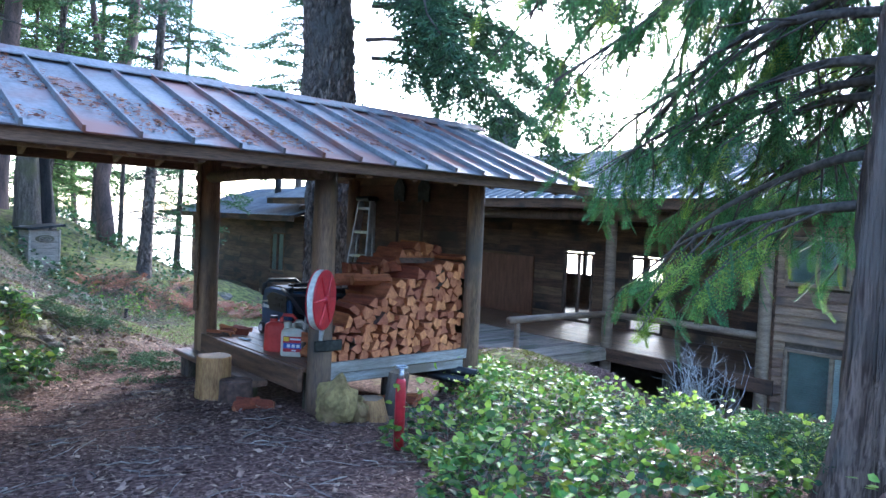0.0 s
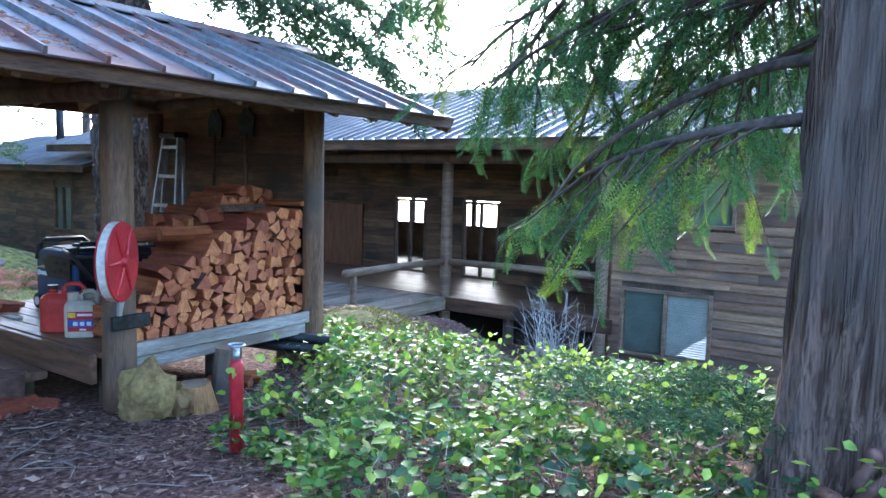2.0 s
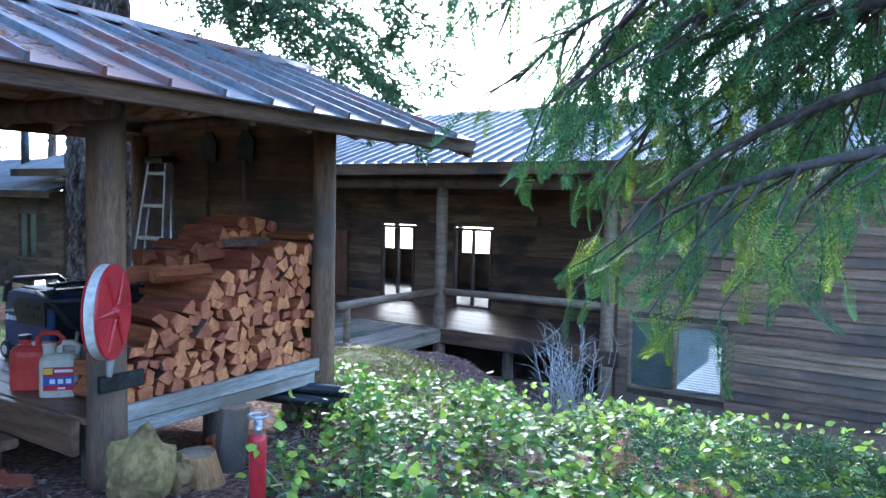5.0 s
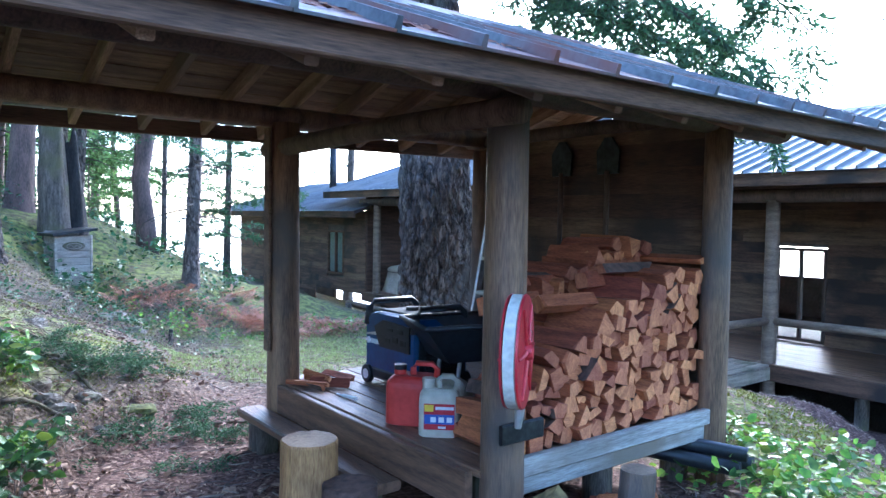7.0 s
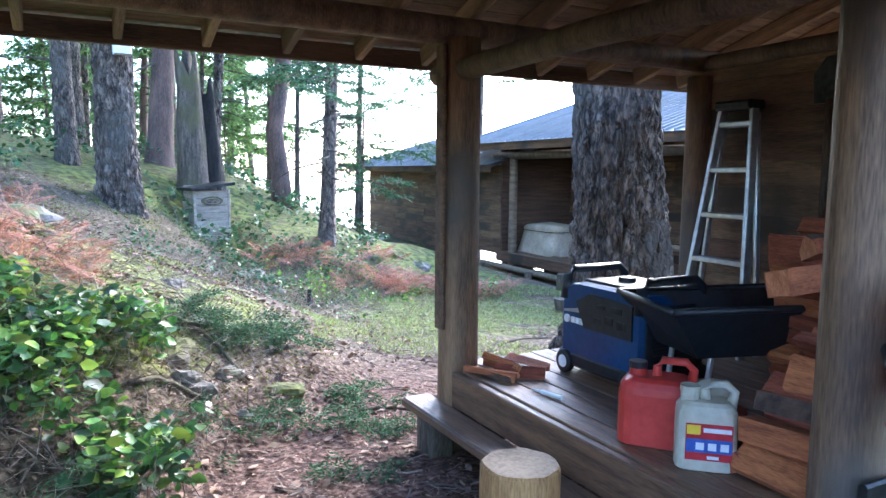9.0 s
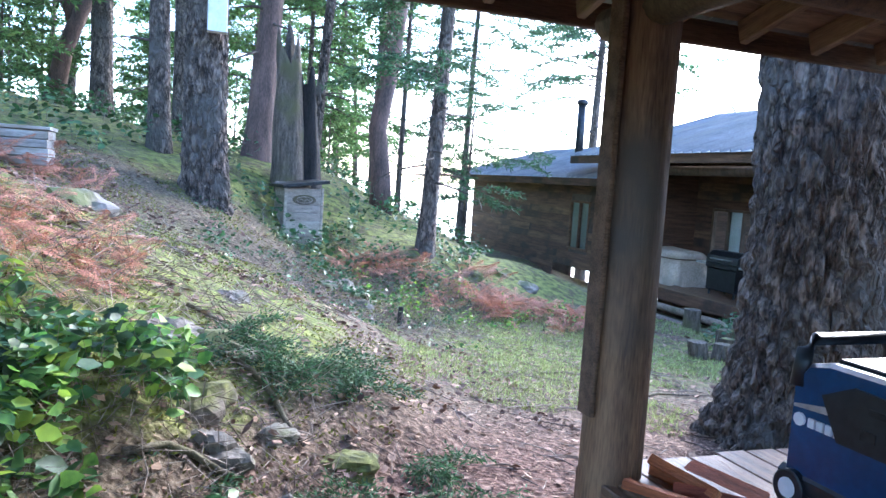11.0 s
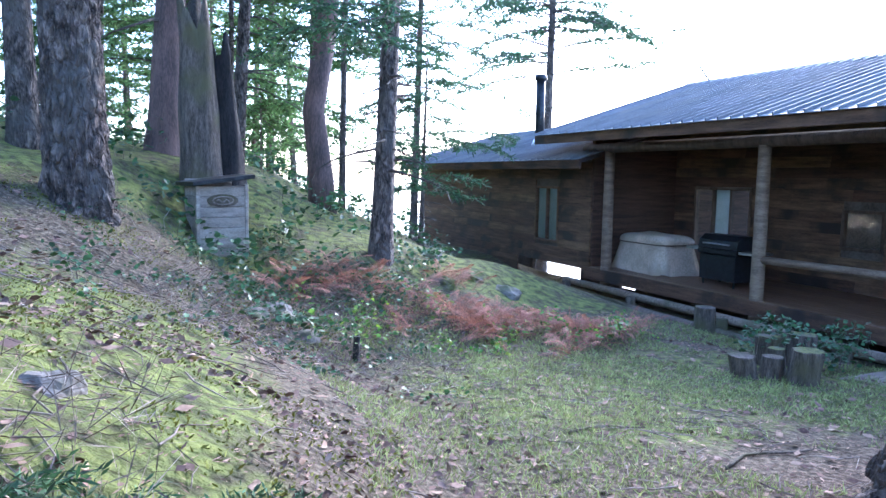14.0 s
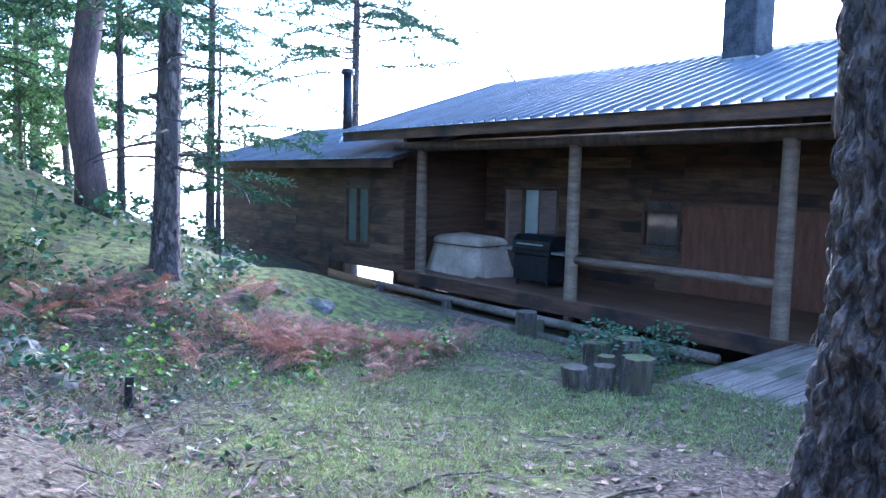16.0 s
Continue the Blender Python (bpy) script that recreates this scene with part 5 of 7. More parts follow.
solo("ground_stake", (4.31, 12.67, gz(4.31, 12.67)), MB().tube([(4.31, 12.67, gz(4.31, 12.67) - 0.1), (4.33, 12.68, -0.30)], [0.032, 0.03], 10), DARK_METAL, "short dark stake standing in the grass", "stake")
for i, (x, y, h, r) in enumerate(((7.66, 11.16, 0.2, 0.12), (7.86, 11.08, 0.2, 0.095), (8.02, 10.86, 0.31, 0.14), (8.1, 11.2, 0.24, 0.08), (8.6, 11.35, 0.34, 0.14), (8.4, 11.55, 0.3, 0.12))):
    y += 0.3
    stump("edging_stump", x, y, gz(x, y) + h, r, "old dark rotting log stump edging the grass", [OLD_WOOD, MOSSY if i > 1 else OLD_WOOD], 10 + i, ((-0.04, 0.02), (0.04, 0.0), (0.03, -0.03), (0.0, 0.02), (0.05, 0.03), (-0.03, 0.0))[i], group="row of edging stumps", rough=0.28)
stump("edging_stump", 9.35, 13.7, gz(9.35, 13.7) + 0.34, 0.13, "old grey log stump beside the porch step", [OLD_WOOD, OLD_WOOD], 20)
# covered spa heater under canvas and gas grill on the porch
cov = MB()
n, vs, fs = 44, [], []
for k, (t, s) in enumerate(((0, 1.22), (0.25, 1.13), (0.6, 1.05), (0.80, 1.01), (0.84, 1.05), (0.95, 1.0), (1.0, 0.92), (1.03, 0.5))):
    for i in range(n):
        a = 2 * math.pi * i / n
        cc, ss = math.cos(a), math.sin(a)
        f = 1 + (0.08 * math.sin(a * 9 + 1) + 0.04 * math.sin(a * 17)) * max(0, 0.84 - t)
        vs.append((12.25 + math.copysign(abs(cc) ** 0.4, cc) * 0.45 * s * f, 18.02 + math.copysign(abs(ss) ** 0.4, ss) * 0.70 * s * f, FZ + 0.005 + 0.73 * t + (0.03 * math.sin(a * 5) if k == 0 else 0) + 0.02 * math.sin(a * 2) * (t > 0.9)))
for k in range(7):
    fs += [(k * n + i, k * n + (i + 1) % n, (k + 1) * n + (i + 1) % n, (k + 1) * n + i) for i in range(n)]
fs.append(tuple(7 * n + i for i in range(n)))
cvr = thing("covered_table", (12.25, 18.02, FZ), "table under a loose cream canvas cover tied with cord", "covered table")
part("cover", cov.add(vs, fs), COVER, cvr, smooth=True)
part("cord", MB().tube([(12.25 + math.copysign(abs(math.cos(a)) ** 0.4, math.cos(a)) * 0.475, 18.02 + math.copysign(abs(math.sin(a)) ** 0.4, math.sin(a)) * 0.73, FZ + 0.58) for a in [i * 2 * math.pi / 40 + 0.01 for i in range(41)]], 0.012, 6), DARK_WOOD, cvr)
gr = thing("gas_grill", (12.15, 16.05, FZ), "black gas grill with side shelves standing on the porch", "grill")
part("cabinet", MB().box((11.9, 15.65, FZ + 0.1), (12.4, 16.45, FZ + 0.55), bev=0.02), BLACK, gr)
part("firebox", MB().box((11.88, 15.61, FZ + 0.552), (12.42, 16.49, FZ + 0.66), bev=0.02), DARK_METAL, gr)
part("lid", MB().prism([(-0.27, 0.665), (0.27, 0.665), (0.25, 0.8), (0.12, 0.89), (-0.12, 0.89), (-0.24, 0.8)], 15.61, 16.49, m=Matrix.Translation((12.15, 0, FZ))), BLACK, gr)
for a, b in ((15.30, 15.59), (16.51, 16.80)):
    part("side_shelf", MB().box((11.9, a, FZ + 0.6), (12.38, b, FZ + 0.64)), ALU, gr)
part("lid_handle", MB().tube([(11.86, 15.75, FZ + 0.74), (11.86, 16.35, FZ + 0.74)], 0.014, 8), ALU, gr)
for y in (15.70, 16.40):
    for x in (11.95, 12.35):
        part("leg", MB().tube([(x, y, FZ), (x, y, FZ + 0.12)], 0.02, 8), BLACK, gr)
hz = gz(0.45, 12.8)
bx = thing("hive_boxes", (0.45, 12.8, hz), "stack of pale grey wooden hive boxes on the bank", "boxes")
for i in range(4):
    part("box", MB().box((0.2 + 0.01 * i, 12.6, hz - 0.03 + 0.085 * i), (0.64 + 0.012 * (i % 2), 13.0, hz + 0.048 + 0.085 * i), bev=0.008), GREY_X, bx)
part("lid", MB().box((0.18, 12.58, hz + 0.312), (0.67, 13.02, hz + 0.345)), GREY_X, bx)
for x, y, z, s in ((2.2, 13.70, 2.75, 1.0), (-3.75, 20.3, 3.9, 1.0)):
    bt = thing("bat_box", (x, y, z), "pale grey nest box fixed to a tree trunk", "nest box", "nest boxes")
    part("body", MB().box((x - 0.11, y - 0.09, z), (x + 0.11, y + 0.06, z + 0.42), bev=0.01), WHITE_PAINT, bt)
    part("roof", MB().box((x - 0.14, y - 0.13, z + 0.42), (x + 0.14, y + 0.08, z + 0.45), bev=0.006), GREY_X, bt)

# ---------------------------------------------------------------- leaf and branch makers


def frond_shape(pairs=9, sub=4, droop=0.25, taper=1.0, spread=0.42, fine=0.05, ang=48):
    """A flat spray of unit length along x: side shoots, each with small scale leaves; returns (n, 4, 3)."""
    p, d, ln = [], [], []
    for i in range(pairs):
        t = 0.08 + 0.9 * i / pairs
        for s in (-1, 1):
            l = spread * (1 - t) ** taper + 0.07
            a = radians(ang - 12 * t)
            for j in range(sub):
                q = (j + 0.3) / sub
                x, y = t + l * q * math.cos(a), s * l * q * math.sin(a)
                for e in (-1, 1):
                    b = s * a + e * radians(32)
                    p.append((x, y, 0))
                    d.append((math.cos(b), math.sin(b), 0))
                    ln.append(fine * (1.25 - 0.5 * q))
    for i in range(pairs):
        t = i / pairs
        p.append((t, 0, 0))
        d.append((1, 0, 0))
        ln.append(1.3 / pairs)
    p, d, ln = np.array(p), unit(np.array(d)), np.array(ln)[:, None]
    s = np.cross(d, [0, 0, 1.0])
    w = ln * 0.21
    q = np.stack([p, p + d * ln * 0.5 + s * w, p + d * ln, p + d * ln * 0.5 - s * w], 1)
    q[..., 2] -= droop * q[..., 0] ** 2 + 0.25 * np.abs(q[..., 1])
    return q


def set_out(shape, pos, fwd, up, size):
    """Copies of a leaf shape at places, turned and sized; returns corners."""
    f = unit(np.asarray(fwd, float))
    s = unit(np.cross(up, f))
    u = np.cross(f, s)
    R = np.stack([f, s, u], -1)
    out = np.einsum("nij,kcj->nkci", R, shape) * np.asarray(size)[:, None, None, None]
    return (out + np.asarray(pos)[:, None, None, :]).reshape(-1, 3)


def branch_path(a, az, length, rise, droop, k=10, wob=0.0, seed=0):
    pts = []
    for i in range(k + 1):
        t = i / k
        w = wob * math.sin(t * 6 + seed)
        pts.append(Vector((a[0] + math.cos(az + w) * length * t, a[1] + math.sin(az + w) * length * t, a[2] + rise * t - droop * t * t)))
    return pts


def trunk(mb, x, y, z0, h, r, top=None, lean=(0, 0), n=24, rough=0.12, flare=0.5, bend=0.0, seed=0, k=22, freq=3.0):
    pts, rad = [], []
    for i in range(k + 1):
        t = (i / k) ** 1.5
        pts.append((x + lean[0] * t + bend * math.sin(t * 5 + seed), y + lean[1] * t + bend * math.cos(t * 4 + seed), z0 - 0.25 + (h + 0.25) * t))
        zz = (h + 0.25) * t
        rad.append(r * (1 - (1 - (top or 0.35)) * t) + r * flare * math.exp(-zz / 0.35))
    return mb.tube(pts, rad, n, rough, seed, freq=freq)


def bark_trunk(mb, x, y, z0, h, r, lean=(0, 0), top=0.45, n=90, k=110, flare=0.5, seed=0, deep=0.12, ridges=11, plate=2.2, cell=0.0, fall=0.4):
    """A thick trunk whose bark stands out in long broken ridges."""
    vs, fs = [], []
    for i in range(k + 1):
        t = (i / k) ** 1.35
        z = -0.25 + (h + 0.25) * t
        rr = r * (1 - (1 - top) * t) + r * flare * math.exp(-(z + 0.25) / fall)
        for j in range(n):
            a = 2 * math.pi * j / n
            c, s = math.cos(a), math.sin(a)
            w = noise.noise(Vector((c * 1.2, s * 1.2, z * 0.7 + seed))) * 1.3
            f = noise.noise(Vector((math.cos(a + 0.25 * w) * ridges * 0.45, math.sin(a + 0.25 * w) * ridges * 0.45, z * plate + seed)))
            g = noise.noise(Vector((c * ridges, s * ridges, z * plate * 2.5 + seed)))
            if cell:
                q = Vector((c * rr + 0.05 * f, s * rr + 0.05 * f, (z + 0.10 * w + 0.06 * g) * 0.48 + seed)) * cell
                ds = noise.voronoi(q)[0]
                g += 3.2 * min(1.0, (ds[1] - ds[0]) * 2.6) - 2.2
            b = rr * (1 + deep * (abs(f) * 1.8 - 0.45) + deep * 0.6 * g + 0.05 * noise.noise(Vector((c, s, z * 0.3 + seed))) + flare * 0.22 * math.exp(-(z + 0.25) / 0.5) * math.sin(a * 5 + seed))
            vs.append((x + lean[0] * t + c * b, y + lean[1] * t + s * b, z0 + z))
    for i in range(k):
        fs += [(i * n + j, i * n + (j + 1) % n, (i + 1) * n + (j + 1) % n, (i + 1) * n + j) for j in range(n)]
    return mb.add(vs, fs)


def needle_branch(pts, rng, twig=0.42, blade=0.10, wide=0.012, step=0.10, per=9):
    """Needle tufts on side twigs along a branch; returns corners."""
    P, D = [], []
    L = sum((q - p).length for p, q in zip(pts, pts[1:]))
    m = max(3, int(L / step))
    for i in range(m):
        t = 0.18 + 0.82 * i / m
        f = t * (len(pts) - 1)
        k = min(int(f), len(pts) - 2)
        p = pts[k].lerp(pts[k + 1], f - k)
        tan = (pts[k + 1] - pts[k]).normalized()
        side = tan.cross(Vector((0, 0, 1))).normalized()
        for s in (-1, 1):
            l = twig * (1.05 - 0.75 * t) * rng.uniform(0.6, 1.2) + 0.06
            d = (tan * 0.75 + side * s + Vector((0, 0, rng.uniform(-0.35, 0.12)))).normalized()
            for j in range(per):
                q = p + d * (l * (j + 0.5) / per)
                P.append(q)
                D.append(d * 0.7 + Vector((rng.gauss(0, 0.55), rng.gauss(0, 0.55), rng.gauss(0, 0.4))))
    P, D = np.array(P), np.array(D)
    return blades(P, D, blade * RNG.uniform(0.7, 1.3, len(P)), wide)


def conifer(x, y, h, r, seed, lo, hi_len, lean=(0, 0), count=40, near=False, bark=None, needles=None, label="slender fir with drooping needled branches", name="fir_tree", group="", top=0.2, bend=0.0, limb_from=None, dead=8):
    """A conifer: trunk, limbs and a crown of needle tufts."""
    rng = random.Random(seed)
    x, y = yard(x, y)
    z0 = gz(x, y)
    t = thing(name, (x, y, z0), label, "tree", group)
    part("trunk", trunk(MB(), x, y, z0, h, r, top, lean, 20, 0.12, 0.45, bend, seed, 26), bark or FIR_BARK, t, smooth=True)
    limbs, crown = MB(), []
    for i in range(count + dead):
        isdead = i >= count
        f = rng.random() ** 0.8
        z = lo + (h - lo) * f if not isdead else rng.uniform(0.25, 0.9) * lo
        tt = max(0.0, z / h)
        tq = tt
        c = (x + lean[0] * tq + bend * math.sin(tq * 5 + seed), y + lean[1] * tq + bend * math.cos(tq * 4 + seed), z0 + z)
        L = hi_len * (1.0 - 0.75 * f) * rng.uniform(0.6, 1.15) * (0.5 if isdead else 1)
        pts = branch_path(c, rng.uniform(0, 2 * math.pi), L, rng.uniform(-0.05, 0.35) * L, rng.uniform(0.15, 0.5) * L, 6, 0.25, i)
        one = MB() if near else limbs
        one.tube(pts, [max(0.006, r * 0.16 * (1 - 0.85 * k / 6)) for k in range(7)], 5)
        if near:
            part("limb", one, BRANCH, t)
        if not isdead:
            if near:
                crown.append(needle_branch(pts, rng, 0.5, 0.11, 0.012, 0.10, 10))
            else:
                crown.append(needle_branch(pts, rng, 0.55, 0.19, 0.026, 0.17, 6))
    if not near:
        tagged(part("branchwork", limbs, BRANCH, t), kind="stuff")
    me = quads_mesh("crown", np.concatenate([q.reshape(-1, 3) for q in crown]), needles or NEEDLE, (x, y, z0))
    o = new("crown", me)
    o.parent = t
    return t


# ---------------------------------------------------------------- near trees
fz = gz(5.93, 8.30)
fir = thing("fir_tree", (5.93, 8.30, fz), "old fir with deeply furrowed bark beside the shed", "tree")
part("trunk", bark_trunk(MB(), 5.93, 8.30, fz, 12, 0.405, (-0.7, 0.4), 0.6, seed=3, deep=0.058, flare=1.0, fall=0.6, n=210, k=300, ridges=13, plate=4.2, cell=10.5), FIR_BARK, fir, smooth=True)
rf = random.Random(4)
fb = []
# bearing, height, length of the fir's boughs that hang over the shed's end
for az, bz, L in ((-75, 4.4, 2.6), (-55, 4.9, 3.2), (-38, 4.2, 2.8), (-20, 5.0, 3.0), (-95, 5.2, 2.4), (-62, 5.8, 3.4), (-45, 6.2, 3.4), (-10, 5.9, 3.0), (-80, 6.6, 3.0), (-30, 6.9, 3.2), (-115, 6.2, 2.4), (15, 6.4, 2.6)):
    a = radians(az)
    pts = branch_path((5.93 + 0.3 * math.cos(a), 8.30 + 0.3 * math.sin(a), fz + bz), a, L, 0.1, 1.35, 9, 0.15, az)
    part("limb", MB().tube(pts, [0.03 * (1 - 0.85 * k / 9) + 0.004 for k in range(10)], 6, 0.1, az), BRANCH, fir)
    fb.append(needle_branch(pts, rf, 0.75, 0.12, 0.013, 0.075, 15))
    for q in range(2, 10):
        for e in range(3):
            d = Vector((rf.gauss(0, 0.6), rf.gauss(0, 0.6), -0.8)).normalized()
            fb.append(needle_branch([pts[q], pts[q] + d * 0.25, pts[q] + d * 0.5 + Vector((0, 0, -0.15))], rf, 0.22, 0.11, 0.012, 0.06, 6))
o = new("crown", quads_mesh("crown", np.concatenate([q.reshape(-1, 3) for q in fb]), NEEDLE, (5.93, 8.30, fz)))
o.parent = fir
CX, CY = 4.42, 0.56
cz = gz(CX, CY)
cedar = thing("cedar_tree", (CX, CY, cz), "large cedar with stringy bark and drooping green sprays", "tree")
part("trunk", bark_trunk(MB(), CX, CY, cz, 12, 0.47, (0.35, 0.0), 0.5, seed=9, deep=0.15, ridges=24, plate=0.35, flare=0.6, n=140), CEDAR_BARK, cedar, smooth=True)
rc = random.Random(21)
SPRAY = frond_shape(10, 5, 0.35, 0.8, 0.38, 0.05)
pos, fwd, siz = [], [], []
# height on the trunk, bearing from +x, length, rise, droop
BOUGHS = [(2.2, 60, 2.4, 0.6, 1.1), (2.5, 42, 2.6, 0.6, 1.1), (2.8, 72, 2.5, 0.5, 1.2), (3.0, 55, 2.9, 0.4, 1.3), (3.2, 38, 3.0, 0.4, 1.3), (3.4, 64, 3.2, 0.3, 1.3), (2.6, 28, 2.8, 0.5, 1.3), (3.6, 48, 3.2, 0.2, 1.3), (2.35, 82, 2.2, 0.6, 1.0), (2.9, 18, 2.8, 0.4, 1.4),
          (1.66, 96, 1.5, 0.02, 0.30), (2.3, 68, 2.2, 0.5, 1.2), (2.6, 88, 2.5, 0.6, 1.3), (2.9, 104, 2.4, 0.7, 1.2), (3.2, 50, 2.4, 0.6, 1.4), (3.4, 78, 2.8, 0.8, 1.5),
          (3.6, 98, 2.9, 0.8, 1.5), (3.9, 84, 2.9, 0.7, 1.5), (4.1, 60, 2.8, 0.7, 1.7), (4.3, 90, 3.1, 0.7, 1.8), (4.6, 106, 3.0, 0.6, 1.6), (4.9, 75, 3.1, 0.6, 1.8),
          (5.2, 64, 3.1, 0.5, 1.7), (5.5, 96, 3.2, 0.4, 1.8), (2.1, 40, 2.0, 0.3, 1.1), (2.7, 25, 2.3, 0.4, 1.4), (3.5, 10, 2.4, 0.4, 1.4), (2.4, 52, 2.1, 0.5, 1.45), (1.9, 75, 1.8, 0.4, 1.15), (3.0, 30, 2.5, 0.6, 1.6),
          (3.7, 35, 2.7, 0.6, 1.6), (3.3, 62, 2.6, 0.7, 1.5), (4.0, 20, 2.6, 0.5, 1.5), (4.7, 35, 2.9, 0.5, 1.6), (5.3, 45, 3.0, 0.5, 1.6), (5.6, 25, 2.8, 0.4, 1.5), (6.4, 55, 3.2, 0.3, 1.5), (6.7, 80, 3.2, 0.2, 1.5), (3.9, 70, 3.0, 0.7, 1.6), (4.5, 52, 3.0, 0.6, 1.7), (7.0, 40, 3.2, 0.2, 1.5), (4.4, 45, 2.8, 0.6, 1.7), (5.0, 55, 3.0, 0.5, 1.7), (5.8, 70, 3.2, 0.4, 1.7), (6.1, 100, 3.0, 0.3, 1.5)]
for bi, (bz, az, L, rise, droop) in enumerate(BOUGHS):
    L *= 0.78 if az > 80 else 0.92
    a = (CX + 0.3 * math.cos(radians(az)), CY + 0.3 * math.sin(radians(az)), cz + bz)
    pts = branch_path(a, radians(az), L, rise, droop, 12, 0.12, bi)
    limbs = MB().tube(pts, [0.03 * (1 - 0.85 * k / 12) + 0.004 for k in range(13)], 7, 0.1, bi)
    n_side = int(L * 10)
    for i in range(n_side):
        t = 0.22 + 0.78 * (i + rc.random()) / n_side
        f = t * 12
        k = min(int(f), 11)
        p = pts[k].lerp(pts[k + 1], f - k)
        tan = (pts[k + 1] - pts[k]).normalized()
        side = tan.cross(Vector((0, 0, 1))).normalized() * rc.choice((-1, 1))
        l = rc.uniform(0.3, 0.9) * (1.1 - 0.5 * t)
        d = (tan * rc.uniform(0.3, 0.8) + side * rc.uniform(0.3, 1.0) + Vector((0, 0, rc.uniform(-0.6, 0.1)))).normalized()
        q = [p, p + d * l * 0.5 + Vector((0, 0, -0.05)), p + d * l + Vector((0, 0, -0.25 * l))]
        limbs.tube(q, [0.008, 0.006, 0.003], 4, cap=False)
        for j in range(rc.randint(3, 5)):
            u = rc.uniform(0.25, 1.0)
            w = q[0].lerp(q[2], u)
            fd = d * rc.uniform(0.2, 0.8) + Vector((rc.gauss(0, 0.3), rc.gauss(0, 0.3), -rc.uniform(0.5, 1.3)))
            pos.append(w)
            fwd.append(fd)
            siz.append(rc.uniform(0.14, 0.32))
    part("limb", limbs, BRANCH, cedar, smooth=True)
pos, fwd, siz = np.array(pos), np.array(fwd), np.array(siz)
up = np.stack([RNG.normal(size=len(pos)), RNG.normal(size=len(pos)), 0.3 + 0 * siz], 1)
green = RNG.random(len(pos)) > 0.10 + 0.25 * (pos[:, 2] < 1.4)
for sel, mt, lb in ((green, CEDAR_LEAF, "drooping green cedar sprays"), (~green, YELLOW_LEAF, "yellow-green cedar sprays")):
    o = new("foliage", quads_mesh("foliage", set_out(SPRAY, pos[sel], fwd[sel], up[sel], siz[sel]), mt, (CX, CY, cz)))
    o.parent = cedar
    o["label"] = lb
# old iron pulley block hung low on the cedar by two links
RUST = mat("rusted_iron", (0.10, 0.045, 0.030), (0.30, 0.155, 0.115), 14, 0.75, 0.5, metal=0.2, third=(0.07, 0.04, 0.03))
PX, PY, PZ = 3.85, 0.74, 0.21
pull = thing("pulley_block", (PX, PY, PZ), "rusty iron pulley block hung on the cedar trunk by two links", "pulley")
for k, (dy, dz) in enumerate(((-0.075, 0.165), (-0.165, 0.17))):
    part("link", MB().tube([(PX + 0.10, PY + dy, PZ + dz), (PX + 0.03, PY + dy + 0.008, PZ + dz - 0.03), (PX - 0.015, PY + dy * 0.55 + 0.01, PZ + 0.075 - 0.01 * k), (PX - 0.02, PY + dy * 0.3 + 0.015, PZ + 0.02)],
                           [0.022, 0.024, 0.022, 0.020], 10, 0.08, k), RUST, pull, smooth=True)
    part("eye", MB().tube([(PX + 0.02, PY + dy, PZ + dz), (PX + 0.10, PY + dy, PZ + dz)], 0.032, 12, 0.05, k), RUST, pull, smooth=True)
pin = part("pin", MB().tube([(PX - 0.01, PY + 0.085, PZ + 0.02), (PX - 0.035, PY - 0.02, PZ - 0.005), (PX - 0.03, PY - 0.10, PZ - 0.01)], 0.027, 12, 0.05, 3), RUST, pull, smooth=True)
part("pin_head", MB().tube([(PX - 0.045, PY + 0.028, PZ), (PX - 0.075, PY + 0.028, PZ)], [0.036, 0.033], 14, 0.04, 5), RUST, pin)
part("bore", MB().tube([(PX - 0.0755, PY + 0.028, PZ), (PX - 0.079, PY + 0.028, PZ)], 0.016, 12), DARK_METAL, pin)
part("cheek", MB().tube([(PX - 0.02, PY - 0.01, PZ - 0.02), (PX - 0.005, PY, PZ - 0.09), (PX + 0.02, PY, PZ - 0.17), (PX + 0.03, PY, PZ - 0.26), (PX + 0.04, PY, PZ - 0.33)], [0.032, 0.042, 0.085, 0.095, 0.05], 14, 0.08, 8), RUST, pull, smooth=True)
# standing trees of the bank
D0 = gz(2.13, 14.0)
big = thing("fir_tree", (2.13, 14.0, D0), "thick grey-barked fir on the mossy bank", "tree")
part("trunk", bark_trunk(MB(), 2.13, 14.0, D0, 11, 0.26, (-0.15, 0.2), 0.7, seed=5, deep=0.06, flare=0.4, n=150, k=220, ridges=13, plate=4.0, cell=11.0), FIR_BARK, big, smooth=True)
for i, (az, z) in enumerate(((20, 3.9), (150, 4.6), (260, 5.1), (80, 5.6), (320, 6.4), (200, 7.0))):
    pts = branch_path((2.13 - 0.01 * z, 14.0 + 0.018 * z, D0 + z), radians(az), 1.1, 0.05, 0.3, 6, 0.3, i)
    part("dead_limb", MB().tube(pts, [0.028 * (1 - 0.8 * k / 6) + 0.004 for k in range(7)], 6, 0.1, i), BRANCH, big)
conifer(1.72, 15.4, 12, 0.16, 11, 5.5, 2.2, (-0.2, 0), 30, bark=FIR_BARK)
conifer(0.36, 22.3, 15, 0.25, 12, 6, 3, (0, 0), 34)
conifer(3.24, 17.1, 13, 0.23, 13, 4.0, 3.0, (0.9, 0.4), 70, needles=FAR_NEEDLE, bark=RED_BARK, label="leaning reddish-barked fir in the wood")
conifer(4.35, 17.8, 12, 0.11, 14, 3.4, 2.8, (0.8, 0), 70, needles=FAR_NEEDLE)
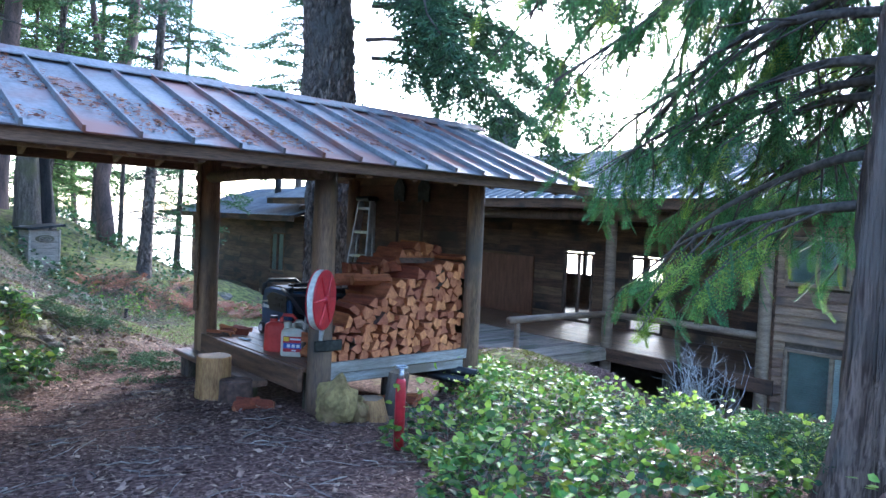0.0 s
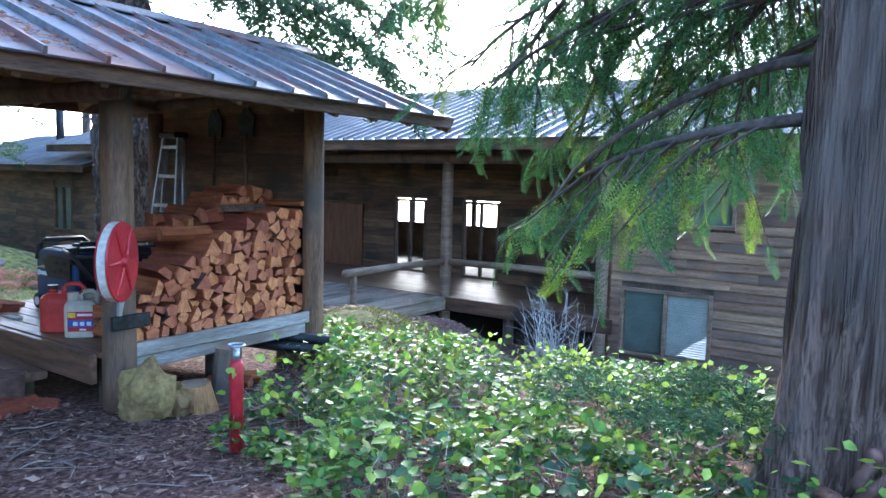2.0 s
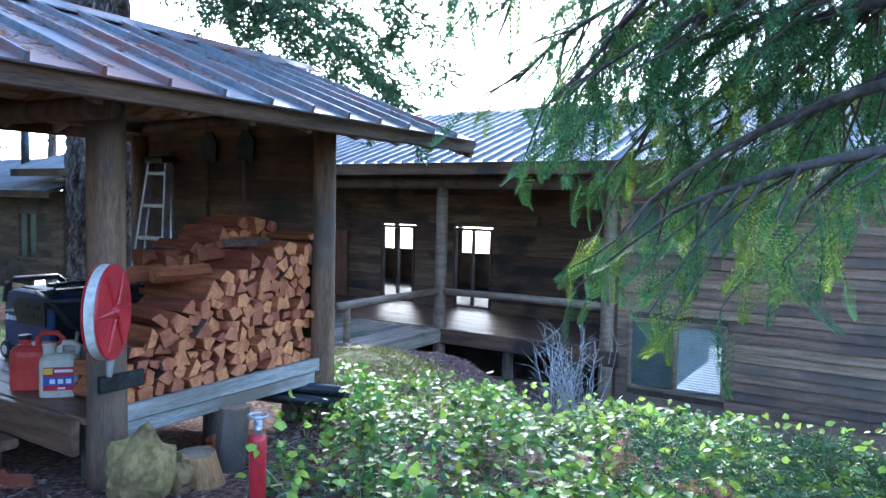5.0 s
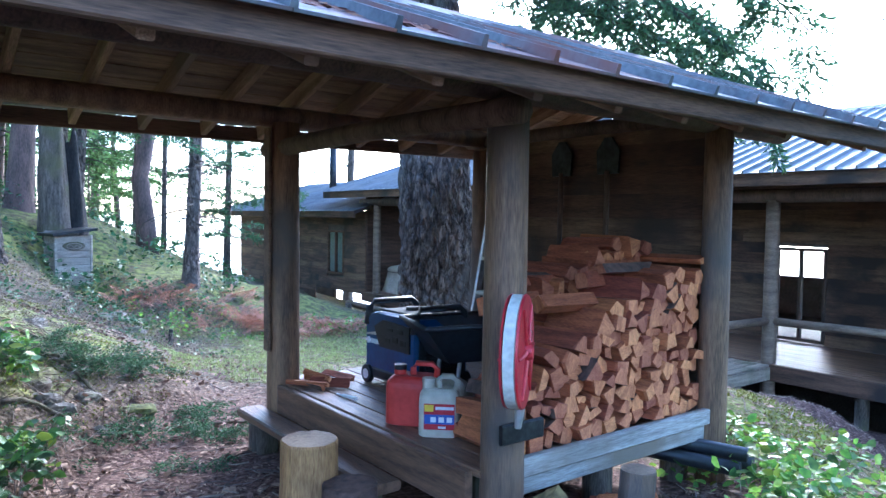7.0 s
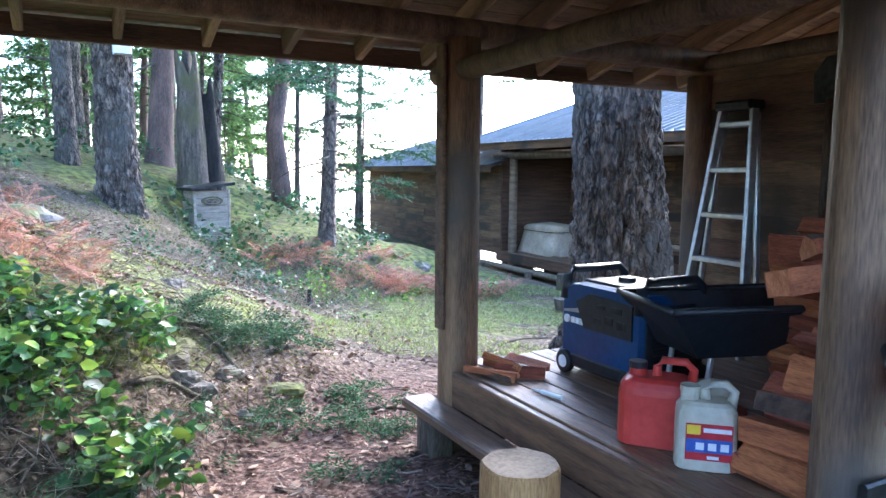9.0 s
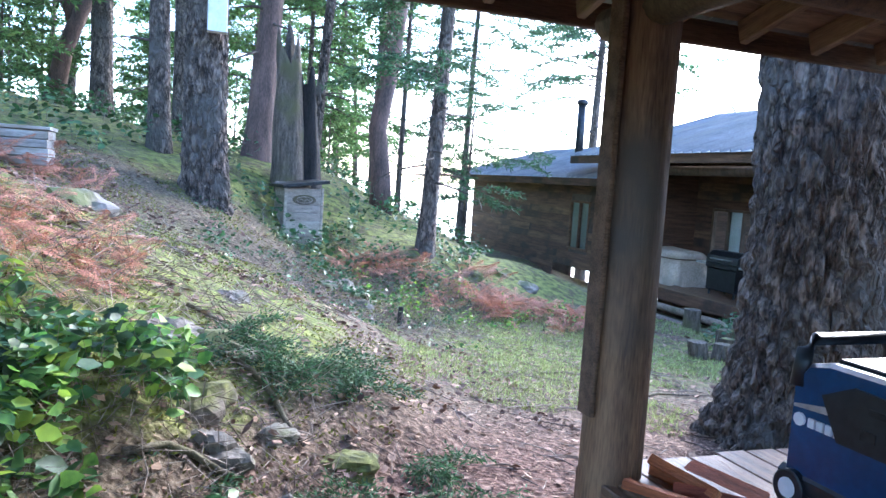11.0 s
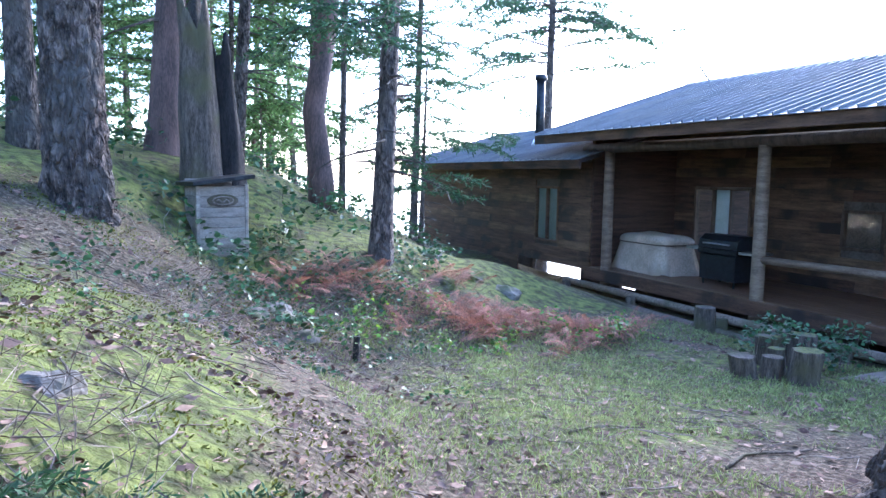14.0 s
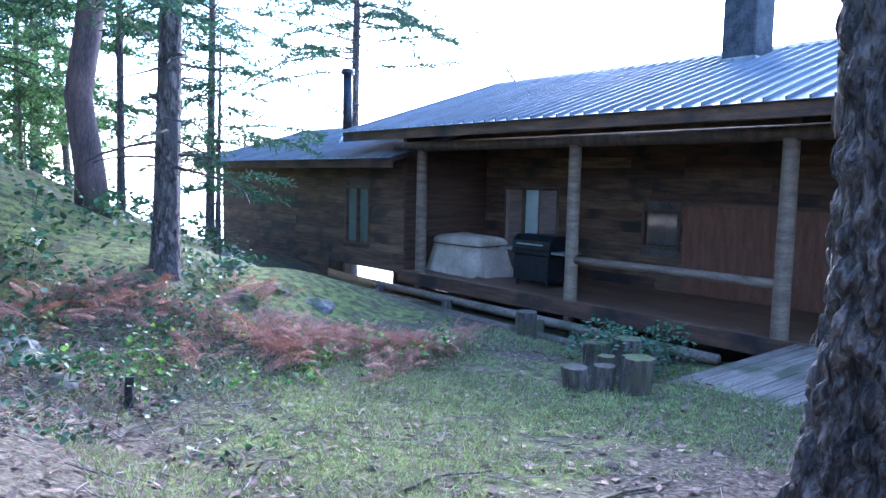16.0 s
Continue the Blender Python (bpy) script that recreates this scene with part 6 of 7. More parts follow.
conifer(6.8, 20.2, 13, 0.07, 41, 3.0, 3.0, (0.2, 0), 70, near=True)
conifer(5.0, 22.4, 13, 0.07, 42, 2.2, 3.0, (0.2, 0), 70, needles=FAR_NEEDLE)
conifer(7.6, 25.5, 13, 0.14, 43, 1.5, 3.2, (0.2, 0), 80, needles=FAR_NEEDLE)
conifer(17.4, 29.2, 17, 0.22, 44, 7.0, 4.8, (0.3, 0), 120, needles=NEEDLE, label="tall fir on the shore beyond the house")
conifer(5.50, 14.45, 11, 0.135, 15, 2.6, 2.5, (0.45, 0.0), 84, near=True, label="slender dark fir on the mossy knoll", dead=14)
conifer(8.9, 21.5, 12, 0.10, 16, 2.0, 3.1, (0.3, 0), 80, near=True, label="fir with spreading boughs behind the low wing")
conifer(7.7, 18.3, 3.6, 0.05, 18, 0.9, 1.3, (0.1, 0), 40, near=True, label="young fir in front of the low wing")
# red-barked leaning tree with a fork
mad = thing("madrona_tree", (5.38, 17.9, gz(5.38, 17.9)), "curved madrona with smooth reddish bark", "tree")
z0 = gz(5.38, 17.9)
part("trunk", MB().tube([(5.38, 17.9, z0 - 0.2), (5.36, 17.90, z0 + 0.5), (5.24, 17.90, z0 + 1.5), (5.42, 17.90, z0 + 2.6), (5.54, 18.02, z0 + 3.8), (5.89, 18.00, z0 + 5.0), (6.04, 18.10, z0 + 8)], [0.24, 0.19, 0.17, 0.17, 0.19, 0.13, 0.08], 18, 0.14, 4), RED_BARK, mad, smooth=True)
part("limb", MB().tube([(5.54, 18.02, z0 + 3.7), (5.14, 18.10, z0 + 4.6), (4.94, 18.30, z0 + 6.5)], [0.12, 0.09, 0.05], 12, 0.1, 5), RED_BARK, mad, smooth=True)
for bx0, by0, ang in ((-1.2, 24.0, -25), (-3.5, 19.9, 12)):
    zz = gz(bx0, by0)
    ob = thing("madrona_tree", (bx0, by0, zz), "leaning forked madrona with red bark", "tree", "madronas in the wood")
    part("trunk", MB().tube([(bx0, by0, zz - 0.2), (bx0 + 0.3, by0, zz + 1.4), (bx0 + 0.9, by0, zz + 3.0), (bx0 + 1.1, by0, zz + 5), (bx0 + 1.6, by0, zz + 8)], [0.24, 0.19, 0.17, 0.14, 0.08], 14, 0.12, ang), RED_BARK, ob, smooth=True)
    part("limb", MB().tube([(bx0 + 0.5, by0, zz + 2.0), (bx0 - 0.1, by0 + 0.2, zz + 3.4), (bx0 - 0.3, by0 + 0.3, zz + 6.5)], [0.15, 0.12, 0.06], 12, 0.12, ang), RED_BARK, ob, smooth=True)


def snag(x, y, h, r, mats, label, seed):
    """A broken, hollow dead trunk with a jagged top."""
    x, y = yard(x, y)
    z0 = gz(x, y)
    mb, n, k = MB(), 22, 14
    vs, fs = [], []
    for i in range(k + 1):
        for j in range(n):
            a = 2 * math.pi * j / n
            hh = h * (1 - 0.22 * abs(math.sin(a * 1.5 + seed)) - 0.12 * noise.noise(Vector((math.cos(a) * 3, math.sin(a) * 3, seed))))
            t = i / k
            rr = r * (1.25 - 0.45 * t) * (1 + 0.22 * noise.noise(Vector((math.cos(a) * 2.2, math.sin(a) * 2.2, t * 3 + seed))))
            vs.append((x + rr * math.cos(a) - 0.1 * t, y + rr * math.sin(a), z0 - 0.2 + (hh + 0.2) * t))
    for i in range(k):
        fs += [(i * n + j, i * n + (j + 1) % n, (i + 1) * n + (j + 1) % n, (i + 1) * n + j) for j in range(n)]
    vs.append((x, y, z0 + 0.55 * h))
    fs += [(k * n + j, k * n + (j + 1) % n, (k + 1) * n) for j in range(n)]
    return solo("snag", (x, y, z0), mb.add(vs, fs), mats, label, "dead tree", smooth=True)


snag(3.62, 15.6, 2.65, 0.22, OLD_WOOD, "broken grey dead trunk behind the hut", 1)
snag(3.96, 15.75, 2.15, 0.18, CHAR, "charred hollow dead trunk behind the hut", 2)

# ---------------------------------------------------------------- the wood around
rt = random.Random(77)
spots = []
while len(spots) < 46:
    x, y = rt.uniform(-17, 10.5), rt.uniform(17.5, 44)
    if x > 7.5 and y < 27 or 4.2 < x < 9.5 and y < 33:
        continue
    if any((x - a) ** 2 + (y - b) ** 2 < 2.6 for a, b in spots) or abs(x - 3.2) < 0.8 and y < 19:
        continue
    spots.append((x, y))
while len(spots) < 58:
    x, y = rt.uniform(-16, -3), rt.uniform(6, 18)
    spots.append((x, y))
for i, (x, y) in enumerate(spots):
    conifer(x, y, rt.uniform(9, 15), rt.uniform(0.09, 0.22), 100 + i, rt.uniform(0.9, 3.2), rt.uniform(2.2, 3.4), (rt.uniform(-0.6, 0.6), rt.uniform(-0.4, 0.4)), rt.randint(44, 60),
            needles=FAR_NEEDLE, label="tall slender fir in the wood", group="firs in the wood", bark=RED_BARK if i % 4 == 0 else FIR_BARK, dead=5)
# unseen firs, added behind the walker to hold back light from there
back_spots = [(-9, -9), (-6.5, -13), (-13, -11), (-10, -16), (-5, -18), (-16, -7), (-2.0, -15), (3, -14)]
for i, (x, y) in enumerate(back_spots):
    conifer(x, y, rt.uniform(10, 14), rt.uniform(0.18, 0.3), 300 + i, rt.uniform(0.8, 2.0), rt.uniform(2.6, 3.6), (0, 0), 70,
            needles=FAR_NEEDLE, label="unseen tall fir added behind the walker to block light", group="firs in the wood", dead=3)

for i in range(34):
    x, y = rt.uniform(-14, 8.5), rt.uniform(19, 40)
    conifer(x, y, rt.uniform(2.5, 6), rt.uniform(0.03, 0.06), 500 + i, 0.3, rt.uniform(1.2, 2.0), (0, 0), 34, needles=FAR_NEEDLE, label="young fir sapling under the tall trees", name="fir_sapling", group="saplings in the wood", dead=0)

# ---------------------------------------------------------------- undergrowth


def stuff(name, v, mats, label, category, per=4, faces=None):
    return tagged(new(name, quads_mesh(name, v, mats, per=per, faces=faces)), label, category, kind="stuff")


def leafy(name, x, y, low, high, size, mats, label, seed=0):
    """Salal: ovate leaves set through a low thicket on thin stems."""
    n = len(x)
    top = low + (high - low) * np.clip(0.5 + 0.5 * np.sin(x * 2.3 + seed) * np.cos(y * 2.7 + seed * 2) + 0.35 * np.sin(x * 6.1 - y * 5.3), 0, 1)
    z = height(x, y) + top * RNG.uniform(0.05, 1, n) ** 0.55
    p = np.stack([x, y, z], 1)
    d = RNG.normal(size=(n, 3)) * [1, 1, 0.35]
    up = np.array([0, 0, 1.0]) + RNG.normal(size=(n, 3)) * 0.35
    L = size * RNG.uniform(0.55, 1.25, n)
    stuff(name, ovals(p, d, L, L * 0.33, up), mats, label, "shrub", 8, OVAL_TRIS)
    m = n // 9
    k = RNG.choice(n, m, replace=False)
    q = p[k]
    base = np.stack([q[:, 0] + RNG.normal(size=m) * 0.06, q[:, 1] + RNG.normal(size=m) * 0.06, height(q[:, 0], q[:, 1])], 1)
    s = unit(RNG.normal(size=(m, 3)) * [1, 1, 0]) * 0.0025
    stuff(name + "_stems", np.stack([base - s, base + s, q + s * 0.5, q - s * 0.5], 1), TWIG, "thin brown stems of the undergrowth", "stems")


def scatter(n, x0, x1, y0, y1, keep):
    x, y = RNG.uniform(x0, x1, n), RNG.uniform(y0, y1, n)
    k = keep(x, y)
    return x[k], y[k]


def right_bed(x, y):
    edge = np.interp(y, [-3, 0, 1.5, 2.6, 3.5, 4.4, 5.0], [2.9, 2.75, 2.6, 2.85, 3.45, 4.2, 5.4]) + 0.2 * np.sin(y * 5)
    return (x > edge) & (y < 4.1 + 0.25 * np.sin(x * 2) - 0.25 * np.clip(x - 7.5, 0, 4)) & ((x - CX) ** 2 + (y - CY) ** 2 > 0.28)


x, y = scatter(36000, 2.4, 6.6, -2.2, 4.8, lambda x, y: right_bed(x, y) & (np.sin(x * 5.3 + 1) * np.cos(y * 6.1) + 0.5 * np.sin(11 * x - 9 * y) > -0.25))
leafy("salal_thicket", x, y, 0.06, 0.44, 0.062, LEAF, "glossy green salal thicket", 0)
x, y = scatter(9000, 6.6, 11.0, -2.2, 4.6, right_bed)
leafy("salal_thicket", x, y, 0.15, 0.45, 0.085, LEAF, "green salal on the slope by the house", 1.3)
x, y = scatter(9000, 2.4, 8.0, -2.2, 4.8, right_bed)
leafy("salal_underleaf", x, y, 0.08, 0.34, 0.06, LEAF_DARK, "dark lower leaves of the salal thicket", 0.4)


def left_bed(x, y):
    d = bank_foot(y) - x
    return (d > np.where(y < 7.3, 0.12, 0.55) - 0.22 * np.sin(y * 4)) & (d < 3.2) & (np.sin(x * 3.1 + 1) * np.cos(y * 2.9) + 0.5 * np.sin(x * 7 + y * 5) > -0.25)


x, y = scatter(11500, -1.6, 2.3, 4.4, 7.8, left_bed)
leafy("salal_thicket", x, y, 0.10, 0.46, 0.072, LEAF, "bright green salal on the bank", 2)
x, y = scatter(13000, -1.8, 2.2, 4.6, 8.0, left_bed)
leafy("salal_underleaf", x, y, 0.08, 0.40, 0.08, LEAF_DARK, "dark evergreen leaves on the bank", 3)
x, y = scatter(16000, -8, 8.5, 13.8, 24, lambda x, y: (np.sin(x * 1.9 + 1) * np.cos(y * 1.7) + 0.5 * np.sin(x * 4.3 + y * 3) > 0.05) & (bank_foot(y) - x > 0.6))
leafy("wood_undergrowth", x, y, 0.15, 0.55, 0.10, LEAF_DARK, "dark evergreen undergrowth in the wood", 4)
x, y = scatter(5000, 3.0, 7.4, 12.6, 15.8, lambda x, y: (np.sin(x * 2.9) * np.cos(y * 3.1) > 0.0) & (bank_foot(y) - x > -0.2))
leafy("low_salal", x, y, 0.05, 0.28, 0.06, LEAF_DARK, "low evergreen leaves about the hut", 5)
x, y = scatter(900, 8.2, 9.4, 11.2, 12.4, lambda x, y: (x - 8.8) ** 2 + (y - 11.8) ** 2 < 0.4)
leafy("small_bush", x, y, 0.2, 0.5, 0.06, LEAF_DARK, "small dark bush beside the edging stumps", 6)
x, y = scatter(700, 4.9, 5.8, 4.0, 5.0, lambda x, y: x > 0)
leafy("salal_sprigs", x, y, 0.1, 0.35, 0.07, LEAF, "green sprigs at the foot of the shed post", 7)

x, y = scatter(2200, 0.6, 2.0, 6.9, 8.2, lambda x, y: (np.sin(x * 5) * np.cos(y * 4.4) > -0.2) & (bank_foot(y) - x > 1.0))
leafy("salal_sprigs", x, y, 0.06, 0.34, 0.07, LEAF, "bright salal sprigs on the rocky bank", 8)
x, y = scatter(5200, 2.0, 7.6, 11.2, 14.6, lambda x, y: (np.sin(x * 3.3 + 2) * np.cos(y * 3.7) + 0.4 * np.sin(9 * x) > 0.15) & (bank_foot(y) - x > -0.6))
leafy("low_sprigs", x, y, 0.04, 0.22, 0.045, LEAF_DARK, "low evergreen sprigs along the foot of the bank", 9)
# ferns and fallen boughs
BRACKEN = frond_shape(12, 5, 0.45, 1.0, 0.40, 0.04, 62)


def fern_patch(name, cx, cy, rx, ry, n, size, mats, label, rise=1.3):
    cx, cy = yard(cx, cy)
    a = RNG.uniform(0, 2 * np.pi, n)
    q = np.sqrt(RNG.random(n))
    x, y = cx + rx * q * np.cos(a), cy + ry * q * np.sin(a)
    p = np.stack([x, y, height(x, y) + RNG.uniform(0.02, 0.16, n)], 1)
    b = RNG.uniform(0, 2 * np.pi, n)
    f = np.stack([np.cos(b), np.sin(b), RNG.uniform(0.2, rise, n)], 1)
    upv = np.stack([0.4 * RNG.normal(size=n), 0.4 * RNG.normal(size=n), 1 + 0 * b], 1)
    stuff(name, set_out(BRACKEN, p, f, upv, size * RNG.uniform(0.6, 1.2, n)), mats, label, "fern")


fern_patch("dead_bracken", 1.15, 8.9, 0.55, 0.8, 190, 0.24, FERN_BROWN, "reddish dead bracken on the bank")
fern_patch("dead_bracken", 0.6, 12.0, 0.7, 0.6, 120, 0.26, FERN_BROWN, "reddish dead bracken on the bank")
for cx, cy, rx, n in ((4.5, 13.75, 0.35, 34), (5.05, 13.8, 0.3, 26), (5.6, 13.5, 0.28, 20), (6.15, 13.2, 0.34, 44), (6.65, 13.0, 0.4, 56), (6.0, 12.75, 0.24, 22), (7.35, 12.65, 0.36, 50), (7.0, 12.5, 0.22, 18), (6.3, 14.1, 0.3, 20), (7.9, 12.9, 0.26, 20), (4.0, 13.3, 0.25, 14), (5.2, 12.9, 0.2, 10), (6.55, 11.9, 0.12, 6)):
    fern_patch("dead_bracken", cx, cy, rx * 1.15, rx * 0.85, int(n * 1.6), 0.28, FERN_BROWN, "clump of reddish dead bracken along the grass edge", 1.5)
x, y = scatter(2600, 3.9, 8.0, 12.6, 14.2, lambda x, y: np.sin(x * 4.1 + 1) * np.cos(y * 4.7) + 0.5 * np.sin(9 * x - 4 * y) > 0.2)
leafy("bracken_sprigs", x, y, 0.06, 0.32, 0.055, LEAF, "green sprigs growing among the dead bracken", 11)
fern_patch("dead_bracken", 4.3, 2.2, 0.8, 0.6, 26, 0.32, FERN_BROWN, "brown bracken among the salal", 1.2)
fern_patch("dead_bracken", 7.2, 2.4, 0.9, 0.5, 30, 0.36, FERN_BROWN, "brown bracken among the salal", 1.2)
fern_patch("sword_fern", 1.35, 6.35, 0.35, 0.35, 30, 0.3, FERN_GREEN, "green fern fronds low on the bank")
rn = random.Random(31)
for cx, cy, rx, ry, n in ((2.36, 8.46, 0.30, 0.16, 40), (2.78, 8.62, 0.24, 0.10, 20), (2.61, 7.52, 0.10, 0.08, 10), (3.16, 8.02, 0.12, 0.08, 8), (3.06, 7.34, 0.16, 0.08, 10), (2.75, 6.75, 0.08, 0.08, 5), (2.0, 7.3, 0.2, 0.2, 10), (4.4, 1.6, 0.7, 0.6, 40)):
    got = []
    for i in range(n):
        a, q = rn.uniform(0, 6.28), math.sqrt(rn.random())
        x, y = cx + rx * q * math.cos(a), cy + ry * q * math.sin(a)
        p = Vector((x, y, gz(x, y) + rn.uniform(0.01, 0.09) + (0.35 if cy < 5 else 0)))
        b, l = rn.uniform(0, 6.28), rn.uniform(0.10, 0.24)
        e = Vector((math.cos(b), math.sin(b), rn.uniform(-0.1, 0.5)))
        got.append(needle_branch([p, p + e * l * 0.5, p + e * l + Vector((0, 0, -0.03))], rn, 0.15, 0.036, 0.0042, 0.024, 11).reshape(-1, 3))
    stuff("fallen_fir_boughs", np.concatenate(got), NEEDLE, "fallen dark green fir boughs on the ground", "boughs")

# grass and moss tufts
def lawn(x, y):
    d = bank_foot(y) - x
    return (d < 0.6) & (x < 9.8) & (y > 9.2 + 0.35 * np.sin(2.1 * x) + 0.2 * np.sin(7 * x)) & (np.sin(x * 1.7 + 0.5) * np.cos(y * 1.3) + 0.4 * np.sin(x * 5 + y * 4) > -0.55) & ~((x > 3.0) & (x < 5.3) & (y < 8.4))


x, y = scatter(60000, 2.6, 9.6, 8.6, 14.2, lawn)
n = len(x)
d = np.stack([RNG.normal(size=n) * 0.6, RNG.normal(size=n) * 0.6, RNG.uniform(0.3, 1, n)], 1)
stuff("grass", blades(np.stack([x, y, height(x, y) - 0.005], 1), d, RNG.uniform(0.025, 0.085, n), 0.0035), GRASS, "short pale green grass in the clearing", "grass")
x, y = scatter(60000, -2, 5, 7.0, 14, lambda x, y: (bank_foot(y) - x > 0.4) & (np.sin(x * 2.2) * np.cos(y * 1.9 + 1) + 0.5 * np.sin(4 * x + 5 * y) > -0.2))
n = len(x)
d = np.stack([RNG.normal(size=n) * 0.8, RNG.normal(size=n) * 0.8, RNG.uniform(0.3, 1, n)], 1)
stuff("moss", blades(np.stack([x, y, height(x, y) - 0.005], 1), d, RNG.uniform(0.012, 0.04, n), 0.006), mat("yellow_moss", (0.075, 0.085, 0.012), (0.25, 0.255, 0.045), 4, 0.9, 0.0, vary=0.4, island=True, trans=0.2), "yellow-green moss cushions on the bank", "moss")

# needles, cones, leaves and twigs on the ground
x, y = scatter(150000, -1.5, 9.5, -2.0, 14.5, lambda x, y: (RNG.random(len(x)) < np.where(y < 9, 1, 0.6)) & ~((x > 3.3) & (x < 5.25) & (y > 4.7) & (y < 7.0)))
n = len(x)
d = RNG.normal(size=(n, 3)) * [1, 1, 0.15]
up1 = np.tile([0, 0, 1.0], (n, 1))
big = RNG.random(n)
L = np.where(big > 0.94, RNG.uniform(0.05, 0.10, n), RNG.uniform(0.015, 0.06, n))
W = np.where(big > 0.94, L * 0.26, np.where(big > 0.3, 0.003, 0.007))
stuff("leaf_litter", blades(np.stack([x, y, height(x, y) + 0.006 + 0.012 * RNG.random(n)], 1), d, L, W, up1), LITTER, "dry brown leaves, needles and cones on the ground", "litter")
tw = MB()
rg = random.Random(8)
for i in range(1900):
    x, y = rg.uniform(-1, 6.5), rg.uniform(0, 13)
    if 3.2 < x < 5.4 and 4.6 < y < 7.1:
        continue
    a, l = rg.uniform(0, 6.28), rg.uniform(0.08, 0.45)
    pts = []
    for k in range(4):
        px, py = x + math.cos(a + 0.25 * k * rg.uniform(-1, 1)) * l * k / 3, y + math.sin(a) * l * k / 3
        pts.append((px, py, gz(px, py) + 0.008 + rg.uniform(0, 0.02)))
    r = rg.uniform(0.0018, 0.005)
    tw.tube(pts, [r, r, r * 0.8, r * 0.5], 5, cap=False)
tagged(part("twigs", tw, TWIG), "thin grey twigs strewn over the ground", "twigs", kind="stuff")
for i, (x, y, a, l, r) in enumerate(((2.0, 8.5, -0.7, 0.75, 0.016), (1.95, 8.9, -0.4, 0.6, 0.012), (2.75, 7.5, 0.9, 0.5, 0.012), (1.75, 7.45, 0.5, 0.45, 0.016), (5.5, 9.6, 0.3, 0.8, 0.01), (6.4, 9.2, -0.5, 0.7, 0.01), (3.1, 7.7, -0.4, 0.55, 0.013), (5.0, 10.4, 0.15, 0.6, 0.009))):
    pts = [(x + math.cos(a + 0.2 * math.sin(k)) * l * k / 5, y + math.sin(a + 0.2 * math.sin(k)) * l * k / 5) for k in range(6)]
    solo("fallen_stick", (x, y, gz(x, y)), MB().tube([(px, py, gz(px, py) + r + 0.004) for px, py in pts], [r, r, r * 0.95, r * 0.9, r * 0.8, r * 0.6], 8, 0.15, i), OLD_WOOD, "bare grey stick lying on the ground", "stick", "fallen sticks", smooth=True)
# tangle of fine dead stems on the bank and the mound's moss
def tangle(name, n, x0, x1, y0, y1, keep, tall, mats, label):
    x, y = scatter(n, x0, x1, y0, y1, keep)
    m = len(x)
    d = np.stack([RNG.normal(size=m), RNG.normal(size=m), RNG.uniform(-0.1, 0.9, m)], 1)
    stuff(name, blades(np.stack([x, y, height(x, y) + RNG.uniform(0, tall, m)], 1), d, RNG.uniform(0.08, 0.32, m), 0.0022), mats, label, "stems")


tangle("dead_stems", 7000, -0.6, 2.6, 4.8, 9.6, lambda x, y: bank_foot(y) - x > 0.1, 0.16, TWIG, "tangle of thin dead stems on the bank")
tangle("dead_stems", 4500, 2.6, 7.6, 11.4, 14.6, lambda x, y: bank_foot(y) - x > -1.0, 0.07, TWIG, "dry stems among the bracken and moss")
tangle("dead_stems", 3500, 2.6, 7.5, -1.0, 4.4, right_bed, 0.3, TWIG, "thin dead stems among the salal")
x, y = scatter(16000, 5.3, 8.2, 4.4, 6.6, lambda x, y: np.sin(x * 4.2) * np.cos(y * 3.9 + 1) + 0.5 * np.sin(7 * x + 6 * y) > -0.5)
n = len(x)
stuff("moss", blades(np.stack([x, y, height(x, y) - 0.005], 1), np.stack([RNG.normal(size=n) * 0.8, RNG.normal(size=n) * 0.8, RNG.uniform(0.3, 1, n)], 1), RNG.uniform(0.015, 0.05, n), 0.006), bpy.data.materials["yellow_moss"], "bright moss and fine grass on the mound", "moss")
# bare lichened shrub by the bridge
bare = MB()
for i in range(34):
    p = Vector((8.6 + rg.gauss(0, 0.08), 4.15 + rg.gauss(0, 0.08), gz(8.6, 4.15)))
    d = Vector((rg.gauss(0, 0.22), rg.gauss(0, 0.22), 1)).normalized()
    l = rg.uniform(0.6, 1.45)
    pts = [p, p + d * l * 0.35 + Vector((rg.gauss(0, 0.05), rg.gauss(0, 0.05), 0)), p + d * l * 0.7 + Vector((rg.gauss(0, 0.08), rg.gauss(0, 0.08), 0)), p + d * l]
    bare.tube(pts, [0.007, 0.005, 0.004, 0.002], 4, cap=False)
    for j in range(9):
        q = pts[0].lerp(pts[3], rg.uniform(0.35, 1))
        e = (d + Vector((rg.gauss(0, 0.9), rg.gauss(0, 0.9), rg.gauss(0, 0.4)))).normalized()
        w = q + e * rg.uniform(0.06, 0.25)
        bare.tube([q, w], [0.0035, 0.0015], 4, cap=False)
        bare.tube([w, w + (e + Vector((rg.gauss(0, 0.7), rg.gauss(0, 0.7), 0.3))) * 0.07], [0.002, 0.001], 3, cap=False)
solo("bare_shrub", (8.6, 4.15, gz(8.6, 4.15)), bare, mat("lichen_twigs", (0.3, 0.28, 0.26), (0.6, 0.57, 0.54), 9, 0.9, 0.0), "bare shrub of pale lichen-covered twigs", "shrub")
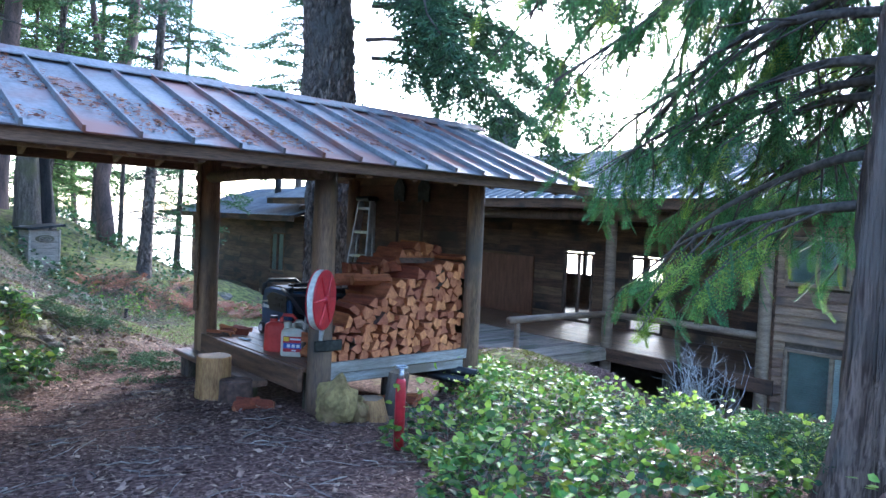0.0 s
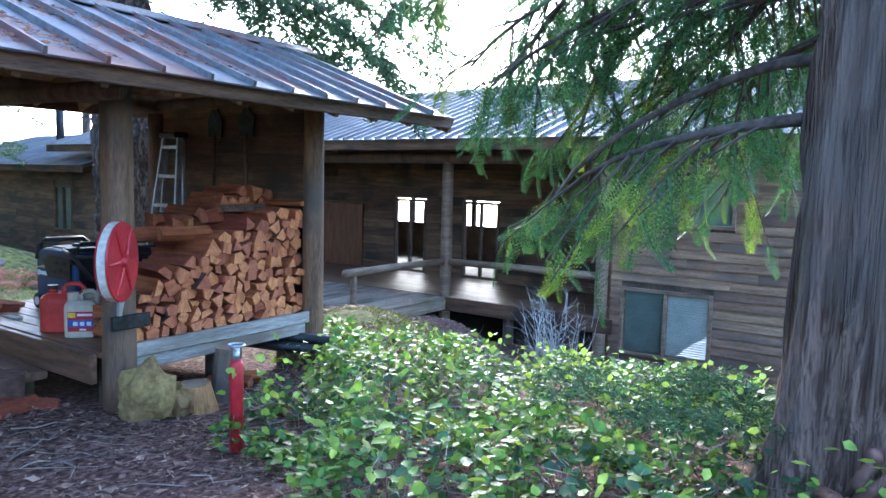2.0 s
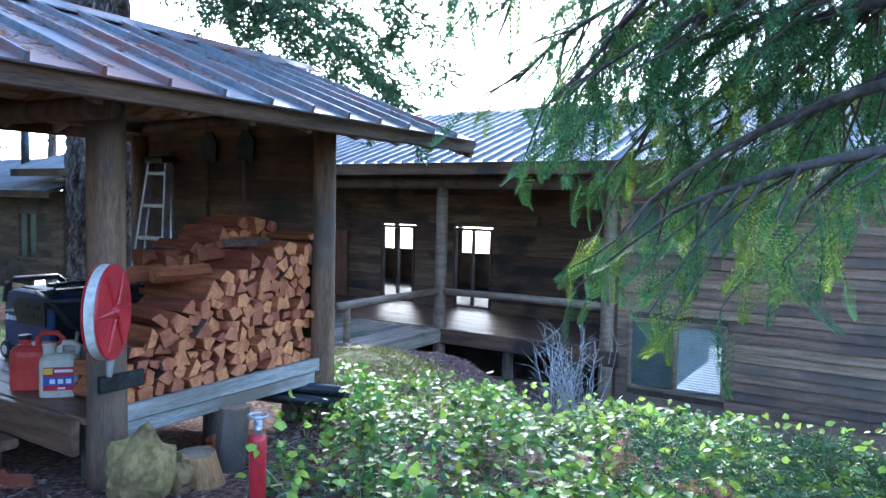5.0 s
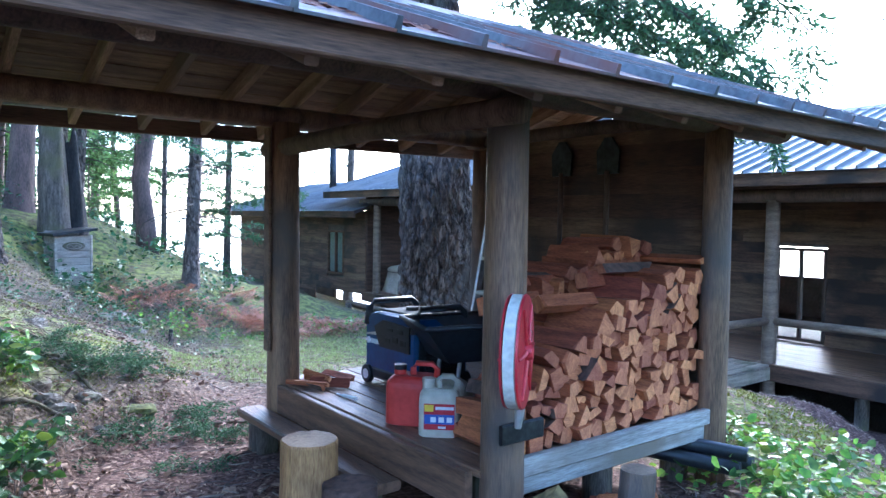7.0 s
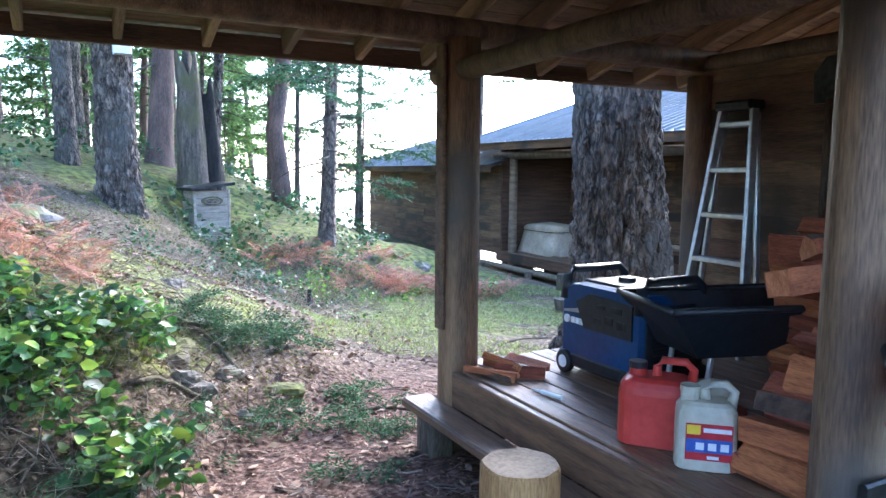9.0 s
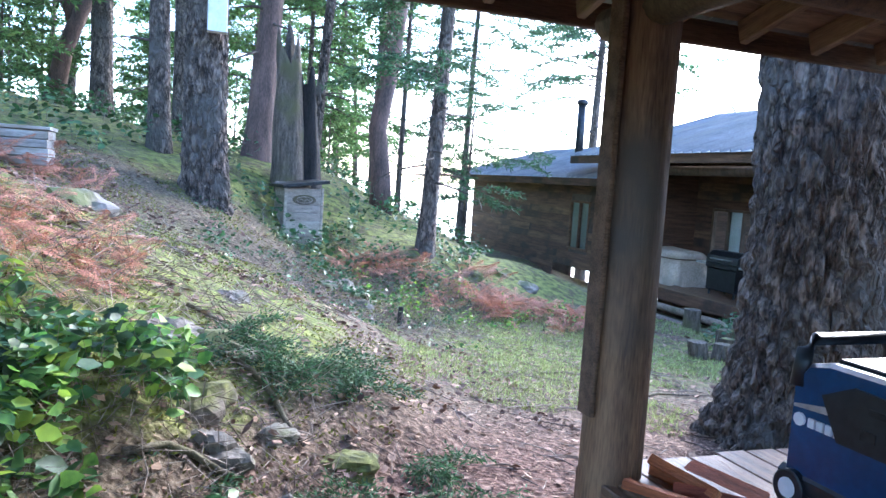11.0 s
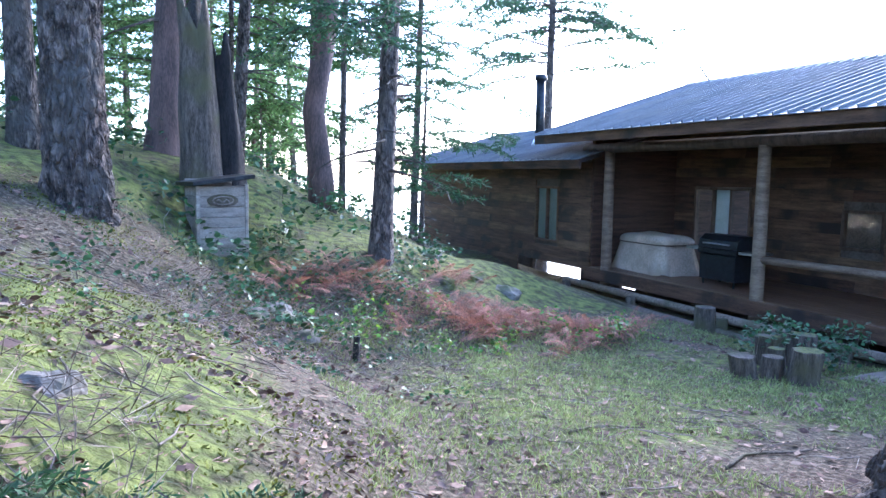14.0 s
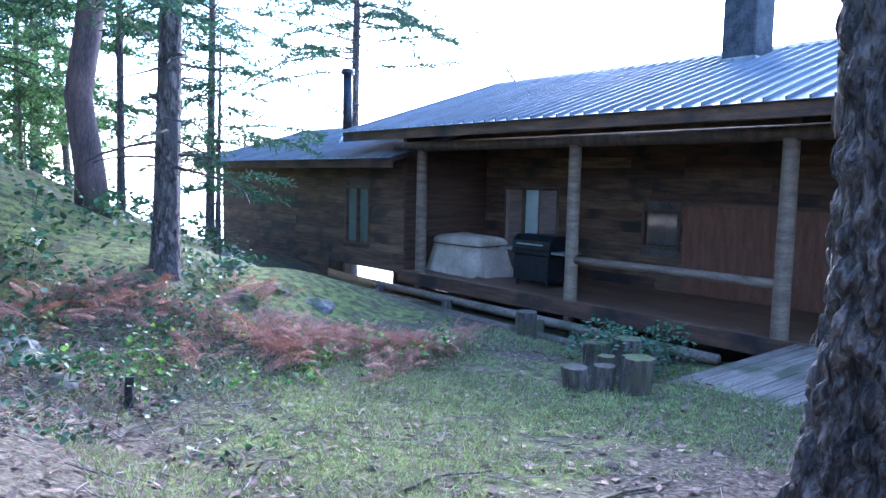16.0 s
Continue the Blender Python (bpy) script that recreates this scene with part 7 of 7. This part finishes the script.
# needle litter lying on the shed roof
n = 16000
x, t = RNG.uniform(RX0, 5.2, n), RNG.uniform(0.05, 1, n)
k = (np.sin(x * 2.1) * np.cos(t * 5 + x) + 0.6 * np.sin(x * 6.3 + t * 9) + 0.9 - 0.28 * x) > 0.25
x, t = x[k], t[k]
n = len(x)
p = np.stack([x, EAVE_S + (RIDGE_Y - EAVE_S) * t, EAVE_Z + (RIDGE_Z - EAVE_Z) * t + 0.0], 1)
d = np.stack([RNG.normal(size=n), RNG.normal(size=n), 0 * x], 1)
d[:, 2] = d[:, 1] * (RIDGE_Z - EAVE_Z) / (RIDGE_Y - EAVE_S)
stuff("roof_litter", blades(p, d, RNG.uniform(0.02, 0.07, n), np.where(RNG.random(n) > 0.7, 0.012, 0.004), np.tile([0, -0.37, 0.93], (n, 1))), mat("rusty_needles", (0.14, 0.055, 0.035), (0.34, 0.15, 0.09), 5, 0.9, 0.0, vary=0.5, island=True), "reddish fir needles lying on the shed roof", "litter")
# lush wayside leaves standing over the path and loose broad leaves
x, y = scatter(1500, 2.6, 6.0, -2.0, 4.4, right_bed)
n = len(x)
z = height(x, y) + RNG.uniform(0.2, 0.47, n)
L = RNG.uniform(0.035, 0.07, n)
stuff("salal_tips", ovals(np.stack([x, y, z], 1), RNG.normal(size=(n, 3)) * [1, 1, 0.5], L, L * 0.34, np.array([0, 0, 1.0]) + RNG.normal(size=(n, 3)) * 0.5), mat("young_salal_leaf", (0.22, 0.34, 0.04), (0.42, 0.56, 0.10), 6, 0.4, 0.1, vary=0.3, island=True, trans=0.45), "bright yellow-green young salal leaves", "shrub", 8, OVAL_TRIS)

x, y = scatter(5200, 0.6, 4.6, 5.6, 13.0, lambda x, y: (np.sin(2.7 * x + 1) * np.cos(2.3 * y) + 0.5 * np.sin(6 * x + 5 * y) > -0.15) & ~((x > 3.0) & (y < 7.1)))
n = len(x)
L = RNG.uniform(0.025, 0.06, n)
stuff("fallen_leaves", ovals(np.stack([x, y, height(x, y) + 0.012 + 0.02 * RNG.random(n)], 1), RNG.normal(size=(n, 3)) * [1, 1, 0.3], L, L * 0.3, np.array([0, 0, 1.0]) + RNG.normal(size=(n, 3)) * 0.6), LITTER, "curled dead leaves on the bank and path", "litter", 8, OVAL_TRIS)
